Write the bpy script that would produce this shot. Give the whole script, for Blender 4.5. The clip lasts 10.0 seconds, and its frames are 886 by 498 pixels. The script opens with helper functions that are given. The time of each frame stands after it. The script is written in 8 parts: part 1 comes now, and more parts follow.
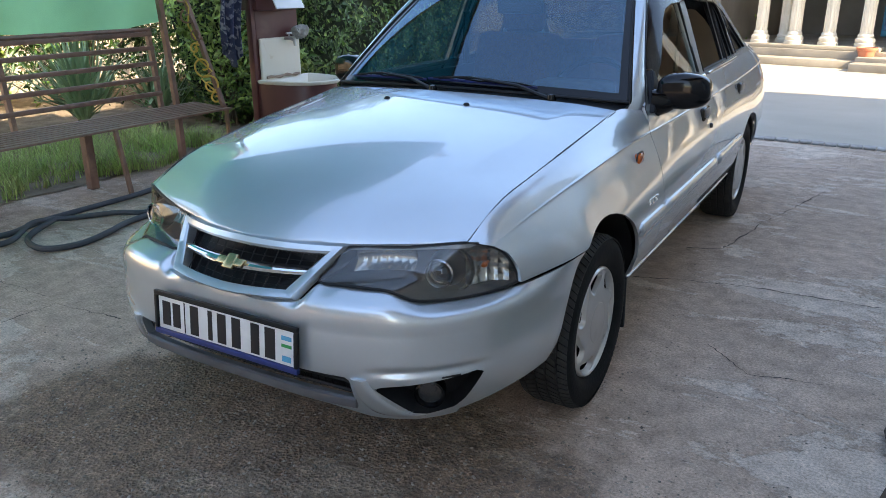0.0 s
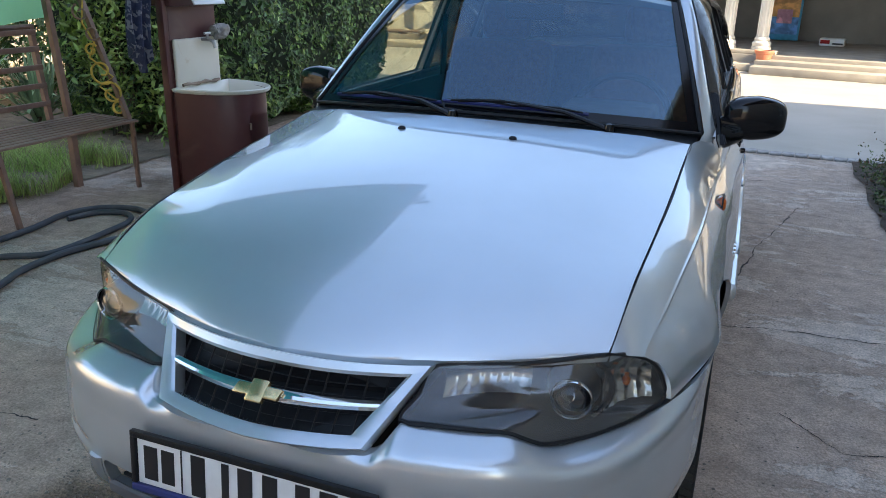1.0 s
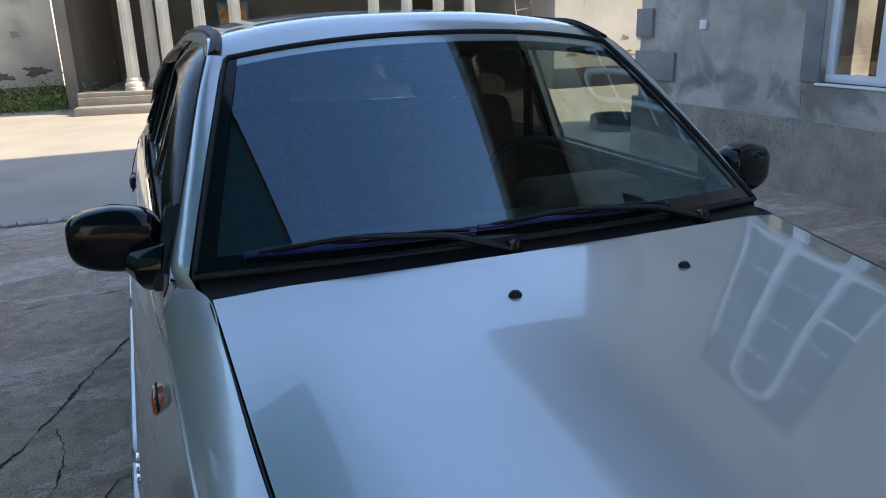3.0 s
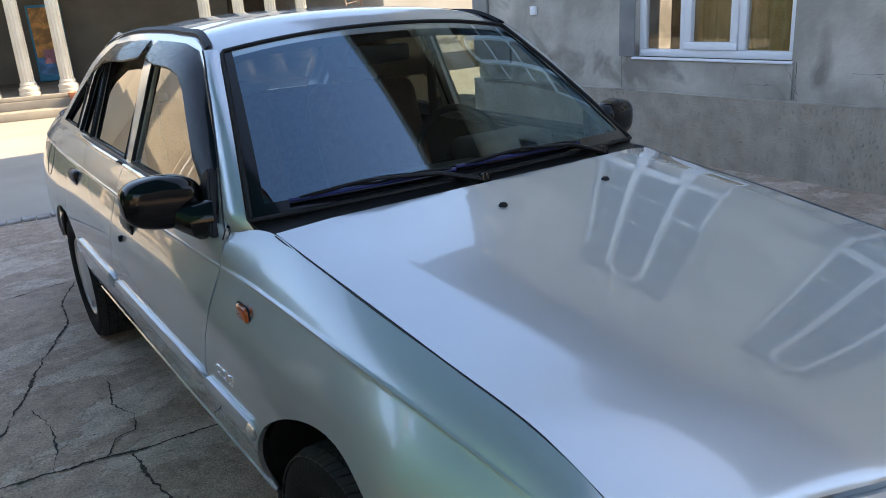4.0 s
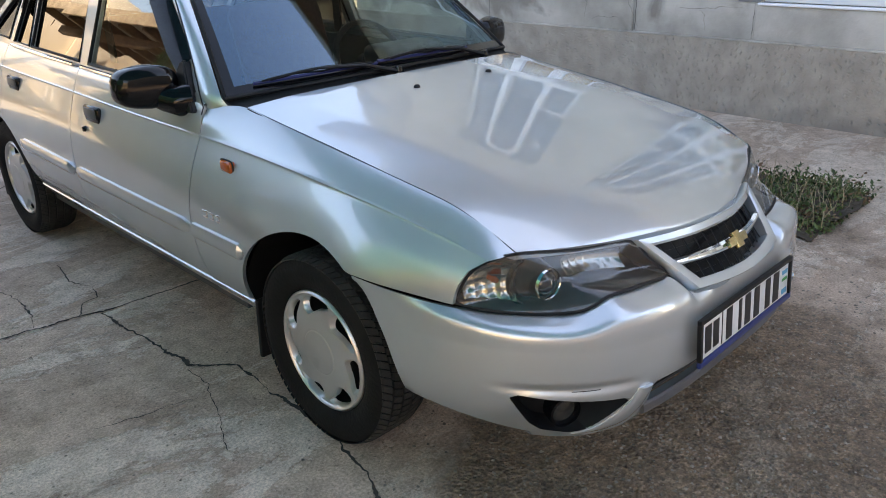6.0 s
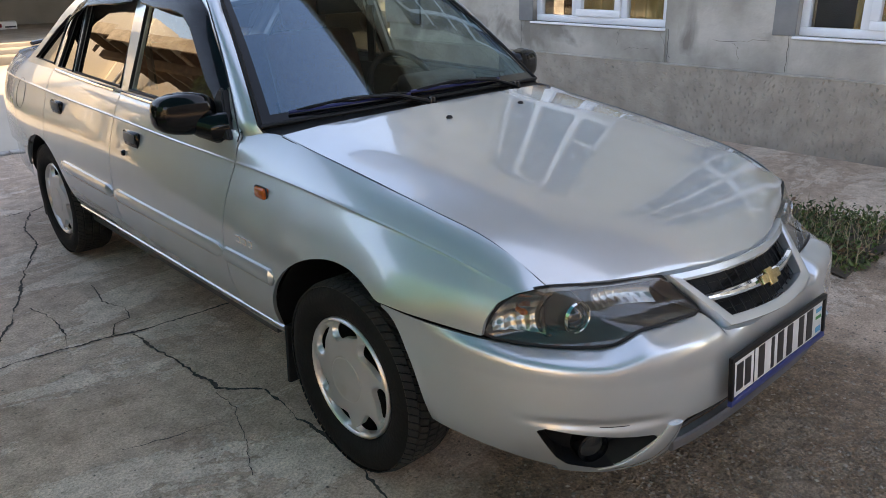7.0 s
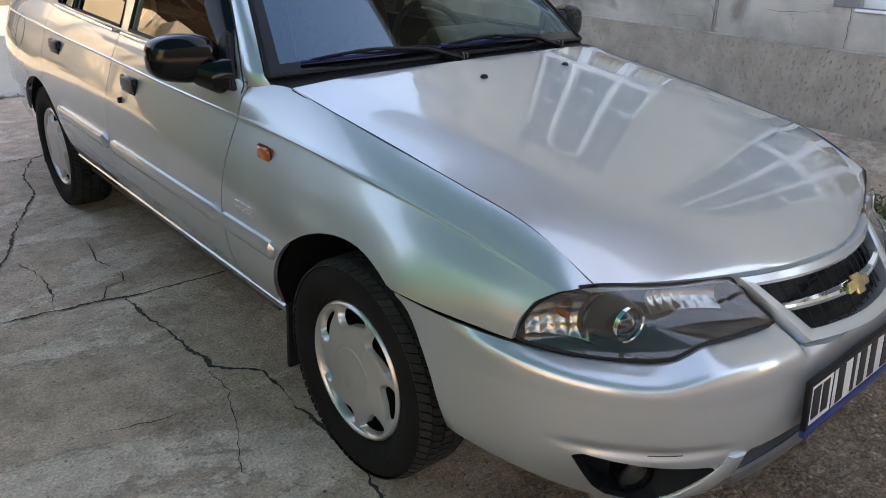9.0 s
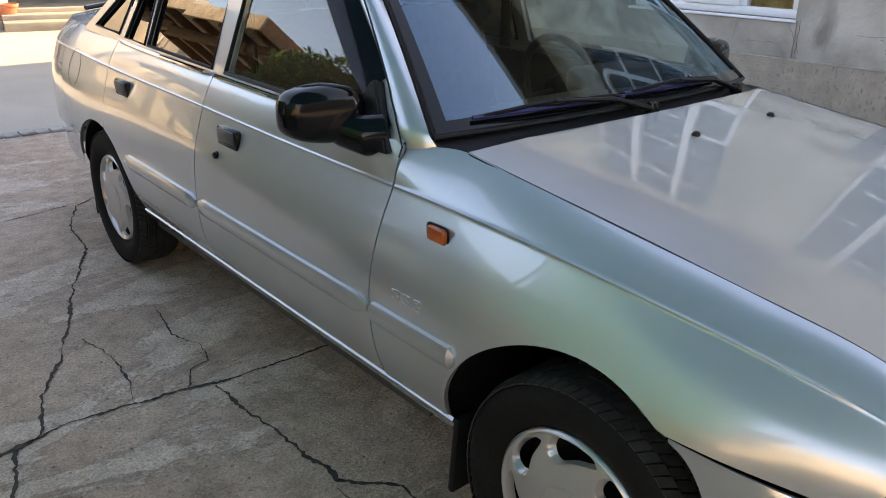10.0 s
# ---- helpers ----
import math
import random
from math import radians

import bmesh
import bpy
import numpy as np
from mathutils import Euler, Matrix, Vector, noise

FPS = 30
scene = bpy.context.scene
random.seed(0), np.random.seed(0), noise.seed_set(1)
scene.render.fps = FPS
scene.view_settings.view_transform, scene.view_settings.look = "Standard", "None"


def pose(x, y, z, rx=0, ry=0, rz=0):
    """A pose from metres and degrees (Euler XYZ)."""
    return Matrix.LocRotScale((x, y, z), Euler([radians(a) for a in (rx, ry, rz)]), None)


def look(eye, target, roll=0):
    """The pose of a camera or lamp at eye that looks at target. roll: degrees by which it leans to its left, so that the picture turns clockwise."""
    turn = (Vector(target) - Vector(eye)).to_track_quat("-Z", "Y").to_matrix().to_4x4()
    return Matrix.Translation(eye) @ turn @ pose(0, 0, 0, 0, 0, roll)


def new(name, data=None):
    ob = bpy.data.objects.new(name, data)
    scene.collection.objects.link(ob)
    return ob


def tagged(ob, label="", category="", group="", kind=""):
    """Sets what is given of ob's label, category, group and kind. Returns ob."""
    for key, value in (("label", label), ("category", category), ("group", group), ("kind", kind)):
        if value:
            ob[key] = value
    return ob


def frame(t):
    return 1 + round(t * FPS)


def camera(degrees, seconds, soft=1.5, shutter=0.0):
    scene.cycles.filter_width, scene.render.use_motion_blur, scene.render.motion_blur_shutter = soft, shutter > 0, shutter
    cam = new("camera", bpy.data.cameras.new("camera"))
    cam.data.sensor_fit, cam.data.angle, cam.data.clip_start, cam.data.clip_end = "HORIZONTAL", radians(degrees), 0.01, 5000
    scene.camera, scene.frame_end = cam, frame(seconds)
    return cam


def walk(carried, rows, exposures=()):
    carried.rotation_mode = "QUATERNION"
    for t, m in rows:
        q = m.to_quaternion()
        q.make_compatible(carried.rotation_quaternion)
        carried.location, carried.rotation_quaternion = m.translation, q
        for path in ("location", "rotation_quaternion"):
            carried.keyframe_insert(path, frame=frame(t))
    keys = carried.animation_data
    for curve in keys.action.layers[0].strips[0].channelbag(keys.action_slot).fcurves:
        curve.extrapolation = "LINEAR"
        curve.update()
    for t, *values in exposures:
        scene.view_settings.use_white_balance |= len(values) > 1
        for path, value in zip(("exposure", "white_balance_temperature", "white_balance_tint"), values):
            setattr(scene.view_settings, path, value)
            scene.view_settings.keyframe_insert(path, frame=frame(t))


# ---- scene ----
cam = camera(60.34, 10, soft=0.85)
PATH = [  # seconds, eye, yaw, pitch, roll
    (0, 1.485, -2.233, 1.345, 30.24, -19.24, -0.14),
    (0.5, 1.135, -2.096, 1.307, 27.33, -19.68, 0.32),
    (1, 0.753, -1.870, 1.353, 20.86, -19.52, 1.28),
    (1.5, 0.371, -1.546, 1.353, 12.48, -18.33, 2.02),
    (2, -0.064, -1.262, 1.367, 2.51, -17.28, 1.50),
    (2.5, -0.427, -0.974, 1.373, -9.51, -16.62, 0.82),
    (3, -0.710, -0.874, 1.382, -21.19, -17.14, -1.75),
    (3.2, -0.833, -0.866, 1.362, -25.51, -17.32, -3.29),
    (4.3, -1.387, -1.290, 1.415, -36.33, -18.83, -2.96),
    (4.5, -1.458, -1.341, 1.410, -38.23, -19.38, -2.69),
    (5, -1.685, -1.485, 1.408, -42.41, -21.51, -2.54),
    (5.2, -1.755, -1.539, 1.411, -43.64, -22.61, -2.40),
    (6.3, -1.841, -1.612, 1.407, -44.41, -23.05, -1.64),
    (6.5, -1.843, -1.609, 1.409, -43.59, -22.29, -1.65),
    (7, -1.846, -1.607, 1.421, -42.29, -21.04, -1.23),
    (7.5, -1.839, -1.598, 1.409, -42.69, -21.50, -0.44),
    (8, -1.803, -1.565, 1.390, -43.34, -23.08, 0.50),
    (8.5, -1.717, -1.512, 1.362, -42.09, -24.05, 1.05),
    (9, -1.667, -1.380, 1.350, -40.82, -23.71, 1.22),
    (9.5, -1.709, -1.089, 1.342, -41.21, -22.57, 1.50),
    (10, -1.732, -0.730, 1.344, -40.97, -22.31, 0.90),
]


def carried_pose(x, y, z, yaw, pitch, roll):
    return (Matrix.Translation((x, y, z)) @ Matrix.Rotation(radians(yaw), 4, "Z") @ Matrix.Rotation(radians(90 + pitch), 4, "X")
            @ Matrix.Rotation(radians(roll), 4, "Z"))


EXPOSURES = [  # seconds, stops, kelvin, tint: the clip's own automatic exposure and white balance
    (0.0, 2.38, 7350, 11), (0.5, 2.40, 7350, 11), (1.0, 2.22, 7250, 11), (1.5, 1.82, 6750, 10), (2.0, 1.37, 6700, 10), (2.5, 1.42, 6700, 10), (3.2, 1.65, 6800, 11), (4.5, 2.14, 7950, 14), (5.2, 2.38, 8150, 15),
    (6.3, 2.58, 8900, 17), (7.0, 2.31, 9000, 18), (7.5, 2.12, 8900, 17), (8.0, 2.11, 8800, 17), (8.5, 2.38, 8900, 17), (10.0, 2.36, 9200, 19)]
walk(cam, [(t, carried_pose(*row)) for t, *row in PATH], exposures=EXPOSURES)

# ---- light: open sky over a shaded yard, low sun from over the house ----
SUN_TURN, SUN_HEIGHT = radians(106.4), radians(37)  # where the sun stands: measured from +y towards +x
world = bpy.data.worlds.new("sky")
scene.world = world
world.use_nodes = True
wn = world.node_tree.nodes
sky = wn.new("ShaderNodeTexSky")
sky.sky_type, sky.sun_disc = "NISHITA", False
sky.sun_elevation, sky.sun_rotation = SUN_HEIGHT, SUN_TURN
sky.altitude, sky.dust_density, sky.ozone_density = 300, 0.8, 1.5
world.node_tree.links.new(sky.outputs[0], wn["Background"].inputs[0])
wn["Background"].inputs[1].default_value = 0.15
sun = new("sun", bpy.data.lights.new("sun", "SUN"))
sun.data.energy, sun.data.angle, sun.data.color = 3.0, radians(0.5), (1.0, 0.88, 0.70)
sun_from = Vector((math.sin(SUN_TURN) * math.cos(SUN_HEIGHT), math.cos(SUN_TURN) * math.cos(SUN_HEIGHT), math.sin(SUN_HEIGHT)))
sun.matrix_world = look(sun_from * 40, (0, 0, 0))


# ---- materials ----
def surface(name, c1, c2=None, scale=8.0, rough=0.6, metal=0.0, bump=0.0, fine=60.0, contrast=(0.35, 0.65), rough_var=0.0,
            each=0.0, stain=None, stain_scale=1.2, stain_at=(0.5, 0.68), coat=0.0, ramp_detail=6.0, island=False, bump_dist=0.01):
    """A node material: two colours mixed by noise, a larger stain, fine relief, and shade that varies from piece to piece."""
    m = bpy.data.materials.new(name)
    m.use_nodes = True
    nt = m.node_tree
    bs = nt.nodes["Principled BSDF"]
    link = nt.links.new
    bs.inputs["Roughness"].default_value, bs.inputs["Metallic"].default_value = rough, metal
    bs.inputs["Coat Weight"].default_value, bs.inputs["Coat Roughness"].default_value = coat, 0.04
    c2 = c2 or tuple(v * 0.8 for v in c1)
    co = nt.nodes.new("ShaderNodeTexCoord")
    n1 = nt.nodes.new("ShaderNodeTexNoise")
    n1.inputs["Scale"].default_value, n1.inputs["Detail"].default_value = scale, ramp_detail
    link(co.outputs["Object"], n1.inputs["Vector"])
    r1 = nt.nodes.new("ShaderNodeValToRGB")
    r1.color_ramp.elements[0].position, r1.color_ramp.elements[1].position = contrast
    r1.color_ramp.elements[0].color, r1.color_ramp.elements[1].color = (*c1, 1), (*c2, 1)
    link(n1.outputs["Fac"], r1.inputs[0])
    out = r1.outputs[0]
    if stain:
        n2 = nt.nodes.new("ShaderNodeTexNoise")
        n2.inputs["Scale"].default_value, n2.inputs["Detail"].default_value, n2.inputs["Distortion"].default_value = stain_scale, 8, 0.6
        link(co.outputs["Object"], n2.inputs["Vector"])
        r2 = nt.nodes.new("ShaderNodeValToRGB")
        r2.color_ramp.elements[0].position, r2.color_ramp.elements[1].position = stain_at
        link(n2.outputs["Fac"], r2.inputs[0])
        mx = nt.nodes.new("ShaderNodeMix")
        mx.data_type = "RGBA"
        link(r2.outputs[0], mx.inputs["Factor"])
        link(out, mx.inputs["A"])
        mx.inputs["B"].default_value = (*stain, 1)
        out = mx.outputs["Result"]
    if each:
        info = nt.nodes.new("ShaderNodeNewGeometry" if island else "ShaderNodeObjectInfo")
        mr = nt.nodes.new("ShaderNodeMapRange")
        mr.inputs["To Min"].default_value, mr.inputs["To Max"].default_value = 1 - each, 1 + each
        link(info.outputs["Random Per Island" if island else "Random"], mr.inputs["Value"])
        hs = nt.nodes.new("ShaderNodeHueSaturation")
        link(mr.outputs[0], hs.inputs["Value"])
        link(out, hs.inputs["Color"])
        out = hs.outputs[0]
    link(out, bs.inputs["Base Color"])
    if rough_var:
        mr2 = nt.nodes.new("ShaderNodeMapRange")
        mr2.inputs["To Min"].default_value, mr2.inputs["To Max"].default_value = rough - rough_var, rough + rough_var
        link(n1.outputs["Fac"], mr2.inputs["Value"])
        link(mr2.outputs[0], bs.inputs["Roughness"])
    if bump:
        n3 = nt.nodes.new("ShaderNodeTexNoise")
        n3.inputs["Scale"].default_value, n3.inputs["Detail"].default_value = fine, 6
        link(co.outputs["Object"], n3.inputs["Vector"])
        bp = nt.nodes.new("ShaderNodeBump")
        bp.inputs["Strength"].default_value, bp.inputs["Distance"].default_value = bump, bump_dist
        link(n3.outputs["Fac"], bp.inputs["Height"])
        link(bp.outputs[0], bs.inputs["Normal"])
    return m


def glass(name, tint, ior=1.45, haze=0.0, film=(1, 1, 1)):
    """A thin pane: tinted see-through with a mirror film whose weight follows Fresnel."""
    m = bpy.data.materials.new(name)
    m.use_nodes = True
    nt = m.node_tree
    nt.nodes.clear()
    out = nt.nodes.new("ShaderNodeOutputMaterial")
    tr, gl, mx = (nt.nodes.new(k) for k in ("ShaderNodeBsdfTransparent", "ShaderNodeBsdfGlossy", "ShaderNodeMixShader"))
    tr.inputs[0].default_value = (*tint, 1)
    gl.inputs["Roughness"].default_value = 0.0
    gl.inputs["Color"].default_value = (*film, 1)
    lw, pw, ma = nt.nodes.new("ShaderNodeLayerWeight"), nt.nodes.new("ShaderNodeMath"), nt.nodes.new("ShaderNodeMath")
    lw.inputs["Blend"].default_value = 0.5
    pw.operation, ma.operation = "POWER", "MULTIPLY_ADD"
    pw.inputs[1].default_value = 5.0
    f0 = ((ior - 1) / (ior + 1)) ** 2 * 1.6  # both faces of the pane
    ma.inputs[1].default_value, ma.inputs[2].default_value = 1 - f0, f0
    nt.links.new(lw.outputs["Facing"], pw.inputs[0])
    nt.links.new(pw.outputs[0], ma.inputs[0])
    nt.links.new(ma.outputs[0], mx.inputs[0])
    nt.links.new(tr.outputs[0], mx.inputs[1])
    nt.links.new(gl.outputs[0], mx.inputs[2])
    top = mx.outputs[0]
    if haze:  # weathered plastic scatters a little light
        df, m2 = nt.nodes.new("ShaderNodeBsdfDiffuse"), nt.nodes.new("ShaderNodeMixShader")
        df.inputs[0].default_value, m2.inputs[0].default_value = (0.75, 0.76, 0.76, 1), haze
        nt.links.new(top, m2.inputs[1])
        nt.links.new(df.outputs[0], m2.inputs[2])
        top = m2.outputs[0]
    nt.links.new(top, out.inputs[0])
    return m


def concrete(name):
    """Old yard concrete: pale worn cement skin, and below it bared gravel; dark damp stains, pits."""
    m = surface(name, (0.525, 0.405, 0.325), (0.45, 0.343, 0.272), scale=1.7, rough=0.9, bump=0.0)
    nt = m.node_tree
    bs, link = nt.nodes["Principled BSDF"], nt.links.new
    base = bs.inputs["Base Color"].links[0].from_socket
    co = nt.nodes.new("ShaderNodeTexCoord")

    def noise_at(scale, detail=6.0, rough=0.6):
        n = nt.nodes.new("ShaderNodeTexNoise")
        n.inputs["Scale"].default_value, n.inputs["Detail"].default_value, n.inputs["Roughness"].default_value = scale, detail, rough
        link(co.outputs["Object"], n.inputs["Vector"])
        return n.outputs["Fac"]

    def ramp(src, a, b, c1=(0, 0, 0), c2=(1, 1, 1)):
        r = nt.nodes.new("ShaderNodeValToRGB")
        r.color_ramp.elements[0].position, r.color_ramp.elements[1].position = a, b
        r.color_ramp.elements[0].color, r.color_ramp.elements[1].color = (*c1, 1), (*c2, 1)
        link(src, r.inputs[0])
        return r.outputs[0]

    def mix(fac, a, b, how="MULTIPLY"):
        x = nt.nodes.new("ShaderNodeMix")
        x.data_type, x.blend_type = "RGBA", how
        if isinstance(fac, float):
            x.inputs["Factor"].default_value = fac
        else:
            link(fac, x.inputs["Factor"])
        link(a, x.inputs["A"])
        link(b, x.inputs["B"])
        return x.outputs["Result"]
    vo = nt.nodes.new("ShaderNodeTexVoronoi")
    vo.inputs["Scale"].default_value = 85
    # bend the cells, so that the stones differ in size and shape
    bend, warp = nt.nodes.new("ShaderNodeVectorMath"), nt.nodes.new("ShaderNodeTexNoise")
    bend.operation = "MULTIPLY_ADD"
    warp.inputs["Scale"].default_value, warp.inputs["Detail"].default_value = 30, 5
    link(co.outputs["Object"], warp.inputs["Vector"])
    link(warp.outputs["Color"], bend.inputs[0])
    bend.inputs[1].default_value = (0.012, 0.012, 0.0)
    link(co.outputs["Object"], bend.inputs[2])
    link(bend.outputs[0], vo.inputs["Vector"])
    # where the cement skin is gone: most of all in the wheel track before the gate
    place = nt.nodes.new("ShaderNodeMapping")
    place.inputs["Location"].default_value, place.inputs["Scale"].default_value = (0.02, 0.90, 0), (0.70, 1.10, 0)
    link(co.outputs["Object"], place.inputs["Vector"])
    dist = nt.nodes.new("ShaderNodeVectorMath")
    dist.operation = "LENGTH"
    link(place.outputs[0], dist.inputs[0])
    worn = nt.nodes.new("ShaderNodeMapRange")
    worn.inputs["From Min"].default_value, worn.inputs["From Max"].default_value = 0.25, 0.95
    worn.inputs["To Min"].default_value, worn.inputs["To Max"].default_value = 0.24, -0.13
    link(dist.outputs["Value"], worn.inputs["Value"])
    more = nt.nodes.new("ShaderNodeMath")
    link(noise_at(0.75, 7), more.inputs[0])
    link(worn.outputs[0], more.inputs[1])
    bare = ramp(more.outputs[0], 0.47, 0.56)
    stones = ramp(vo.outputs["Color"], 0.0, 1.0, (0.125, 0.112, 0.094), (0.60, 0.535, 0.455))
    stones = mix(1.0, stones, ramp(noise_at(23, 8, 0.75), 0.38, 0.62, (0.45, 0.43, 0.40), (1.5, 1.46, 1.40)))
    grit = ramp(noise_at(110, 5, 0.72), 0.40, 0.60, (0.56, 0.55, 0.53), (1.36, 1.36, 1.34))
    pits = ramp(noise_at(58, 4, 0.62), 0.60, 0.67, (1.06, 1.06, 1.05), (0.36, 0.33, 0.29))
    cloud = ramp(noise_at(0.45, 5), 0.35, 0.7, (1.06, 1.055, 1.05), (0.90, 0.875, 0.84))
    # remains of the cement skin: pale scabs with a ragged edge
    drift = nt.nodes.new("ShaderNodeTexNoise")
    drift.inputs["Scale"].default_value, drift.inputs["Detail"].default_value = 1.25, 12
    drift.inputs["Roughness"].default_value, drift.inputs["Distortion"].default_value = 0.66, 0.7
    drawn = nt.nodes.new("ShaderNodeMapping")  # trowelled across the drive
    drawn.inputs["Scale"].default_value = (0.8, 1.9, 1.0)
    link(co.outputs["Object"], drawn.inputs["Vector"])
    link(drawn.outputs[0], drift.inputs["Vector"])
    frayed = nt.nodes.new("ShaderNodeMath")
    frayed.operation = "MULTIPLY_ADD"
    link(noise_at(17, 9, 0.78), frayed.inputs[0])
    frayed.inputs[1].default_value = 0.30
    link(drift.outputs["Fac"], frayed.inputs[2])
    skin = ramp(frayed.outputs[0], 0.676, 0.694)
    pale = ramp(noise_at(7, 6), 0.3, 0.7, (0.57, 0.465, 0.388), (0.65, 0.548, 0.466))
    base = mix(skin, base, pale, "MIX")
    col = mix(0.55, base, grit)
    col = mix(bare, col, mix(0.75, col, stones), "MIX")
    col = mix(0.55, col, pits)
    col = mix(1.0, col, cloud)
    # small open pits, some cells only
    hole = nt.nodes.new("ShaderNodeTexVoronoi")
    hole.inputs["Scale"].default_value = 34
    link(bend.outputs[0], hole.inputs["Vector"])
    near = ramp(hole.outputs["Distance"], 0.07, 0.20, (1, 1, 1), (0, 0, 0))
    some = ramp(hole.outputs["Color"], 0.70, 0.74)
    col = mix(mix(1.0, near, some), col, ramp(hole.outputs["Distance"], 0.0, 0.3, (0.10, 0.085, 0.07), (0.22, 0.19, 0.155)), "MIX")
    col = mix(0.62, col, ramp(noise_at(11, 9, 0.72), 0.36, 0.64, (0.62, 0.60, 0.57), (1.30, 1.30, 1.29)))
    link(col, bs.inputs["Base Color"])
    h = nt.nodes.new("ShaderNodeMath")
    h.operation = "MULTIPLY_ADD"
    link(noise_at(48, 8, 0.7), h.inputs[0])
    h.inputs[1].default_value = 0.7
    d = nt.nodes.new("ShaderNodeMath")
    d.operation = "MULTIPLY"
    soft = nt.nodes.new("ShaderNodeMath")  # stones stand out here and lie buried there
    soft.operation = "MULTIPLY"
    link(vo.outputs["Distance"], soft.inputs[0])
    link(ramp(noise_at(5, 6), 0.38, 0.66, (0.2, 0.2, 0.2), (1.2, 1.2, 1.2)), soft.inputs[1])
    link(soft.outputs[0], d.inputs[0])
    link(bare, d.inputs[1])
    lift = nt.nodes.new("ShaderNodeMath")  # the skin stands a little above the worn surface
    lift.operation = "MULTIPLY_ADD"
    link(skin, lift.inputs[0])
    lift.inputs[1].default_value = 0.16
    link(d.outputs[0], lift.inputs[2])
    link(lift.outputs[0], h.inputs[2])
    bp = nt.nodes.new("ShaderNodeBump")
    bp.inputs["Strength"].default_value, bp.inputs["Distance"].default_value = 0.9, 0.02
    link(h.outputs[0], bp.inputs["Height"])
    link(bp.outputs[0], bs.inputs["Normal"])
    return m


def netting(name, c, through_it, gaps=0.3):
    """Thin woven net: part of the light passes through it."""
    m = surface(name, c, tuple(v * 1.25 for v in c), 1.4, 0.85, bump=0.5, fine=160)
    nt = m.node_tree
    bs, out = nt.nodes["Principled BSDF"], nt.nodes["Material Output"]
    tl, mx = nt.nodes.new("ShaderNodeBsdfTranslucent"), nt.nodes.new("ShaderNodeMixShader")
    nt.links.new(bs.inputs["Base Color"].links[0].from_socket, tl.inputs[0])
    mx.inputs[0].default_value = through_it
    nt.links.new(bs.outputs[0], mx.inputs[1])
    nt.links.new(tl.outputs[0], mx.inputs[2])
    tp, m2 = nt.nodes.new("ShaderNodeBsdfTransparent"), nt.nodes.new("ShaderNodeMixShader")
    m2.inputs[0].default_value = gaps  # the open share of the weave
    nt.links.new(mx.outputs[0], m2.inputs[1])
    nt.links.new(tp.outputs[0], m2.inputs[2])
    nt.links.new(m2.outputs[0], out.inputs[0])
    return m


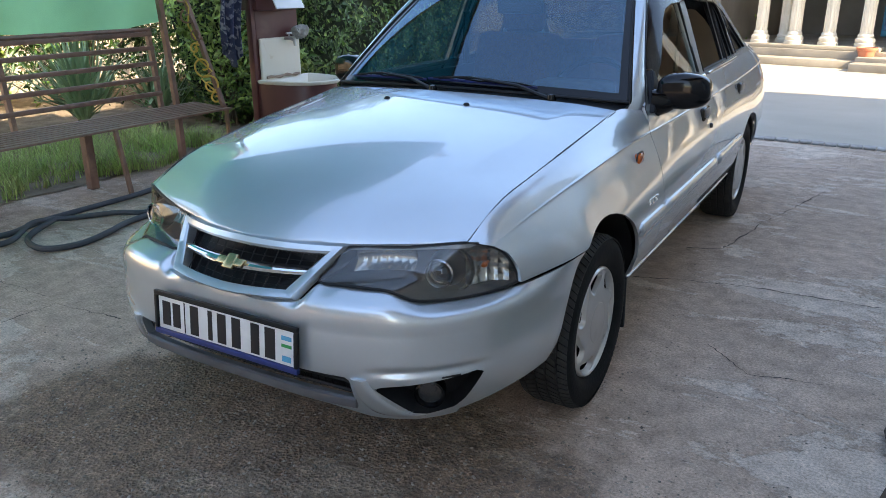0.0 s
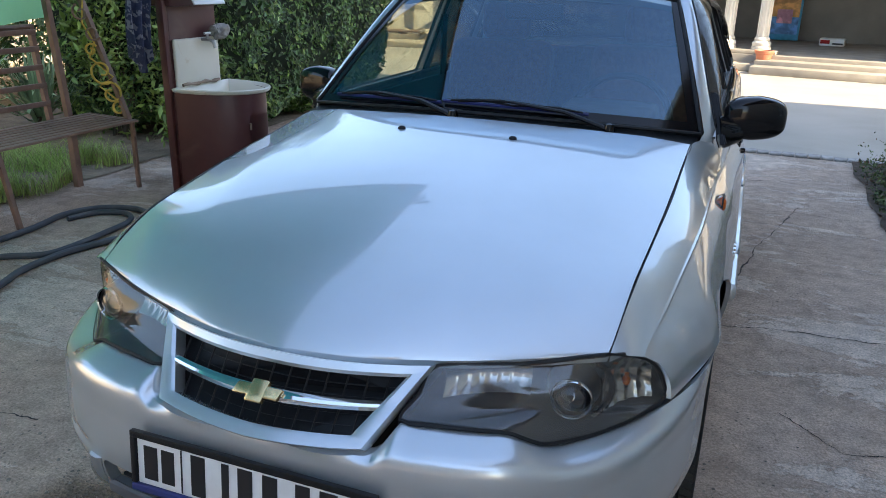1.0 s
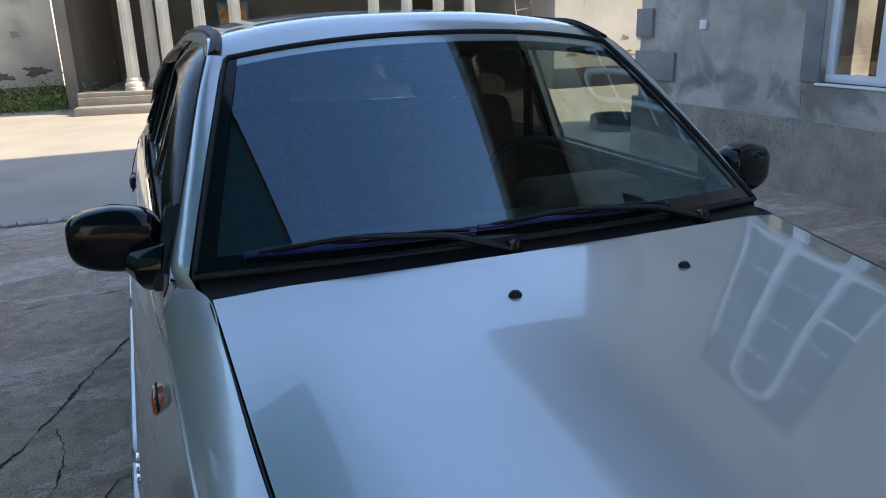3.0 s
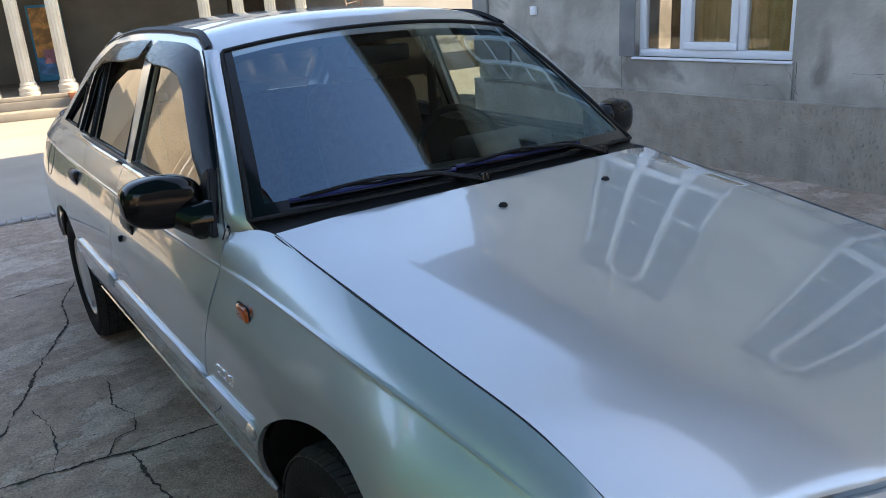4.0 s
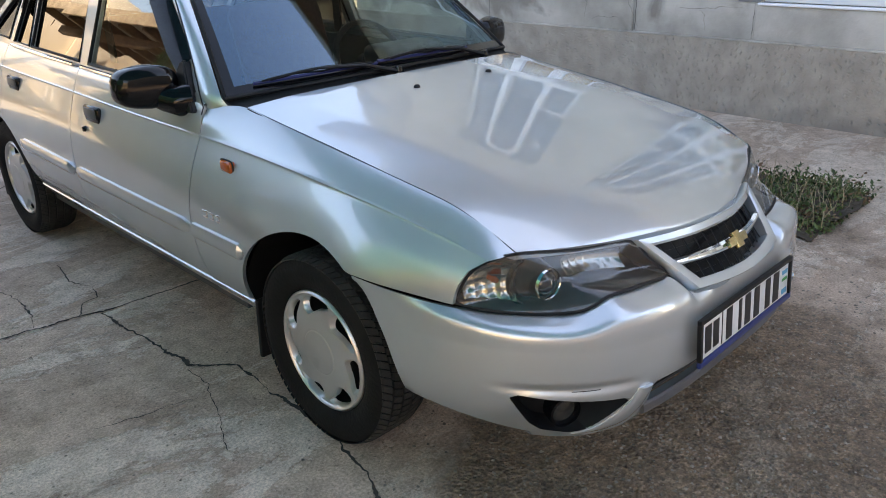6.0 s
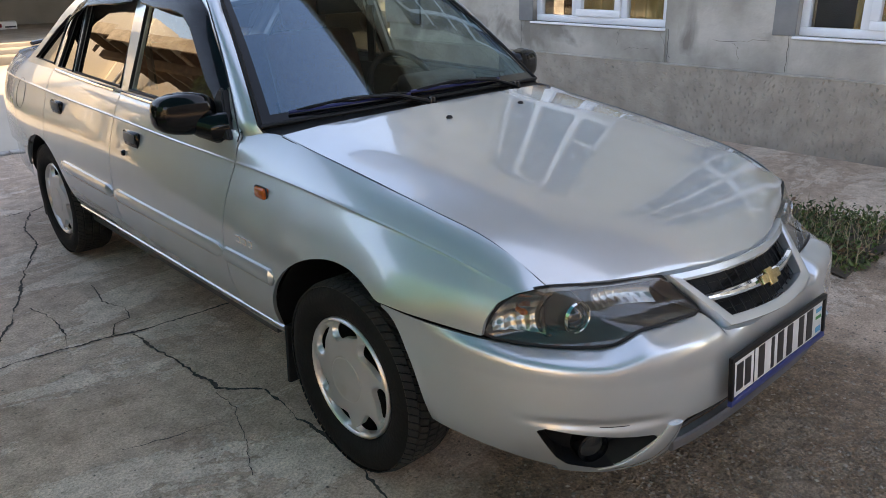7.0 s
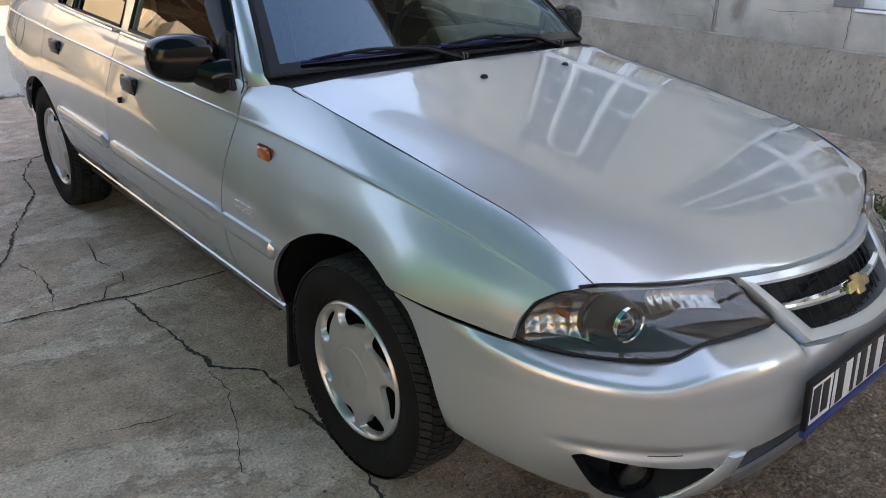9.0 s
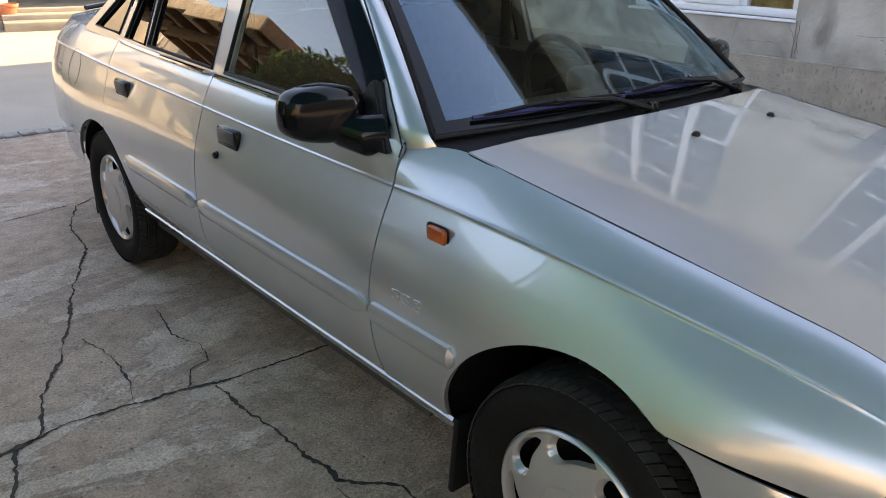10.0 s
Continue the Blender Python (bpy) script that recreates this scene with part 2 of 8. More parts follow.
M = {
    "concrete": concrete("old_concrete"),
    "gravel": surface("bared_gravel", (0.30, 0.255, 0.205), (0.20, 0.165, 0.13), 60, 0.85, each=0.5, island=True),
    "kerb": surface("kerb_cement", (0.42, 0.40, 0.37), (0.30, 0.28, 0.26), 20, 0.9, bump=0.4, each=0.15),
    "crack": surface("crack_dirt", (0.035, 0.03, 0.026), (0.06, 0.05, 0.042), 30, 1.0),
    "soil": surface("soil", (0.28, 0.22, 0.155), (0.17, 0.13, 0.09), 6, 1.0, bump=0.8, fine=25, bump_dist=0.03),
    "plaster": surface("grey_plaster", (0.31, 0.284, 0.244), (0.52, 0.485, 0.428), 2.2, 0.9, stain=(0.235, 0.212, 0.180), stain_scale=2.1, stain_at=(0.55, 0.68), bump=0.6, fine=28, ramp_detail=10),
    "plinth": surface("gouged_cement", (0.41, 0.358, 0.295), (0.32, 0.277, 0.226), 6, 0.95, stain=(0.235, 0.208, 0.178), stain_scale=1.4, bump=0.5, fine=60, bump_dist=0.01),
    "quoin": surface("quoin_cement", (0.24, 0.228, 0.21), (0.30, 0.285, 0.26), 4, 0.9, bump=0.3),
    "band": surface("window_band", (0.20, 0.20, 0.20), (0.26, 0.26, 0.255), 5, 0.85, bump=0.2),
    "pvc": surface("white_pvc", (0.80, 0.81, 0.83), (0.76, 0.77, 0.79), 3, 0.35),
    "curtain": surface("ochre_curtain", (0.62, 0.40, 0.17), (0.50, 0.31, 0.12), 9, 0.9, bump=0.4, fine=12),
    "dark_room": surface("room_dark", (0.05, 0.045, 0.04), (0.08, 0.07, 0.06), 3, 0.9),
    "soffit": surface("soffit_board", (0.16, 0.115, 0.085), (0.11, 0.078, 0.058), 2, 0.8),
    "white_trim": surface("white_trim", (0.86, 0.85, 0.82), (0.80, 0.79, 0.76), 4, 0.6),
    "column": surface("cream_column", (0.74, 0.68, 0.56), (0.66, 0.60, 0.48), 3, 0.8, stain=(0.55, 0.48, 0.37), bump=0.15),
    "porch": surface("porch_cement", (0.40, 0.355, 0.285), (0.31, 0.275, 0.22), 3, 0.9, bump=0.3),
    "farwall": surface("weathered_plaster", (0.76, 0.69, 0.56), (0.66, 0.585, 0.46), 0.9, 0.95, stain=(0.46, 0.42, 0.36), stain_scale=0.7, stain_at=(0.52, 0.68), bump=0.5, fine=9),
    "peeling": surface("peeling_whitewash", (0.47, 0.45, 0.41), (0.39, 0.365, 0.32), 1.1, 0.95, stain=(0.44, 0.36, 0.27), stain_scale=0.8, stain_at=(0.58, 0.72), bump=0.3, fine=9),
    "bared_wall": surface("bared_dark_plaster", (0.20, 0.175, 0.145), (0.13, 0.112, 0.09), 9, 0.95, bump=0.6, fine=20),
    "rust_run": surface("rust_streak", (0.36, 0.20, 0.105), (0.48, 0.34, 0.22), 4, 0.95),
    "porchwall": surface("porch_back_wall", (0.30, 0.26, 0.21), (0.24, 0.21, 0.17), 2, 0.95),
    "pot": surface("terracotta_plastic", (0.62, 0.22, 0.12), (0.54, 0.18, 0.10), 8, 0.5),
    "leaf_hedge": surface("hedge_leaf", (0.036, 0.09, 0.018), (0.08, 0.16, 0.03), 3, 0.40, each=0.55, island=True),
    "hedge_shade": surface("hedge_inner_shade", (0.010, 0.018, 0.007), (0.018, 0.028, 0.010), 9, 1.0),
    "leaf_light": surface("bright_leaf", (0.15, 0.25, 0.05), (0.24, 0.33, 0.08), 3, 0.5, each=0.4, island=True),
    "leaf_yucca": surface("yucca_leaf", (0.20, 0.31, 0.17), (0.28, 0.39, 0.22), 3, 0.5, each=0.3, island=True),
    "weed": surface("weed_leaf", (0.05, 0.095, 0.022), (0.10, 0.13, 0.04), 3, 0.6, each=0.6, island=True, stain=(0.20, 0.11, 0.06), stain_scale=9, stain_at=(0.56, 0.64)),
    "grass": surface("grass_blade", (0.26, 0.42, 0.08), (0.42, 0.48, 0.16), 2, 0.6, each=0.4, island=True),
    "dry": surface("dry_stalk", (0.36, 0.29, 0.17), (0.28, 0.22, 0.13), 3, 0.9, each=0.3, island=True),
    "twig": surface("bark", (0.13, 0.10, 0.07), (0.09, 0.07, 0.05), 12, 0.9, bump=0.5),
    "maroon": surface("maroon_sheet_metal", (0.105, 0.032, 0.03), (0.075, 0.022, 0.022), 3, 0.38, stain=(0.15, 0.075, 0.055), stain_scale=3, stain_at=(0.6, 0.75), bump=0.1, fine=8),
    "enamel": surface("white_enamel", (0.72, 0.69, 0.60), (0.66, 0.62, 0.52), 3, 0.3, stain=(0.45, 0.30, 0.13), stain_scale=5, stain_at=(0.66, 0.76)),
    "lid": surface("painted_lid", (0.75, 0.78, 0.80), (0.66, 0.70, 0.73), 4, 0.4),
    "steel": surface("tap_steel", (0.55, 0.54, 0.52), (0.40, 0.39, 0.37), 20, 0.3, metal=1.0),
    "towel": surface("navy_towel", (0.03, 0.036, 0.08), (0.045, 0.055, 0.11), 30, 0.95, stain=(0.20, 0.21, 0.26), stain_scale=26, stain_at=(0.54, 0.57), bump=0.5),
    "brown_steel": surface("brown_painted_steel", (0.27, 0.155, 0.112), (0.20, 0.112, 0.08), 14, 0.42, stain=(0.36, 0.22, 0.14), stain_scale=9, stain_at=(0.6, 0.75), bump=0.15),
    "scroll": surface("yellow_scroll_iron", (0.68, 0.46, 0.09), (0.54, 0.35, 0.06), 12, 0.5),
    "net": netting("green_shade_net", (0.014, 0.222, 0.232), 0.31, 0.02),
    "drape": netting("green_drape_net", (0.27, 0.62, 0.36), 0.75, 0.0),
    "bed_soil": surface("damp_soil", (0.085, 0.062, 0.042), (0.05, 0.038, 0.027), 7, 1.0, bump=0.8, fine=25, bump_dist=0.03),
    "hose": surface("rubber_hose", (0.045, 0.05, 0.06), (0.07, 0.075, 0.085), 9, 0.5),
    "rusty": surface("rusty_steel", (0.20, 0.12, 0.08), (0.30, 0.22, 0.16), 8, 0.7, bump=0.2),
    "white_paint": surface("white_painted_pipe", (0.78, 0.77, 0.74), (0.70, 0.68, 0.64), 6, 0.5),
    "rubble": surface("broken_stone", (0.46, 0.39, 0.29), (0.30, 0.25, 0.19), 6, 0.95, each=0.25, bump=0.5, fine=14, bump_dist=0.03),
    "yard": surface("smooth_yard_concrete", (0.44, 0.40, 0.335), (0.38, 0.345, 0.285), 0.9, 0.92, stain=(0.34, 0.305, 0.25), stain_scale=0.5, stain_at=(0.5, 0.75), bump=0.3, fine=40),
    "old_rubber": surface("dusty_rubber", (0.07, 0.065, 0.06), (0.045, 0.042, 0.04), 7, 0.9, bump=0.3),
    "roofing": surface("asbestos_roof", (0.34, 0.33, 0.31), (0.26, 0.25, 0.24), 3, 0.9, bump=0.3),
    "clay": surface("clay_wall", (0.66, 0.58, 0.45), (0.56, 0.48, 0.36), 1.5, 0.95, stain=(0.40, 0.33, 0.24), bump=0.3, fine=8),
    "timber": surface("old_timber", (0.12, 0.082, 0.055), (0.08, 0.055, 0.038), 5, 0.85, bump=0.4),
}


# ---- mesh helpers ----
def finish(bm, name, material, sharp=0.6):
    """The bmesh as mesh data, smooth but for edges sharper than the angle given."""
    bmesh.ops.recalc_face_normals(bm, faces=bm.faces)
    for e in bm.edges:
        e.smooth = len(e.link_faces) == 2 and e.calc_face_angle(3.0) < sharp
    for f in bm.faces:
        f.smooth = True
    me = bpy.data.meshes.new(name)
    bm.to_mesh(me)
    bm.free()
    me.materials.append(M[material] if isinstance(material, str) else material)
    return me


def part(name, bm, material, parent=None, label="", sharp=0.6):
    """Links a bmesh (or mesh data) as one mesh object, under a thing or a part where one is given."""
    ob = new(name, finish(bm, name, material, sharp) if isinstance(bm, bmesh.types.BMesh) else bm)
    if parent is not None:
        ob.parent = parent
        ob.matrix_parent_inverse = parent.matrix_world.inverted()
    return tagged(ob, label)


def thing(name, label, category, at=(0, 0, 0), group="", kind=""):
    ob = new(name)
    ob.location = at
    ob.matrix_world = Matrix.Translation(at)
    ob.empty_display_size = 0.1
    return tagged(ob, label, category, group, kind)


def box(lo, hi, bevel=0.0, bm=None, seg=2):
    """A box between two corners, its edges rounded."""
    bm2 = bmesh.new()
    c = [(a + b) / 2 for a, b in zip(lo, hi)]
    s = [abs(b - a) for a, b in zip(lo, hi)]
    bmesh.ops.create_cube(bm2, size=1, matrix=Matrix.Translation(c) @ Matrix.Diagonal((*s, 1)))
    if bevel:
        bmesh.ops.bevel(bm2, geom=bm2.edges[:], offset=min(bevel, min(s) * 0.45), segments=seg, affect="EDGES", profile=0.5)
    return merge(bm, bm2)


def merge(bm, bm2, m=None):
    """bm with bm2 added to it."""
    if m is not None:
        bm2.transform(m)
    if bm is None:
        return bm2
    me = bpy.data.meshes.new("tmp")
    bm2.to_mesh(me)
    bm2.free()
    bm.from_mesh(me)
    bpy.data.meshes.remove(me)
    return bm


def tube(path, radius, sides=10, bm=None, closed=False, square=False, flat=1.0):
    """A pipe swept along points; radius a number or one for each point."""
    bm = bm or bmesh.new()
    pts = [Vector(p) for p in path]
    n = len(pts)
    radii = radius if isinstance(radius, (list, tuple)) else [radius] * n
    rings = []
    up = None
    for i, p in enumerate(pts):
        a = pts[(i - 1) % n] if closed or i else p
        b = pts[(i + 1) % n] if closed or i < n - 1 else p
        d = (b - a).normalized()
        if up is None:
            up = Vector((0, 0, 1)) if abs(d.z) < 0.9 else Vector((1, 0, 0))
        side = d.cross(up).normalized()
        up = side.cross(d).normalized()
        ring = []
        for k in range(sides):
            w = 2 * math.pi * (k + (0.5 if square else 0)) / sides
            ring.append(bm.verts.new(p + (side * math.cos(w) + up * math.sin(w) * flat) * radii[i]))
        rings.append(ring)
    for i in range(n if closed else n - 1):
        r, s = rings[i], rings[(i + 1) % n]
        for k in range(sides):
            bm.faces.new((r[k], r[(k + 1) % sides], s[(k + 1) % sides], s[k]))
    if not closed:
        bm.faces.new(rings[0][::-1])
        bm.faces.new(rings[-1])
    return bm


def lathe(profile, steps=32, axis="Z", bm=None):
    """Turns (radius, height) points round an axis."""
    bm = bm or bmesh.new()
    rings = []
    for r, h in profile:
        ring = []
        for k in range(steps):
            w = 2 * math.pi * k / steps
            c = (r * math.cos(w), r * math.sin(w), h)
            ring.append(bm.verts.new(c if axis == "Z" else (c[2], c[0], c[1])))
        rings.append(ring)
    for a, b in zip(rings, rings[1:]):
        for k in range(steps):
            bm.faces.new((a[k], a[(k + 1) % steps], b[(k + 1) % steps], b[k]))
    return bm


def curve(rows, x):
    """Smooth interpolation through rows of (x, values...)."""
    xs = [r[0] for r in rows]
    if x <= xs[0]:
        return np.array(rows[0][1:], float)
    if x >= xs[-1]:
        return np.array(rows[-1][1:], float)
    i = max(k for k in range(len(xs)) if xs[k] <= x)
    i = min(i, len(xs) - 2)
    p = [np.array(rows[k][1:], float) for k in range(len(rows))]
    h = xs[i + 1] - xs[i]

    def slope(k):
        if k == 0:
            return (p[1] - p[0]) / (xs[1] - xs[0])
        if k == len(xs) - 1:
            return (p[-1] - p[-2]) / (xs[-1] - xs[-2])
        a, b = (p[k] - p[k - 1]) / (xs[k] - xs[k - 1]), (p[k + 1] - p[k]) / (xs[k + 1] - xs[k])
        return np.where(a * b > 0, (a * (xs[k + 1] - xs[k]) + b * (xs[k] - xs[k - 1])) / (xs[k + 1] - xs[k - 1]), 0)
    t = (x - xs[i]) / h
    return ((2 * t**3 - 3 * t**2 + 1) * p[i] + (t**3 - 2 * t**2 + t) * h * slope(i) + (3 * t**2 - 2 * t**3) * p[i + 1]
            + (t**3 - t**2) * h * slope(i + 1))


def spline(rows, x):
    """Natural cubic spline through rows of (x, values...): even curvature, for surfaces that mirror."""
    xs = np.array([r[0] for r in rows], float)
    ps = np.array([r[1:] for r in rows], float)
    n, h = len(xs), np.diff(xs)
    a, rhs = np.eye(n), np.zeros_like(ps)
    for k in range(1, n - 1):
        a[k, k - 1:k + 2] = h[k - 1], 2 * (h[k - 1] + h[k]), h[k]
        rhs[k] = 6 * ((ps[k + 1] - ps[k]) / h[k] - (ps[k] - ps[k - 1]) / h[k - 1])
    m = np.linalg.solve(a, rhs)
    i = int(min(n - 2, max(0, np.searchsorted(xs, x) - 1)))
    u, w = (xs[i + 1] - x) / h[i], (x - xs[i]) / h[i]
    return u * ps[i] + w * ps[i + 1] + ((u**3 - u) * m[i] + (w**3 - w) * m[i + 1]) * h[i] ** 2 / 6


def inside(p, poly):
    x, y = p
    c = False
    for (x1, y1), (x2, y2) in zip(poly, poly[1:] + poly[:1]):
        if (y1 > y) != (y2 > y) and x < (x2 - x1) * (y - y1) / (y2 - y1) + x1:
            c = not c
    return c


def nearest(p, poly):
    best = None
    for (x1, y1), (x2, y2) in zip(poly, poly[1:] + poly[:1]):
        dx, dy = x2 - x1, y2 - y1
        t = max(0.0, min(1.0, ((p[0] - x1) * dx + (p[1] - y1) * dy) / (dx * dx + dy * dy + 1e-12)))
        q = (x1 + t * dx, y1 + t * dy)
        d = (q[0] - p[0]) ** 2 + (q[1] - p[1]) ** 2
        if best is None or d < best[0]:
            best = (d, q)
    return best[1]


def sheet(f, us, vs, holes=(), thick=0.0, flip=False):
    """A curved sheet f(u, v) -> place, with openings cut along polygons in (u, v)."""
    bm = bmesh.new()
    uv = {}
    rows = [[(u, v) for v in vs] for u in us]
    nu, nv = len(us), len(vs)
    dead = set()
    snap = {}
    for poly in holes:
        ins = {(i, j): inside(rows[i][j], poly) for i in range(nu) for j in range(nv)}
        for i in range(nu - 1):
            for j in range(nv - 1):
                c = [(i, j), (i + 1, j), (i + 1, j + 1), (i, j + 1)]
                if sum(ins[k] for k in c) >= 2 or inside(((us[i] + us[i + 1]) / 2, (vs[j] + vs[j + 1]) / 2), poly):
                    dead.add((i, j))
        for i in range(nu):
            for j in range(nv):
                cells = [(a, b) for a in (i - 1, i) for b in (j - 1, j) if 0 <= a < nu - 1 and 0 <= b < nv - 1]
                d = [k in dead for k in cells]
                if any(d) and not all(d) and (i, j) not in snap:
                    q = nearest(rows[i][j], poly)
                    if abs(q[0] - us[i]) <= 1.5 * abs(us[1] - us[0]) + 1e-9 or True:
                        snap[i, j] = q
    vert = {}
    for i in range(nu):
        for j in range(nv):
            cells = [(a, b) for a in (i - 1, i) for b in (j - 1, j) if 0 <= a < nu - 1 and 0 <= b < nv - 1]
            if all(k in dead for k in cells):
                continue
            u, v = snap.get((i, j), rows[i][j])
            vert[i, j] = bm.verts.new(f(u, v))
    for i in range(nu - 1):
        for j in range(nv - 1):
            if (i, j) in dead:
                continue
            q = [vert[i, j], vert[i + 1, j], vert[i + 1, j + 1], vert[i, j + 1]]
            if flip:
                q.reverse()
            bm.faces.new(q)
    bmesh.ops.remove_doubles(bm, verts=bm.verts, dist=0.0004)
    bmesh.ops.dissolve_degenerate(bm, edges=bm.edges, dist=0.0002)
    if thick:
        bm.normal_update()
        bmesh.ops.solidify(bm, geom=bm.faces[:], thickness=thick)
    return bm


def span(a, b, n):
    return [a + (b - a) * k / (n - 1) for k in range(n)]


def mirrored(bm):
    """A copy of bm on the other side of x = 0."""
    b = bm.copy()
    b.transform(Matrix.Diagonal((-1, 1, 1, 1)))
    bmesh.ops.reverse_faces(b, faces=b.faces)
    return b


def thicken(bm, depth, inward):
    """Turns the border of a sheet in, so that it shows a folded metal edge."""
    bm.normal_update()
    rim = [e for e in bm.edges if len(e.link_faces) == 1]
    made = bmesh.ops.extrude_edge_only(bm, edges=rim)
    for v in made["geom"]:
        if isinstance(v, bmesh.types.BMVert):
            v.co += (inward(v.co) if callable(inward) else inward) * depth
    return bm


def leaves(places, size, material, name, parent=None, aspect=0.45, rng=None, spread=0.35, kind="", label="", upward=0.3, normals=None, fold=0.25):
    """Many small folded leaves in one mesh, each of four triangles."""
    rng = rng or np.random.default_rng(3)
    p = np.asarray(places, float)
    n = len(p)
    nrm = rng.normal(size=(n, 3)) + np.array([0, 0, upward])
    if normals is not None:
        nrm = np.asarray(normals) * 1.2 + rng.normal(size=(n, 3)) * 0.55 + np.array([0, 0, upward])
    nrm /= np.linalg.norm(nrm, axis=1, keepdims=True)
    d = rng.normal(size=(n, 3))
    d -= (d * nrm).sum(1, keepdims=True) * nrm
    d /= np.linalg.norm(d, axis=1, keepdims=True)
    s = np.cross(nrm, d)
    ln = (size * (1 + spread * rng.normal(size=n)).clip(0.4, 1.9))[:, None]
    w = ln * aspect / 2
    base, tip, mid = p - d * ln / 2, p + d * ln / 2, p + d * ln * 0.05 - nrm * ln * fold * 0.4
    a, b = p + s * w + nrm * ln * fold * 0.3, p - s * w + nrm * ln * fold * 0.3
    v = np.stack([base, a, tip, b, mid], 1).reshape(-1, 3)
    k = np.arange(n)[:, None] * 5
    f = np.concatenate([k + np.array([0, 1, 4]), k + np.array([1, 2, 4]), k + np.array([2, 3, 4]), k + np.array([3, 0, 4])]).tolist()
    me = bpy.data.meshes.new(name)
    me.from_pydata(v.tolist(), [], f)
    me.materials.append(M[material])
    me.polygons.foreach_set("use_smooth", [True] * len(me.polygons))
    ob = part(name, me, material, parent, label)
    if kind:
        tagged(ob, kind=kind)
    return ob


def blades(places, height, material, name, parent=None, width=0.012, rng=None, lean=0.35, seg=3):
    """Upright tapering blades or straps that bend over, in one mesh."""
    rng = rng or np.random.default_rng(5)
    vs, fs = [], []
    for p in places:
        h = height * rng.uniform(0.5, 1.2)
        a, bend = rng.uniform(0, 2 * math.pi), lean * rng.uniform(0.3, 1.4) * h
        dx, dy = math.cos(a), math.sin(a)
        k0 = len(vs)
        for k in range(seg + 1):
            t = k / seg
            w = width * (1 - t * 0.92) / 2
            cx, cy, cz = p[0] + dx * bend * t * t, p[1] + dy * bend * t * t, p[2] + h * (t - 0.18 * t * t * lean)
            vs += [(cx - dy * w, cy + dx * w, cz), (cx + dy * w, cy - dx * w, cz)]
        for k in range(seg):
            i = k0 + 2 * k
            fs.append((i, i + 1, i + 3, i + 2))
    me = bpy.data.meshes.new(name)
    me.from_pydata(vs, [], fs)
    me.materials.append(M[material])
    me.polygons.foreach_set("use_smooth", [True] * len(me.polygons))
    return part(name, me, material, parent)


# ---- ground, kerb, bed ----
def ground_sheet():
    bm = bmesh.new()
    edges = [-400, -60, -25] + span(-14, 14, 57) + [25, 60, 400]
    g = [[bm.verts.new((x, y, 0)) for y in [v + 3 for v in edges]] for x in edges]
    for i in range(len(edges) - 1):
        for j in range(len(edges) - 1):
            bm.faces.new((g[i][j], g[i + 1][j], g[i + 1][j + 1], g[i][j + 1]))
    return part("ground", bm, "concrete")


ground = tagged(ground_sheet(), "worn grey concrete yard with cracks and gravel patches", "ground", kind="structure")


def ribbon(points, width, rng, z=0.003, step=0.008):
    """A crack along a line: it wanders, narrows and gapes, and its lips are chipped."""
    bm = bmesh.new()
    last, run, seed = None, 0.0, rng.uniform(0, 90)
    for (x1, y1), (x2, y2) in zip(points, points[1:]):
        d = math.hypot(x2 - x1, y2 - y1)
        n = max(2, int(d / step))
        nx, ny = -(y2 - y1) / d, (x2 - x1) / d
        for k in range(n):
            t = k / n
            run += d / n
            at = Vector((run, seed, 0))
            o = 0.014 * noise.noise(at * 11) + 0.007 * noise.noise(at * 33) + 0.0022 * noise.noise(at * 120)
            w = width * (0.55 + 0.9 * noise.noise(at * 7 + Vector((0, 5, 0)))) / 2
            wl, wr_ = (max(0.0007, w * (1 + 1.3 * noise.noise(at * 70 + Vector((0, c, 0))))) for c in (11, 17))
            x, y = x1 + (x2 - x1) * t + nx * o, y1 + (y2 - y1) * t + ny * o
            pair = (bm.verts.new((x + nx * wl, y + ny * wl, z)), bm.verts.new((x - nx * wr_, y - ny * wr_, z)))
            if last:
                bm.faces.new((last[0], last[1], pair[1], pair[0]))
            last = pair
    return bm


def yard_slab():
    """Smoother concrete laid beyond the kerb row."""
    bm = bmesh.new()
    xs = span(-12, 12, 25)
    rows = [[bm.verts.new((x, (5.40 - 0.045 * (x + 3.0)) if k == 0 else 5.4 + 9.2 * k / 8, 0.004)) for x in xs] for k in range(9)]
    for p, q in zip(rows, rows[1:]):
        for k in range(len(xs) - 1):
            bm.faces.new((p[k], p[k + 1], q[k + 1], q[k]))
    return part("yard_slab", bm, "yard")


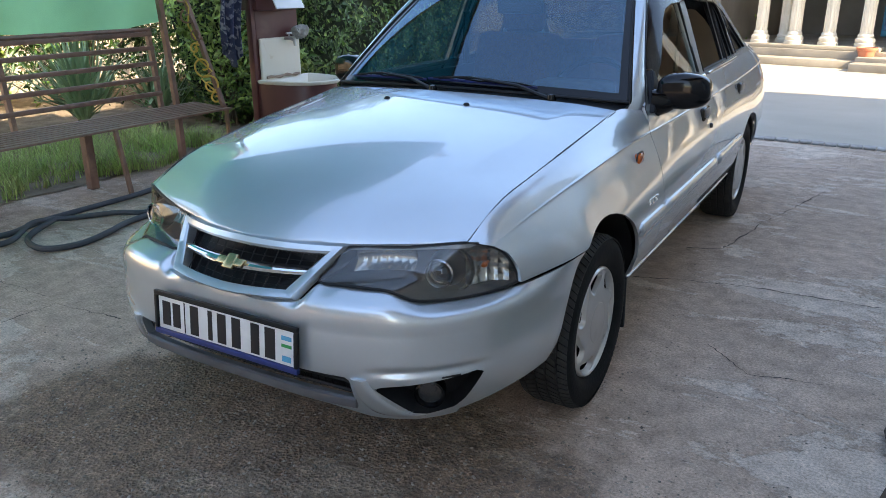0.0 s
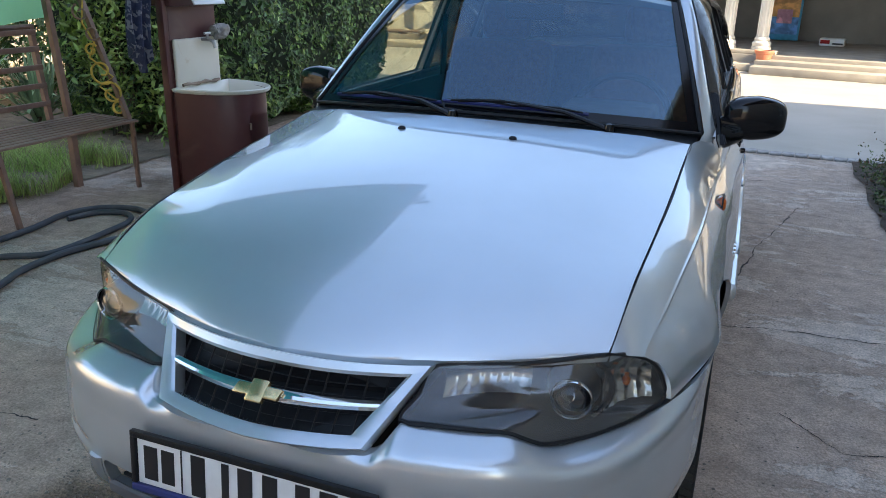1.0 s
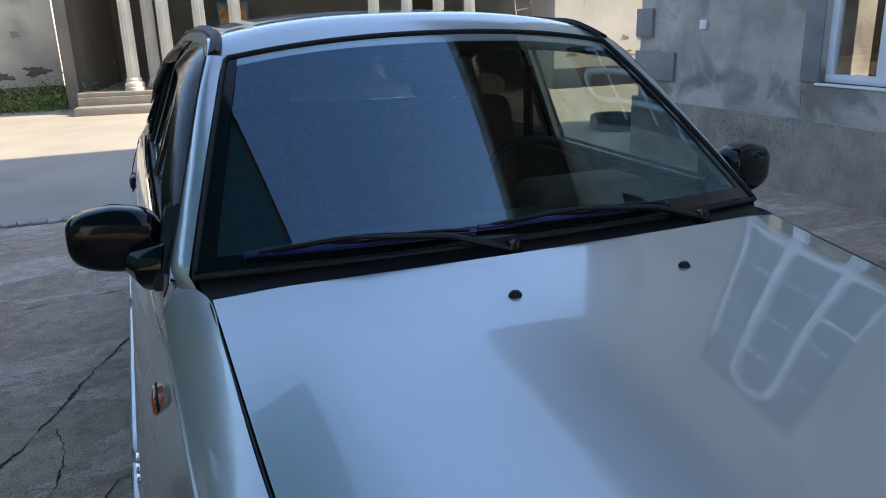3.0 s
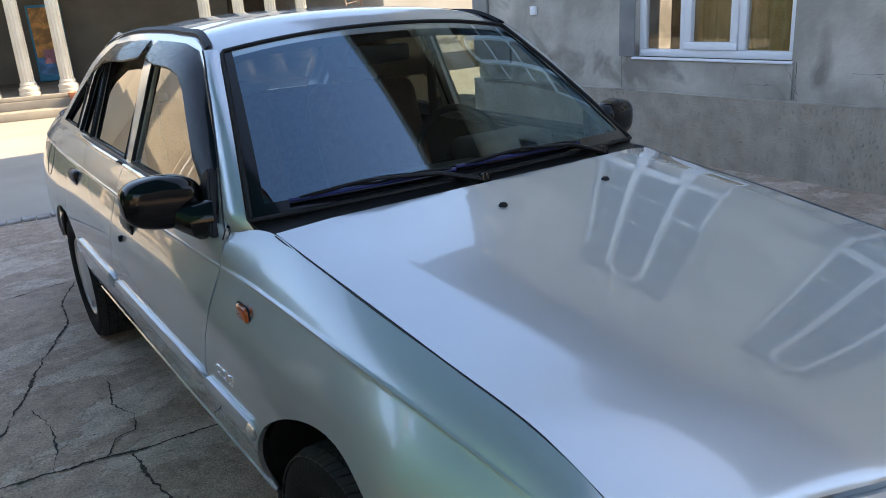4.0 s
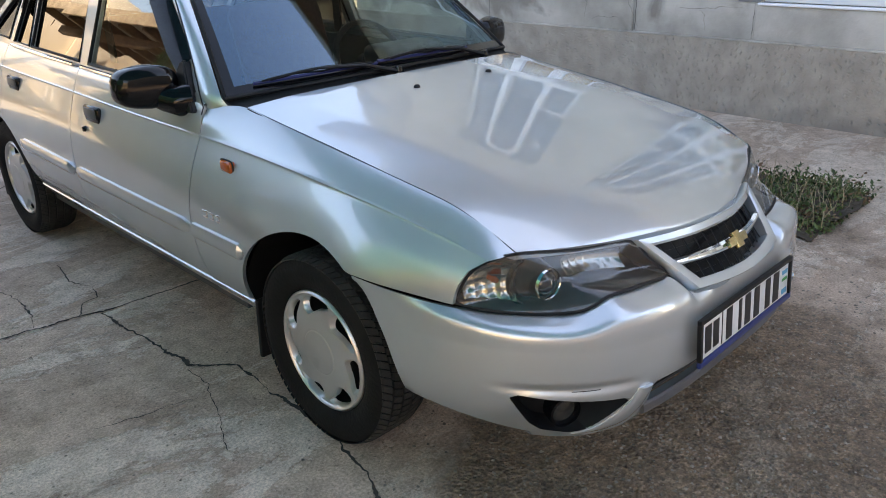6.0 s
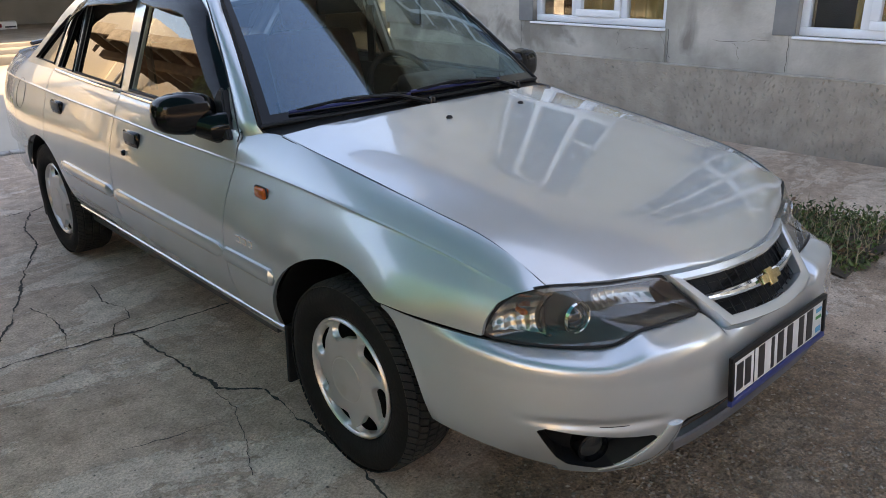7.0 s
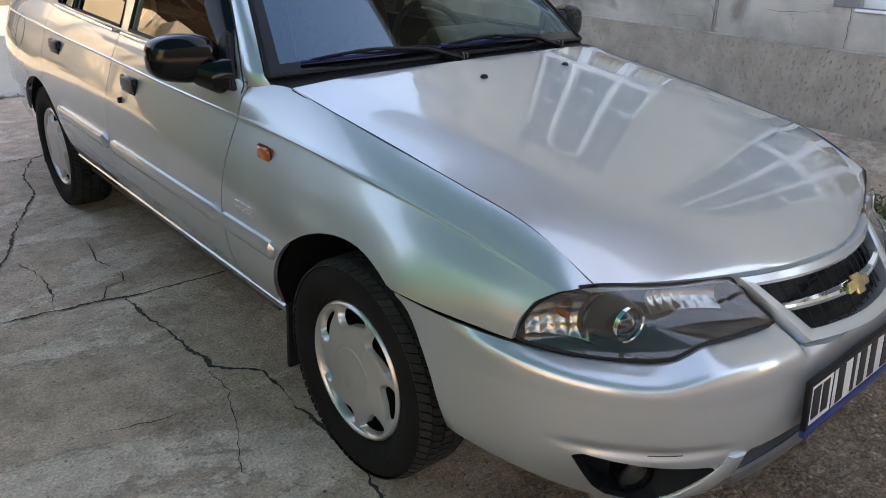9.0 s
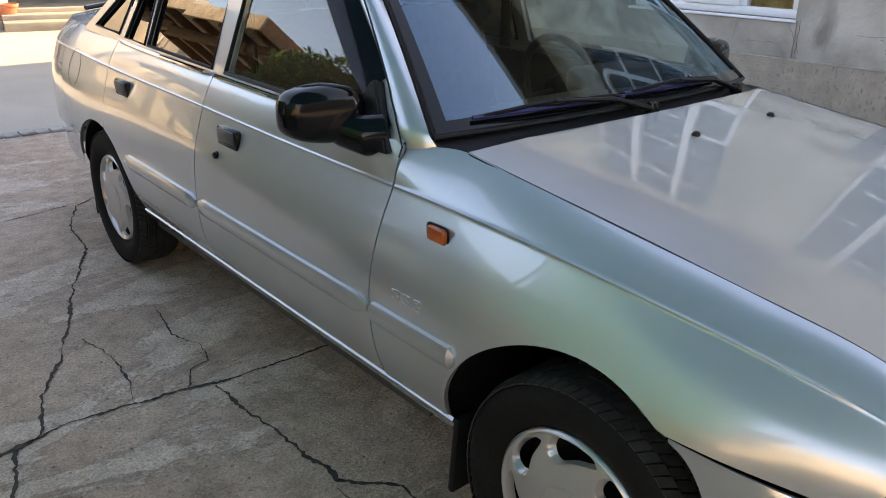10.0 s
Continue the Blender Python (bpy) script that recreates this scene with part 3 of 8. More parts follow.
tagged(yard_slab(), "smooth pale concrete of the far yard", "pavement", kind="structure")
crack_rng = np.random.default_rng(11)
CRACKS = [
    ([(-1.95, 1.25), (-1.48, 1.37), (-1.35, 1.40), (-1.14, 1.38), (-0.99, 1.36), (-0.90, 1.33), (-0.73, 1.32), (-0.54, 1.31), (-0.40, 1.32)], 0.013),
    ([(-0.90, 1.32), (-0.90, 1.18), (-0.88, 1.02), (-0.87, 0.82), (-0.86, 0.67)], 0.011),
    ([(-0.87, 0.66), (-0.88, 0.52), (-0.93, 0.38), (-1.02, 0.15)], 0.003),
    ([(-0.59, 3.49), (-0.71, 3.40), (-0.82, 3.12), (-0.86, 2.77), (-1.03, 2.36), (-1.12, 2.11), (-1.24, 1.79), (-1.34, 1.60), (-1.41, 1.40), (-1.48, 1.36), (-1.52, 1.21), (-1.62, 0.9)], 0.013),
    ([(-0.85, 1.96), (-0.87, 1.74), (-0.84, 1.61), (-0.86, 1.48), (-0.92, 1.46), (-0.98, 1.35)], 0.005),
    ([(-1.14, 1.90), (-1.11, 1.78), (-1.10, 1.62), (-1.13, 1.43), (-1.14, 1.38)], 0.006),
    ([(-1.40, 3.30), (-1.08, 3.37), (-0.92, 3.40), (-0.74, 3.43)], 0.007),
    ([(-0.86, 0.69), (-0.80, 0.62), (-0.74, 0.56), (-0.75, 0.32), (-0.75, 0.10), (-0.76, -0.05), (-0.80, -0.20), (-0.88, -0.42)], 0.011),
    ([(-2.3, -0.36), (-2.05, -0.37), (-1.87, -0.37), (-1.69, -0.37)], 0.006),
    ([(-1.60, -0.64), (-1.59, -0.53), (-1.58, -0.41), (-1.39, -0.39), (-1.18, -0.36)], 0.006),
    ([(0.67, 1.75), (0.84, 1.85), (0.93, 2.27), (0.94, 2.43), (1.06, 2.82), (1.20, 3.40)], 0.007),
    ([(0.55, 1.20), (0.87, 1.30), (1.07, 1.34), (1.24, 1.35), (1.60, 1.36)], 0.006),
    ([(0.70, 3.99), (1.10, 4.11), (1.52, 3.98)], 0.007),
    ([(0.85, 3.12), (1.11, 3.27), (1.57, 3.21)], 0.005),
    ([(-3.04, 6.57), (-2.87, 7.01), (-2.54, 6.98), (-2.35, 7.30), (-1.75, 7.08)], 0.014),
    ([(-2.87, 7.01), (-2.6, 6.5), (-2.2, 6.3)], 0.008),
    ([(-1.25, 0.55), (-1.05, 0.50), (-0.93, 0.48)], 0.004),
    ([(1.02, 0.62), (1.2, 0.45), (1.45, 0.5)], 0.004),
]
for pts, wd in CRACKS:
    part("crack", ribbon(pts, wd * 1.25, crack_rng, z=0.003 if pts[0][1] < 5 else 0.008), "crack", ground)


def loose_gravel():
    """Small stones bared by wear in front of and beside the car."""
    rng = np.random.default_rng(17)
    vs, fs = [], []
    for _ in range(32000):
        x, y = rng.uniform(-2.4, 2.6), rng.uniform(-2.2, 0.4)
        if 0.35 * noise.noise(Vector((x * 2.2, y * 2.2, 2.0))) + 1.05 - math.hypot((x - 0.2) * 0.66, (y + 0.78) * 1.05) < rng.uniform(0, 0.9):
            continue
        r = 0.0024 + 0.0066 * rng.uniform() ** 3.0
        h, w = r * 0.55, rng.uniform(0, math.pi)
        c, d, e = r * math.cos(w), r * math.sin(w), rng.uniform(0.6, 1.0)
        k = len(vs)
        vs += [(x + c, y + d, 0), (x - d * e, y + c * e, 0), (x - c, y - d, 0), (x + d * e, y - c * e, 0), (x + c * 0.3, y + d * 0.3, h)]
        fs += [(k, k + 1, k + 4), (k + 1, k + 2, k + 4), (k + 2, k + 3, k + 4), (k + 3, k, k + 4)]
    me = bpy.data.meshes.new("gravel")
    me.from_pydata(vs, [], fs)
    me.materials.append(M["gravel"])
    return tagged(part("gravel", me, "gravel"), "small stones worn bare in the concrete", "gravel", kind="stuff")


def kerb_row():
    """A row of cement blocks on edge across the yard."""
    kerb = thing("kerb", "row of pale cement blocks set across the concrete", "kerb", (0, 5.22, 0), kind="structure")
    me = finish(box((-0.047, -0.055, 0.0), (0.047, 0.055, 0.022), 0.006, seg=1), "block", "kerb")
    rng = np.random.default_rng(2)
    n = 74
    for k in range(n):
        x = -3.4 + 0.1 * k
        y = 5.33 - 0.045 * (x + 3.0)
        ob = part("block", me, "kerb", kerb)
        ob.matrix_parent_inverse = Matrix.Identity(4)
        ob.location = (x, y - 5.22 + rng.normal() * 0.003, rng.uniform(-0.006, 0.002))
        ob.rotation_euler = (0, 0, rng.normal() * 0.03)
    return kerb


def bed():
    """Planted strip of soil with a cement edge, beside the house."""
    b = thing("flower_bed", "strip of bare soil edged with cement, overgrown with weeds", "flower bed", (2.1, 2.3, 0), kind="structure")
    bm = bmesh.new()
    rng = np.random.default_rng(4)
    xs, ys = span(1.66, 2.5, 12), span(-0.5, 5.0, 60)
    g = [[bm.verts.new((x + rng.normal() * 0.01 + (0.09 * noise.noise(Vector((y * 1.7, 5.0, 0))) if i == 11 else 0.03 * noise.noise(Vector((y * 2.5, 9.0, 0))) if i == 0 else 0), y + (0.08 * noise.noise(Vector((x * 3.0, y, 2.0))) if y in (ys[0], ys[-1]) else 0), 0.006 + abs(rng.normal()) * 0.012 + (0.02 if 2 < i < 10 else 0))) for y in ys] for i, x in enumerate(xs)]
    for i in range(len(xs) - 1):
        for j in range(len(ys) - 1):
            bm.faces.new((g[i][j], g[i + 1][j], g[i + 1][j + 1], g[i][j + 1]))
    part("soil", bm, "bed_soil", b)
    return b


# ---- house ----
WALL_X, HOUSE_FRONT, HOUSE_END = 3.87, -6.2, 5.5
WINDOWS = [(1.92, 3.34), (-0.56, 0.85)]
SILL, HEAD, EAVE = 0.83, 2.05, 6.4
UP_SILL, UP_HEAD = HEAD, 4.9  # upper windows, with a round-headed middle light


def gouged_plinth(y0, y1):
    """Cement plinth, its face stabbed all over with the point of a trowel: slanting hollows with a raised lip."""
    rng = np.random.default_rng(8)
    step = 0.004
    ny, nz = int((y1 - y0) / step) + 1, int(0.548 / step) + 1
    ys, zs = np.linspace(y0, y1, ny), np.linspace(0.0, 0.548, nz)
    out = np.zeros((ny, nz))
    cy = y0 + 0.03
    while cy < y1 - 0.03:
        turn = 0.95 + 0.55 * math.sin(cy * 1.9)
        for cz in np.arange(0.03, 0.53, 0.045):
            y, z = cy + rng.normal() * 0.011, cz + rng.normal() * 0.011
            w, long, deep = turn + rng.normal() * 0.3, rng.uniform(0.006, 0.0115), rng.uniform(0.2, 1.15)
            i0, i1 = max(0, int((y - y0 - 0.04) / step)), min(ny, int((y - y0 + 0.04) / step) + 1)
            j0, j1 = max(0, int((z - 0.04) / step)), min(nz, int((z + 0.04) / step) + 1)
            a, b = np.meshgrid(ys[i0:i1] - y, zs[j0:j1] - z, indexing="ij")
            u, v = a * math.cos(w) + b * math.sin(w), -a * math.sin(w) + b * math.cos(w)
            out[i0:i1, j0:j1] -= deep * 0.014 * np.exp(-(u / long) ** 2 - (v / 0.0042) ** 2)
            out[i0:i1, j0:j1] += deep * 0.013 * np.exp(-(u / long) ** 2 - ((v + 0.0080) / 0.0038) ** 2)
        cy += rng.uniform(0.036, 0.05)
    co = np.empty((ny, nz, 3))
    co[..., 0], co[..., 1], co[..., 2] = WALL_X - 0.045 - out, ys[:, None], zs[None, :]
    k = np.arange(ny * nz).reshape(ny, nz)
    quads = np.stack([k[:-1, :-1], k[:-1, 1:], k[1:, 1:], k[1:, :-1]], -1).reshape(-1, 4)
    me = bpy.data.meshes.new("plinth")
    me.from_pydata(co.reshape(-1, 3).tolist(), [], quads.tolist())
    # the back and both ends close it
    bm = bmesh.new()
    bm.from_mesh(me)
    bpy.data.meshes.remove(me)
    for f in bm.faces:
        f.smooth = True
    me = bpy.data.meshes.new("plinth")
    box((WALL_X - 0.03, y0, 0), (WALL_X - 0.002, y1, 0.548), 0, bm)
    bm.to_mesh(me)
    bm.free()
    me.materials.append(M["plinth"])
    return me


def hair_crack(y, z, dy, dz, seed, n=9):
    rng = np.random.default_rng(seed)
    pts = [(WALL_X - 0.0185, y + dy * k / n + rng.normal() * 0.010, z + dz * k / n + rng.normal() * 0.008) for k in range(n + 1)]
    return tube(pts, [0.0003 + 0.0010 * rng.uniform() for _ in pts], 4)


def house():
    h = thing("house", "two-storey house of grey cement plaster with a gouged cement plinth", "house", (WALL_X, 1, 0))
    ys = [HOUSE_FRONT]
    for a, b in sorted(WINDOWS):
        ys += [a, b]
    ys.append(HOUSE_END)
    for k in range(0, len(ys), 2):
        part("wall", box((WALL_X, ys[k], 0.0), (WALL_X + 0.3, ys[k + 1], EAVE)), "plaster", h)
    for a, b in WINDOWS:
        for lo, hi in ((0.0, SILL), (UP_HEAD, EAVE)):
            part("wall", box((WALL_X, a, lo), (WALL_X + 0.3, b, hi)), "plaster", h)
    part("wall", box((WALL_X + 0.3, HOUSE_END - 0.3, 0), (12, HOUSE_END, EAVE)), "plaster", h)
    part("wall", box((WALL_X + 0.3, HOUSE_FRONT, 0), (12, HOUSE_FRONT + 0.3, EAVE)), "plaster", h)
    part("plinth", box((WALL_X - 0.045, HOUSE_FRONT, 0), (WALL_X - 0.002, -1.6, 0.56), 0.012), "plinth", h)
    part("plinth", gouged_plinth(-1.6, HOUSE_END + 0.04), "plinth", h, "rough cement plinth with rows of trowel gouges")
    # quoins
    z, long = 0.727, True
    while z < EAVE:
        part("quoin", box((WALL_X - 0.035, 4.95 if long else 5.29, z), (WALL_X - 0.002, HOUSE_END + 0.035, z + 0.262), 0.01), "quoin", h)
        z, long = z + 0.385, not long
    # the panel below each window stands slightly proud
    for a, b in WINDOWS:
        part("apron", box((WALL_X - 0.018, a - 0.02, 0.56), (WALL_X - 0.002, b + 0.02, SILL - 0.002), 0.004), "plaster", h)
        # flat strip; the dark of the window recess is put into its colour
        part("window_band", box((WALL_X - 0.012, b, SILL), (WALL_X - 0.002, b + 0.17, HEAD + 0.1), 0.003), "band", h, "flat dark strip standing for the window's recessed reveal")
    # dark lines drawn in for the shaded edges of these panels
    for y in (0.885, 1.872, 3.47):
        part("joint", tube([(WALL_X - 0.019, y + 0.004 * math.sin(k * 2.1), 0.57 + 0.037 * k) for k in range(8)], 0.0017, 4), "crack", h)
    for k, c in enumerate(((0.98, 0.79, 0.50, -0.03), (1.95, 0.80, -0.10, -0.20), (2.35, 0.81, 0.02, -0.16), (1.30, 0.77, -0.05, -0.16), (2.05, 0.66, 0.25, -0.02))):
        part("wall_crack", hair_crack(*c, k), "crack", h)
    part("ledge", box((WALL_X - 0.050, HOUSE_FRONT, 0.549), (WALL_X - 0.002, HOUSE_END + 0.045, 0.560), 0.004), "plaster", h)
    part("switch_box", box((WALL_X - 0.03, 4.555, 1.19), (WALL_X - 0.002, 4.635, 1.27), 0.008), "pvc", h, "small white plastic switch box")
    # roof with a boxed eave
    part("roof", box((2.42, HOUSE_FRONT - 0.5, EAVE + 0.03), (12, 6.05, EAVE + 0.3), 0.02), "roofing", h)
    part("soffit", box((2.46, HOUSE_FRONT - 0.5, EAVE), (WALL_X - 0.004, 6.0, EAVE + 0.026)), "soffit", h)
    return h


def house_window(a, b):
    """White two-leaf window set into the wall, with sill and curtains."""
    w = thing("window", "white plastic window with ochre curtain behind", "window", (WALL_X, (a + b) / 2, SILL), group="house windows", kind="structure")
    x0, x1 = WALL_X + 0.05, WALL_X + 0.11
    bm = None
    for lo, hi in (((x0, a, SILL), (x1, b, SILL + 0.06)), ((x0, a, HEAD - 0.06), (x1, b, HEAD)), ((x0, a, SILL + 0.06), (x1, a + 0.06, HEAD - 0.06)),
                   ((x0, b - 0.06, SILL + 0.06), (x1, b, HEAD - 0.06))):
        bm = box(lo, hi, 0.006, bm)
    part("window_frame", bm, "pvc", w)
    cuts = [a + 0.06, a + 0.06 + (b - a) * 0.27, b - 0.06 - (b - a) * 0.27, b - 0.06]
    for k in (1, 2):
        part("mullion", box((x0, cuts[k] - 0.03, SILL + 0.06), (x1, cuts[k] + 0.03, HEAD - 0.06), 0.006), "pvc", w)
    sash = None
    c0, c1 = cuts[1] + 0.03, cuts[2] - 0.03
    for lo, hi in (((x0 - 0.02, c0, SILL + 0.06), (x0 + 0.03, c1, SILL + 0.12)), ((x0 - 0.02, c0, HEAD - 0.12), (x0 + 0.03, c1, HEAD - 0.06)),
                   ((x0 - 0.02, c0, SILL + 0.12), (x0 + 0.03, c0 + 0.06, HEAD - 0.12)), ((x0 - 0.02, c1 - 0.06, SILL + 0.12), (x0 + 0.03, c1, HEAD - 0.12))):
        sash = box(lo, hi, 0.006, sash)
    part("sash", sash, "pvc", w)
    for k in range(3):
        g = part("pane", box((x0 + 0.026, cuts[k] + 0.02, SILL + 0.07), (x0 + 0.032, cuts[k + 1] - 0.02, HEAD - 0.07)), M_GLASS, w)
        g.visible_shadow = False
    part("window_sill", box((WALL_X - 0.035, a - 0.015, SILL - 0.02), (x0, b + 0.015, SILL), 0.006), "pvc", w)
    bm = bmesh.new()
    ys = span(a + 0.05, b - 0.3, 90)
    col = [(bm.verts.new((WALL_X + 0.26 + 0.025 * math.sin(y * 55), y, SILL + 0.0)), bm.verts.new((WALL_X + 0.26 + 0.02 * math.sin(y * 55 + 0.4), y, HEAD))) for y in ys]
    for p, q in zip(col, col[1:]):
        bm.faces.new((p[0], q[0], q[1], p[1]))
    part("curtain", bm, "curtain", w, "ochre cloth curtain")
    # closing panel; the dimness of the room is put into its colour
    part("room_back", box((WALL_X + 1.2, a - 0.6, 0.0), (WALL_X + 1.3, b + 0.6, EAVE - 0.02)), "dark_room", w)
    # upper storey: three lights, the middle one round-headed, with glazing bars
    y0, y1 = cuts[1], cuts[2]
    up = None
    for lo, hi in (((x0, a, UP_SILL), (x1, b, UP_SILL + 0.09)), ((x0, a, UP_SILL + 0.09), (x1, a + 0.07, UP_SILL + 0.95)), ((x0, a + 0.07, UP_SILL + 0.88), (x1, y0, UP_SILL + 0.95)),
                   ((x0, b - 0.05, UP_SILL + 0.09), (x1, b, UP_HEAD - 0.5))):
        up = box(lo, hi, 0.006, up)
    part("upper_frame", up, "pvc", w)
    r = (y1 - y0) / 2
    arch_pts = [(x0 + 0.03, y0, UP_SILL + 0.09), (x0 + 0.03, y0, UP_HEAD - 0.1 - r)] + [(x0 + 0.03, (y0 + y1) / 2 - r * math.cos(k), UP_HEAD - 0.1 - r + r * math.sin(k)) for k in span(0.1, math.pi - 0.1, 14)] + [
        (x0 + 0.03, y1, UP_HEAD - 0.1 - r), (x0 + 0.03, y1, UP_SILL + 0.09)]
    part("arched_light", tube(arch_pts, 0.055, 4, square=True), "pvc", w)
    bars = None
    for z, far in ((2.72, y0), (3.42, a + 0.14), (4.12, a + 0.14)):
        bars = box((x0 + 0.01, far, z), (x0 + 0.05, b - 0.05, z + 0.045), 0.004, bars)
    part("glazing_bars", bars, "pvc", w)
    g = part("pane", box((x0 + 0.055, a + 0.03, UP_SILL + 0.03), (x0 + 0.061, b - 0.03, UP_HEAD - 0.03)), M_GLASS, w)
    g.visible_shadow = False
    # same again upstairs: a dark sheet in place of an unlit room
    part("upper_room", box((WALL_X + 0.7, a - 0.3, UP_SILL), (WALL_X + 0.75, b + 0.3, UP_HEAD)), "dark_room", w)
    return w


# ---- porch with columns ----
SLOPE = -0.18


def along(x, back=0.0):
    """A place on the porch's slanting front line, and behind it."""
    return Vector((x + back * 0.177, 12.75 + SLOPE * x + back * 0.984, 0))


PORCH = Matrix.Translation((0, 12.75, 0)) @ Matrix.Rotation(math.atan(SLOPE), 4, "Z")


def slab(lo, hi, bevel=0.01):
    bm = box(lo, hi, bevel)
    bm.transform(PORCH)
    return bm


def porch():
    p = thing("porch", "cement porch with steps under a colonnade", "porch", PORCH.translation)
    part("floor_slab", slab((-1.6, -0.22, 0), (5.5, 4.2, 0.26), 0.015), "porch", p)
    part("step", slab((-1.6, -0.55, 0), (1.0, -0.225, 0.13), 0.015), "porch", p)
    part("step", slab((1.0, -0.95, 0), (3.1, -0.59, 0.13), 0.015), "porch", p)
    part("step", slab((1.0, -0.585, 0), (3.1, -0.225, 0.2), 0.015), "porch", p)
    part("plinth", slab((-1.6, -0.20, 0.262), (1.25, 0.22, 0.33), 0.01), "porch", p)
    part("plinth", slab((3.0, -0.20, 0.262), (5.4, 0.22, 0.33), 0.01), "porch", p)
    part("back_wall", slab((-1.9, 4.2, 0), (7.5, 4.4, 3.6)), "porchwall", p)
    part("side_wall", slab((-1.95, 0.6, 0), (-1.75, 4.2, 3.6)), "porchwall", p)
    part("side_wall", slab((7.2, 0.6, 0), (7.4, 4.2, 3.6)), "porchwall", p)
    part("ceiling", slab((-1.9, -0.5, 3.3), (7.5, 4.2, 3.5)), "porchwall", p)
    part("beam", slab((-1.8, -0.25, 2.9), (7.3, 0.2, 3.3), 0.02), "column", p)
    part("doorway", slab((4.4, 4.14, 0.26), (5.3, 4.198, 2.3), 0.01), "timber", p)
    return p


def column_mesh():
    """A fluted column with a turned base and ringed neck."""
    bm = lathe([(0.0, 0.0), (0.16, 0.0), (0.16, 0.05), (0.145, 0.06), (0.155, 0.09), (0.15, 0.12), (0.12, 0.15), (0.125, 0.17), (0.118, 0.19), (0.105, 0.21)], 24)
    n = 48
    rings = []
    for z in span(0.21, 2.38, 6):
        ring = []
        for k in range(n):
            r = (0.102 - 0.01 * z / 2.4) * (1 - 0.075 * (k % 4 in (1, 2)) * 1.0)
            ring.append(bm.verts.new((r * math.cos(2 * math.pi * k / n), r * math.sin(2 * math.pi * k / n), z)))
        rings.append(ring)
    for a, b in zip(rings, rings[1:]):
        for k in range(n):
            bm.faces.new((a[k], a[(k + 1) % n], b[(k + 1) % n], b[k]))
    lathe([(0.10, 2.38), (0.125, 2.40), (0.11, 2.43), (0.13, 2.48), (0.16, 2.57), (0.0, 2.57)], 24, bm=bm)
    return finish(bm, "column", "column", sharp=0.5)


COLUMNS = [(-0.72, 0.0), (-0.15, 0.0), (0.40, 0.0), (0.96, 0.0), (3.22, 0.0), (3.78, 0.0), (4.32, 0.0), (4.86, 0.0), (-0.45, 0.45)]


def flower_pot():
    p = thing("flower_pot", "terracotta-coloured plastic flower pot standing on the porch step", "flower pot", (1.02, 12.22, 0.13))
    part("body", lathe([(0.0, 0.0), (0.10, 0.0), (0.135, 0.17), (0.15, 0.175), (0.155, 0.215), (0.14, 0.215), (0.125, 0.17), (0.0, 0.165)], 28), "pot", p).location = (0, 0, 0)
    part("saucer", lathe([(0.0, -0.002), (0.13, -0.002), (0.14, 0.018), (0.125, 0.018), (0.0, 0.006)], 28), "pot", p)
    part("soil", lathe([(0.0, 0.176), (0.126, 0.172)], 20), "soil", p)
    for o in p.children:
        o.matrix_parent_inverse = Matrix.Identity(4)
    return p


# ---- far walls ----
def flake(y, x, z, w, h, seed):
    """A thin patch with a ragged outline, where plaster has fallen or rust has run."""
    rng = np.random.default_rng(seed)
    n = 40
    bm = bmesh.new()
    rim = []
    for k in range(n):
        a = 2 * math.pi * k / n
        r = 0.62 + 0.5 * noise.noise(Vector((math.cos(a) * 1.6 + seed, math.sin(a) * 1.6, 0))) + 0.22 * noise.noise(Vector((math.cos(a) * 6, math.sin(a) * 6, seed))) + rng.normal() * 0.03
        rim.append(bm.verts.new((x + w * r * math.cos(a), y, z + h * r * math.sin(a))))
    c = bm.verts.new((x, y, z))
    for k in range(n):
        bm.faces.new((c, rim[k], rim[(k + 1) % n]))
    return thicken(bm, 0.006, Vector((0, 1, 0)))


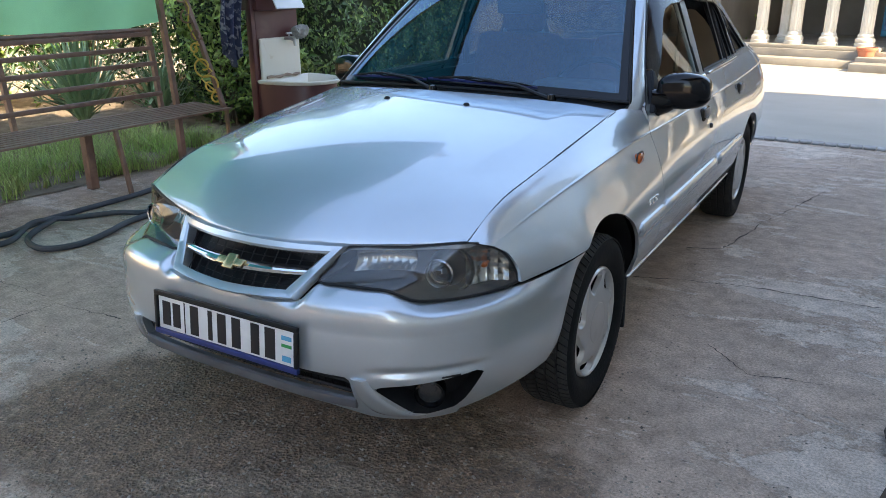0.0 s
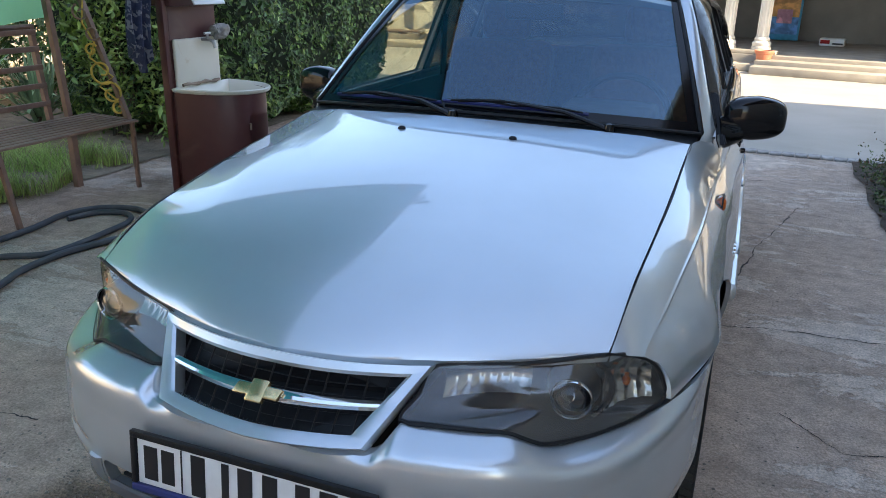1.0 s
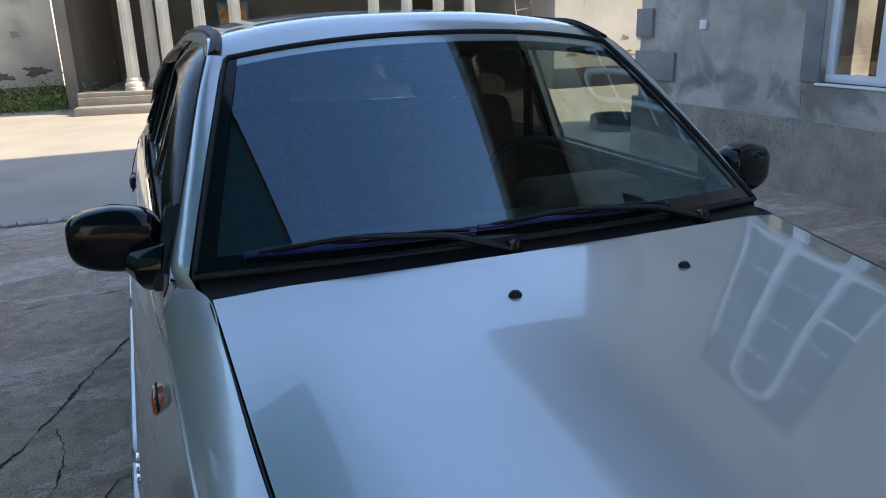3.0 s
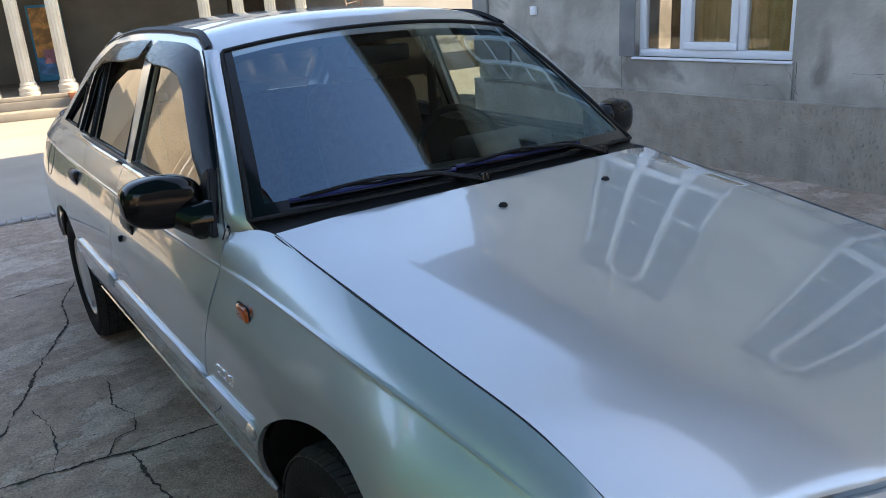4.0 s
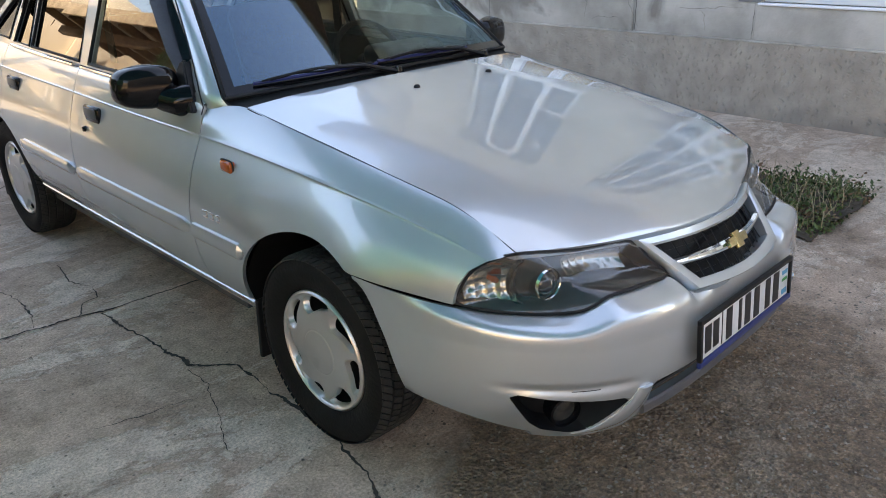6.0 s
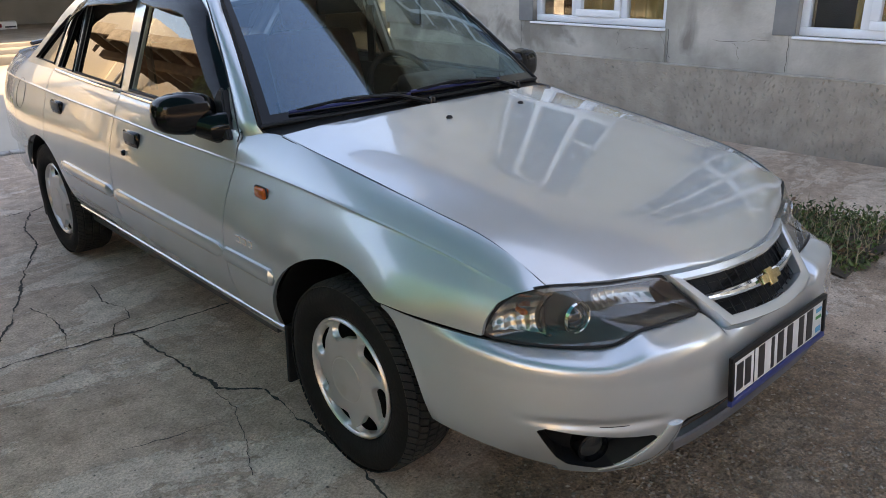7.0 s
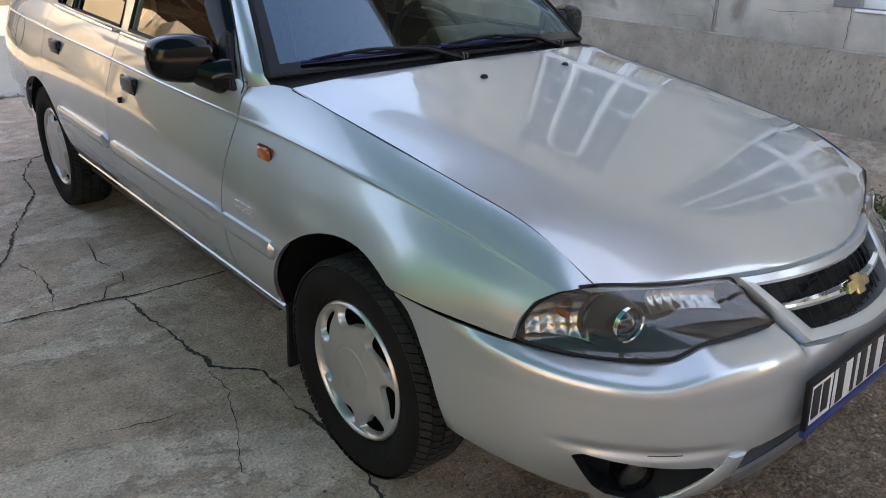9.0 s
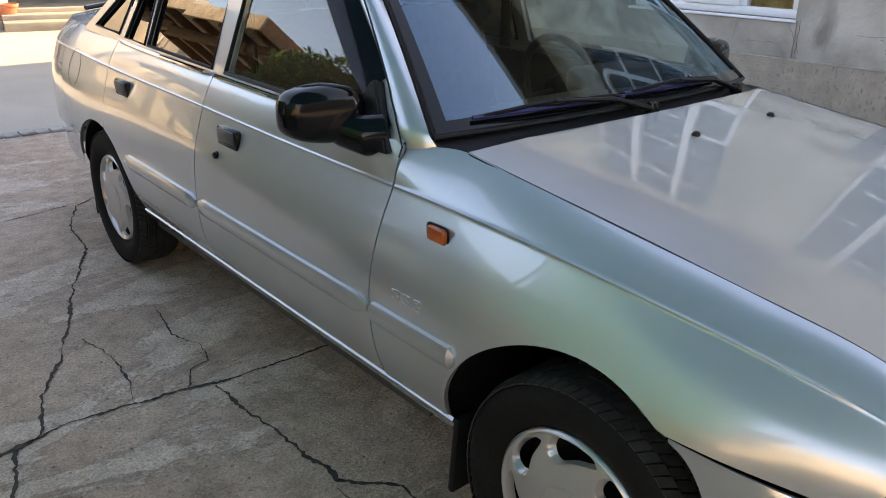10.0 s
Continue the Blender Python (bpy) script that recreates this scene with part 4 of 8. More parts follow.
def far_walls():
    turn = Matrix.Translation((-2.6, 14.6, 0)) @ Matrix.Rotation(radians(10), 4, "Z") @ Matrix.Translation((2.6, -14.6, 0))

    def turned(bm):
        bm.transform(turn)
        return bm
    w = tagged(part("wall_far", turned(box((-13, 14.6, 0), (-1.9, 14.9, 4.2))), "farwall"), "weathered lime-plastered yard wall with flaking patches", "wall", kind="structure")
    part("pilaster", turned(box((-5.5, 14.48, 0), (-4.95, 14.6 - 0.002, 4.2), 0.02)), "farwall", w)
    part("pilaster", turned(box((-3.75, 14.45, 0), (-3.35, 14.598, 4.2), 0.02)), "farwall", w)
    part("footing", turned(box((-3.3, 14.42, 0), (-1.9, 14.597, 0.36), 0.03)), "timber", w)
    part("footing", turned(box((-4.9, 14.50, 0), (-3.8, 14.597, 0.30), 0.03)), "timber", w)
    for k, (x, z, wd, h) in enumerate(((-2.3, 0.62, 0.30, 0.14), (-2.9, 0.55, 0.35, 0.12), (-3.2, 1.5, 0.10, 0.16), (-4.4, 0.75, 0.22, 0.22), (-4.1, 1.35, 0.08, 0.12), (-2.55, 1.25, 0.12, 0.10), (-6.2, 0.8, 0.4, 0.2))):
        part("fallen_plaster", turned(flake(14.594, x, z, wd, h, 20 + k)), "bared_wall" if z < 0.7 else "porch", w)
    r = tagged(part("wall_side", box((6.4, 11.6, 0), (14, 11.9, 3.8)), "peeling"), "peeling whitewashed wall with a dark base", "wall", kind="structure")
    part("wall_return", box((6.4, 11.9, 0), (6.62, 16, 3.8)), "peeling", r)
    part("base_band", box((6.37, 11.57, 0), (14, 11.598, 0.36), 0.008), "dark_room", r)
    for k, (x, z, wd, h) in enumerate(((7.35, 0.60, 0.34, 0.07), (7.85, 0.58, 0.40, 0.10), (8.5, 0.62, 0.45, 0.13), (7.55, 0.78, 0.10, 0.06), (7.9, 0.86, 0.12, 0.07), (8.25, 0.84, 0.10, 0.05), (7.1, 0.82, 0.09, 0.06), (6.62, 0.82, 0.16, 0.16), (6.75, 0.60, 0.22, 0.05), (9.1, 0.7, 0.4, 0.12))):
        part("fallen_plaster", flake(11.594, x, z, wd, h, 40 + k), "bared_wall", r)
    for k, (x, z, wd, h) in enumerate(((6.98, 2.1, 0.07, 0.95), (6.66, 2.5, 0.03, 0.8), (7.12, 2.5, 0.03, 0.7))):
        part("rust_streak", flake(11.596, x, z, wd, h, 60 + k), "rust_run", r, "brown run of rust")
    l = tagged(part("wall_garden", box((-9.3, -9, 0), (-9.0, 14.6, 2.6)), "clay"), "sunlit clay garden wall", "wall", kind="structure")
    # added out of view: its height darkens lamp reflections and the ground ahead
    n = tagged(part("wall_lane", box((-9.0, -8.6, 0), (3.8, -8.3, 4.0)), "plaster"), "unseen plain wall added to cut light from the front", "wall", kind="structure")
    return w, r, l, n


def outbuilding():
    """Low open shed beyond the garden, with a clay wall and a lean-to roof on poles."""
    s = thing("shed", "low clay shed with a timber lean-to roof", "shed", (-7.5, 4.5, 0))
    part("wall", box((-8.6, -1.0, 0), (-8.35, 8.3, 2.3)), "clay", s)
    roof = box((-8.9, -1.4, 2.3), (-6.5, 8.5, 2.42), 0.01)
    roof.transform(Matrix.Translation((-8.9, 0, 2.3)) @ Matrix.Rotation(radians(-9), 4, "Y") @ Matrix.Translation((8.9, 0, -2.3)))
    part("roof", roof, "roofing", s)
    for y in span(-1.0, 8.2, 7):
        part("pole", tube([(-6.7, y, 0), (-6.7, y, 2.6)], 0.05, 8), "timber", s)
        part("rafter", tube([(-8.5, y, 2.27), (-6.55, y, 2.57)], 0.04, 6), "timber", s)
    return s


def lean_to():
    """Open timber roof that leans on the far wall; its rear beam is carried by the clay shed's side."""
    s = thing("lean_to", "open timber lean-to roof against the plastered wall", "shed", (-6.5, 12, 0))
    part("roof", box((-8.5, 8.8, 3.13), (-4.0, 13.45, 3.21), 0.01), "roofing", s)
    for y in span(9.0, 13.3, 6):
        part("rafter", box((-8.45, y - 0.05, 3.0), (-4.05, y + 0.05, 3.128), 0.008), "timber", s)
    for x in (-8.2, -6.3, -4.4):
        part("beam", box((x - 0.06, 8.85, 2.86), (x + 0.06, 13.45, 2.998), 0.008), "timber", s)
    part("eave_board", box((-8.5, 8.76, 3.02), (-4.0, 8.798, 3.24), 0.004), "timber", s)
    part("eave_board", box((-3.998, 8.76, 3.02), (-3.96, 13.45, 3.24), 0.004), "rubble", s, "sunlit pale eave board")
    for y in (9.0, 11.7):
        part("post", box((-8.27, y - 0.07, 0), (-8.13, y + 0.07, 2.858), 0.01), "timber", s)
        part("brace", tube([(-8.14, y, 1.7), (-6.35, y, 2.86)], 0.045, 6), "timber", s)
    return s


loose_gravel()
kerb_row()
bed()
M_GLASS = glass("window_glass", (0.86, 0.88, 0.88))
house()
for a, b in WINDOWS:
    house_window(a, b)
porch()
col_me = column_mesh()
for x, back in COLUMNS:
    c = tagged(part("column", col_me, "column"), "fluted cream column with a turned base", "column", "porch columns")
    p = PORCH @ Vector((x * 1.016, back, 0))
    c.location = (p.x, p.y, 0.33 if back == 0 else 0.26)
flower_pot()
far_walls()
outbuilding()
lean_to()


# ---- the car: origin under the middle of the front axle, nose towards -y ----
def car_paint():
    m = bpy.data.materials.new("silver_metallic_paint")
    m.use_nodes = True
    nt = m.node_tree
    bs, link = nt.nodes["Principled BSDF"], nt.links.new
    co = nt.nodes.new("ShaderNodeTexCoord")
    dust = nt.nodes.new("ShaderNodeTexNoise")
    dust.inputs["Scale"].default_value, dust.inputs["Detail"].default_value = 5.0, 7
    link(co.outputs["Object"], dust.inputs["Vector"])
    r = nt.nodes.new("ShaderNodeValToRGB")
    r.color_ramp.elements[0].position, r.color_ramp.elements[1].position = 0.3, 0.75
    r.color_ramp.elements[0].color, r.color_ramp.elements[1].color = (0.545, 0.59, 0.622, 1), (0.515, 0.555, 0.578, 1)
    link(dust.outputs["Fac"], r.inputs[0])
    link(r.outputs[0], bs.inputs["Base Color"])
    cr = nt.nodes.new("ShaderNodeMapRange")
    cr.inputs["To Min"].default_value, cr.inputs["To Max"].default_value = 0.010, 0.035
    link(dust.outputs["Fac"], cr.inputs["Value"])
    wide = nt.nodes.new("ShaderNodeBsdfPrincipled")  # flakes that lie askew scatter the light widely
    link(r.outputs[0], wide.inputs["Base Color"])
    for b, rough, metal in ((bs, 0.27, 0.9), (wide, 0.58, 0.72)):
        b.inputs["Metallic"].default_value, b.inputs["Roughness"].default_value = metal, rough
        b.inputs["Coat Weight"].default_value, b.inputs["Coat IOR"].default_value = 1.0, 1.74
        link(cr.outputs[0], b.inputs["Coat Roughness"])
    both = nt.nodes.new("ShaderNodeMixShader")
    both.inputs[0].default_value = 0.48
    link(bs.outputs[0], both.inputs[1])
    link(wide.outputs[0], both.inputs[2])
    link(both.outputs[0], nt.nodes["Material Output"].inputs[0])
    flake = nt.nodes.new("ShaderNodeTexVoronoi")
    flake.inputs["Scale"].default_value = 1400
    link(co.outputs["Object"], flake.inputs["Vector"])
    bp = nt.nodes.new("ShaderNodeBump")
    bp.inputs["Strength"].default_value, bp.inputs["Distance"].default_value = 0.05, 0.001
    link(flake.outputs["Color"], bp.inputs["Height"])
    link(bp.outputs[0], bs.inputs["Normal"])
    link(bp.outputs[0], wide.inputs["Normal"])
    return m


M.update({
    "paint": car_paint(),
    "black_gloss": surface("gloss_black_plastic", (0.004, 0.004, 0.005), (0.006, 0.006, 0.007), 4, 0.10),
    "black_matt": surface("matt_black_plastic", (0.007, 0.007, 0.008), (0.011, 0.011, 0.012), 25, 0.5, bump=0.1, fine=300),
    "rubber": surface("tyre_rubber", (0.009, 0.009, 0.009), (0.013, 0.013, 0.013), 9, 0.7, bump=0.25, fine=90, stain=(0.016, 0.015, 0.014), stain_scale=4, stain_at=(0.55, 0.85)),
    "tread": surface("worn_tread", (0.022, 0.021, 0.020), (0.014, 0.0135, 0.013), 14, 0.8, bump=0.3, fine=70, stain=(0.045, 0.042, 0.037), stain_scale=9, stain_at=(0.5, 0.8)),
    "hub": surface("hubcap_silver", (0.58, 0.58, 0.57), (0.52, 0.52, 0.51), 6, 0.30, metal=0.7, stain=(0.36, 0.35, 0.33), stain_scale=6, stain_at=(0.6, 0.8)),
    "lip_grey": surface("grey_plastic_lip", (0.12, 0.12, 0.125), (0.09, 0.09, 0.095), 12, 0.4, metal=0.2),
    "chrome": surface("chrome", (0.80, 0.80, 0.80), (0.78, 0.78, 0.78), 5, 0.05, metal=1.0),
    "gold": surface("gold_badge", (0.60, 0.47, 0.25), (0.50, 0.38, 0.18), 60, 0.25, metal=0.9),
    "amber": surface("amber_lens", (0.50, 0.095, 0.010), (0.38, 0.065, 0.008), 40, 0.15, coat=0.8),
    "plate_white": surface("plate_white", (0.72, 0.72, 0.70), (0.66, 0.66, 0.64), 30, 0.4),
    "ink": surface("plate_ink", (0.01, 0.01, 0.012), None, 10, 0.4),
    "plate_blue": surface("plate_blue", (0.012, 0.03, 0.16), None, 10, 0.4),
    "plate_green": surface("plate_green", (0.03, 0.30, 0.08), None, 10, 0.4),
    "plate_sky": surface("plate_sky_blue", (0.08, 0.38, 0.60), None, 10, 0.4),
    "visor": surface("smoked_visor", (0.010, 0.011, 0.016), (0.014, 0.015, 0.02), 4, 0.14, coat=0.5),
    "blade_blue": surface("wiper_blue", (0.02, 0.03, 0.16), (0.015, 0.02, 0.10), 10, 0.4),
    "cloth": surface("seat_cloth", (0.16, 0.07, 0.05), (0.12, 0.05, 0.04), 60, 0.95, bump=0.3),
    "dash": surface("dashboard_grey", (0.045, 0.043, 0.040), (0.034, 0.032, 0.030), 30, 0.6),
    "lamp_dark": surface("lamp_housing", (0.028, 0.028, 0.028), (0.036, 0.035, 0.034), 10, 0.3),
    "projector_glass": surface("projector_glass", (0.03, 0.032, 0.035), (0.02, 0.022, 0.025), 4, 0.03, coat=1.0),
    "reflector": surface("lamp_reflector", (0.62, 0.62, 0.60), (0.54, 0.54, 0.52), 10, 0.22, metal=1.0),
    "tail_red": surface("tail_lamp_red", (0.35, 0.012, 0.012), (0.28, 0.01, 0.01), 20, 0.15, coat=0.6),
})
for k, level in (("black_gloss", 0.3), ("black_matt", 0.25), ("rubber", 0.12), ("visor", 0.35), ("lamp_dark", 0.3)):
    M[k].node_tree.nodes["Principled BSDF"].inputs["Specular IOR Level"].default_value = level
M_SCREEN = glass("windscreen_glass", (0.62, 0.66, 0.62), ior=1.9, film=(0.47, 0.72, 0.92))
M_FRONT = {1: glass("clear_side_glass", (0.68, 0.74, 0.68), ior=1.55), -1: glass("tinted_front_side_glass", (0.72, 0.78, 0.70), ior=1.8)}
M_SIDE = glass("tinted_side_glass", (0.06, 0.065, 0.06), ior=2.0)
M_LENS = glass("headlamp_lens", (0.77, 0.77, 0.75), ior=1.5, haze=0.028)

car = thing("car", "silver four-door saloon car parked on concrete, scuffed front bumper", "car")

ARCH_R, WHEELBASE, AXLE_Z = 0.369, 2.52, 0.284

# cross sections of one side: y, then x and z of top edge, shoulder, crease, upper, moulding, lower, sill
SIDE = [
    (-0.66, 0.588, 0.69, 0.6092, 0.6869, 0.63, 0.682, 0.64, 0.66, 0.645, 0.55, 0.64, 0.42, 0.62, 0.295),
    (-0.58, 0.596, 0.709, 0.6223, 0.7026, 0.648, 0.694, 0.668, 0.66, 0.672, 0.55, 0.67, 0.42, 0.65, 0.295),
    (-0.5, 0.604, 0.752, 0.6328, 0.7335, 0.658, 0.71, 0.69, 0.66, 0.704, 0.55, 0.7, 0.42, 0.68, 0.295),
    (-0.42, 0.61, 0.78, 0.643, 0.757, 0.668, 0.728, 0.712, 0.67, 0.732, 0.56, 0.725, 0.42, 0.7, 0.295),
    (-0.24, 0.62, 0.813, 0.657, 0.788, 0.686, 0.757, 0.74, 0.69, 0.784, 0.58, 0.775, 0.42, 0.735, 0.295),
    (0.0, 0.632, 0.849, 0.673, 0.82, 0.706, 0.785, 0.752, 0.7, 0.797, 0.56, 0.785, 0.42, 0.742, 0.295),
    (0.3, 0.637, 0.889, 0.68, 0.85, 0.715, 0.805, 0.764, 0.71, 0.803, 0.56, 0.79, 0.42, 0.745, 0.295),
    (0.47, 0.643, 0.912, 0.6855, 0.865, 0.72, 0.812, 0.77, 0.71, 0.804, 0.56, 0.79, 0.42, 0.745, 0.295),
    (0.62, 0.702, 0.914, 0.719, 0.868, 0.73, 0.818, 0.777, 0.71, 0.805, 0.56, 0.791, 0.42, 0.745, 0.295),
    (1.0, 0.71, 0.92, 0.7302, 0.8765, 0.745, 0.828, 0.785, 0.71, 0.806, 0.56, 0.793, 0.42, 0.745, 0.295),
    (1.55, 0.71, 0.93, 0.7341, 0.8878, 0.753, 0.843, 0.792, 0.72, 0.806, 0.56, 0.793, 0.42, 0.745, 0.295),
    (2.3, 0.7, 0.943, 0.7267, 0.8994, 0.748, 0.853, 0.787, 0.72, 0.803, 0.56, 0.79, 0.42, 0.745, 0.295),
    (2.75, 0.675, 0.955, 0.7098, 0.9104, 0.739, 0.862, 0.782, 0.73, 0.8, 0.57, 0.785, 0.42, 0.74, 0.295),
    (3.05, 0.65, 0.962, 0.6888, 0.9172, 0.722, 0.868, 0.766, 0.74, 0.782, 0.58, 0.77, 0.42, 0.73, 0.295),
    (3.25, 0.62, 0.96, 0.6613, 0.9163, 0.697, 0.868, 0.74, 0.74, 0.753, 0.58, 0.74, 0.42, 0.7, 0.3),
    (3.42, 0.57, 0.952, 0.6111, 0.9103, 0.647, 0.864, 0.69, 0.74, 0.7, 0.58, 0.69, 0.42, 0.65, 0.31),
    (3.5, 0.52, 0.94, 0.561, 0.9003, 0.597, 0.856, 0.638, 0.74, 0.648, 0.58, 0.64, 0.42, 0.6, 0.32),
]


def side_at(y, z, sgn):
    """A place on the car's flank."""
    s = curve(SIDE, y).reshape(7, 2)
    if z >= s[2, 1]:
        p0, p2 = s[2], s[0]
        p1 = 2 * s[1] - (p0 + p2) / 2
        lo, hi = 0.0, 1.0
        for _ in range(14):
            t = (lo + hi) / 2
            lo, hi = (t, hi) if ((1 - t) ** 2 * p0 + 2 * t * (1 - t) * p1 + t * t * p2)[1] < z else (lo, t)
        q = (1 - t) ** 2 * p0 + 2 * t * (1 - t) * p1 + t * t * p2
        return Vector((sgn * q[0], y, q[1]))
    rows = sorted(((s[k, 1], s[k, 0]) for k in range(2, 7)))
    return Vector((sgn * float(curve(rows, z)[0]), y, z))


def side_row(y, v, sgn):
    """A place on the flank by height: 0 at the sill, 1 at the top edge; the shoulder takes the last 0.3."""
    s = curve(SIDE, y).reshape(7, 2)
    if v >= 0.7:
        t = (v - 0.7) / 0.3
        p0, p1, p2 = s[2], s[1], s[0]
        if 0.47 < y < 0.6:  # the wing falls away towards the foot of the pillar
            w = ((y - 0.47) / 0.13) ** 2 * (3 - 2 * (y - 0.47) / 0.13)
            p1, p2 = p1 - w * np.array((0.002, 0.002)), p2 - w * np.array((0.012, 0.011))
        q = (1 - t) ** 2 * p0 + 2 * t * (1 - t) * (2 * p1 - (p0 + p2) / 2) + t * t * p2
        return Vector((sgn * (q[0] + bead(y) * math.exp(-((v - 0.7) / 0.0075) ** 2)), y, q[1]))
    z = s[6, 1] + (s[2, 1] - s[6, 1]) * v / 0.7
    p = side_at(y, min(z, s[2, 1] - 1e-6), sgn)
    p.x += sgn * bead(y) * math.exp(-((v - 0.7) / 0.0045) ** 2)
    return p


def bead(y):
    """The pressed line along the flank stands out a little, and fades towards the lamp."""
    return 0.0026 * min(1.0, max(0.0, (y + 0.49) / 0.10))


def arch(yc, r=ARCH_R, low=-0.2):
    """The outline of a wheel arch in (y, z)."""
    return [(yc + r, low)] + [(yc + r * math.cos(w), AXLE_Z + r * math.sin(w)) for w in span(0, math.pi, 40)] + [(yc - r, low)]


def flank(y0, y1, holes, sgn, low=0.2, step=0.018):
    """A body panel between two shut lines, cut round openings given in (y, z)."""
    n = max(6, int((y1 - y0) / step))
    ys, vs = span(y0, y1, n), span(0, 0.68, 33) + [0.687, 0.692, 0.6955, 0.698, 0.7, 0.703, 0.7065, 0.711, 0.719, 0.732] + span(0.75, 1.0, 12)
    bm = bmesh.new()
    grid = {}
    pos = {(i, j): side_row(y, v, sgn) for i, y in enumerate(ys) for j, v in enumerate(vs)}
    dead = set()
    for poly in holes:
        for i in range(len(ys) - 1):
            for j in range(len(vs) - 1):
                c = (pos[i, j] + pos[i + 1, j + 1]) / 2
                if inside((c.y, c.z), poly):
                    dead.add((i, j))
    for i in range(len(ys)):
        for j in range(len(vs)):
            cells = [(a, b) for a in (i - 1, i) for b in (j - 1, j) if 0 <= a < len(ys) - 1 and 0 <= b < len(vs) - 1]
            d = [k in dead for k in cells]
            if all(d):
                continue
            p = pos[i, j]
            if any(d):
                best = min((nearest((p.y, p.z), poly) for poly in holes), key=lambda q: (q[0] - p.y) ** 2 + (q[1] - p.z) ** 2)
                if math.hypot(best[0] - p.y, best[1] - p.z) < 0.05:
                    q = side_at(max(y0, min(y1, best[0])), best[1], sgn)
                    p = q if abs(q.z - best[1]) < 0.01 else p
            grid[i, j] = bm.verts.new(p)
    for i in range(len(ys) - 1):
        for j in range(len(vs) - 1):
            if (i, j) not in dead:
                bm.faces.new([grid[k] for k in ((i, j), (i + 1, j), (i + 1, j + 1), (i, j + 1))])
    bmesh.ops.remove_doubles(bm, verts=bm.verts, dist=0.0004)
    return thicken(bm, 0.012, lambda c: Vector((0, 0, -1.4)) if c.z > side_row(c.y, 1.0, sgn).z - 0.006 else Vector((-sgn, 0, 0)))


LAMP_CUT = [(-0.75, 0.80), (-0.590, 0.712), (-0.545, 0.698), (-0.510, 0.672), (-0.492, 0.63), (-0.484, 0.587), (-0.222, 0.604), (-0.165, 0.604), (-0.165, 0.0), (-0.75, 0.0)]
G = 0.0022  # half a shut line
for sgn in (1, -1):
    part("front_wing", flank(-0.60, 0.60 - G, [LAMP_CUT, arch(0)], sgn), "paint", car, sharp=0.33)
    part("rear_wing", flank(2.42 + G, 3.50, [arch(WHEELBASE, 0.345), [(2.0, 0), (3.7, 0), (3.7, 0.50), (2.85, 0.53), (2.85, 0.30), (2.0, 0.22)]], sgn), "paint", car, sharp=0.33)
    for y0, y1, cut in ((0.60 + G, 1.55 - G, []), (1.55 + G, 2.42 - G, [arch(WHEELBASE, 0.345)])):
        door = part("front_door" if not cut else "rear_door", flank(y0, y1, cut + [[(0, 0.1), (4, 0.1), (4, 0.338), (0, 0.338)]], sgn), "paint", car, sharp=0.33)
        # handle: recessed black cup and flap
        hy, hz = (1.345, 0.785) if not cut else (2.225, 0.800)
        c = side_at(hy, hz, sgn)
        x0, x1 = sorted((c.x - sgn * 0.010, c.x + sgn * 0.010))
        shell = box((x0, hy - 0.066, hz - 0.036), (x1, hy + 0.066, hz + 0.036), 0.0098, seg=3)
        for v in shell.verts:
            v.co.z = hz + (v.co.z - hz) * (1 - 0.25 * ((v.co.y - hy) / 0.066) ** 4)
        part("handle", shell, "black_gloss", door, "glossy black door handle")
        x0, x1 = sorted((c.x + sgn * 0.004, c.x + sgn * 0.016))
        part("handle_flap", box((x0, hy - 0.048, hz - 0.012), (x1, hy + 0.052, hz + 0.025), 0.0055, seg=2), "lip_grey", door, "grey lift flap")
        if not cut:
            k = side_at(1.40, 0.725, sgn)
            part("key_lock", lathe([(0.0, 0.012), (0.009, 0.011), (0.011, 0.004), (0.012, -0.01)], 16, "X"), "black_gloss", door).matrix_local = Matrix.Translation(k) @ Matrix.Diagonal((sgn, 1, 1, 1))
        # chrome strip at the foot of the glass
        a, b = (0.70, 1.52) if not cut else (1.60, 2.36)
        strip = tube([side_at(y, 2, sgn) + Vector((sgn * 0.004, 0, 0.006)) for y in span(a, b, 20)], 0.008, 8)
        part("belt_strip", strip, "chrome", door, "bright strip below the glass")
    # rubbing strip on each panel, in body colour
    for owner, y0, y1 in (("front_wing", 0.296, 0.594), ("front_door", 0.606, 1.544), ("rear_door", 1.556, 2.19)):
        rows = []
        bm = bmesh.new()
        prof = [(-0.027, -0.002), (-0.025, 0.010), (-0.012, 0.0165), (0.012, 0.0165), (0.025, 0.010), (0.027, -0.002)]
        for y in span(y0, y1, 24):
            e = min(1.0, min(y - y0, y1 - y) / 0.018 + 0.35)
            rows.append([bm.verts.new(side_at(y, 0.528 + 0.012 * (y - 0.6) / 1.6 + dz * e, sgn) + Vector((sgn * dx * e, 0, 0))) for dz, dx in prof])
        for p, q in zip(rows, rows[1:]):
            for k in range(5):
                bm.faces.new((p[k], p[k + 1], q[k + 1], q[k]))
        bm.faces.new(rows[0])
        bm.faces.new(rows[-1][::-1])
        part("rubbing_strip", bm, "paint", car)
    # sill below the doors
    sill = [side_at(y, 0.336, sgn) for y in span(0.345, 2.185, 30)]
    bm = bmesh.new()
    rows = [[bm.verts.new(p + Vector((sgn * dx, 0, dz))) for dx, dz in ((-0.004, 0.0), (0.002, -0.006), (-0.012, -0.034), (-0.03, -0.048), (-0.10, -0.052))] for p in sill]
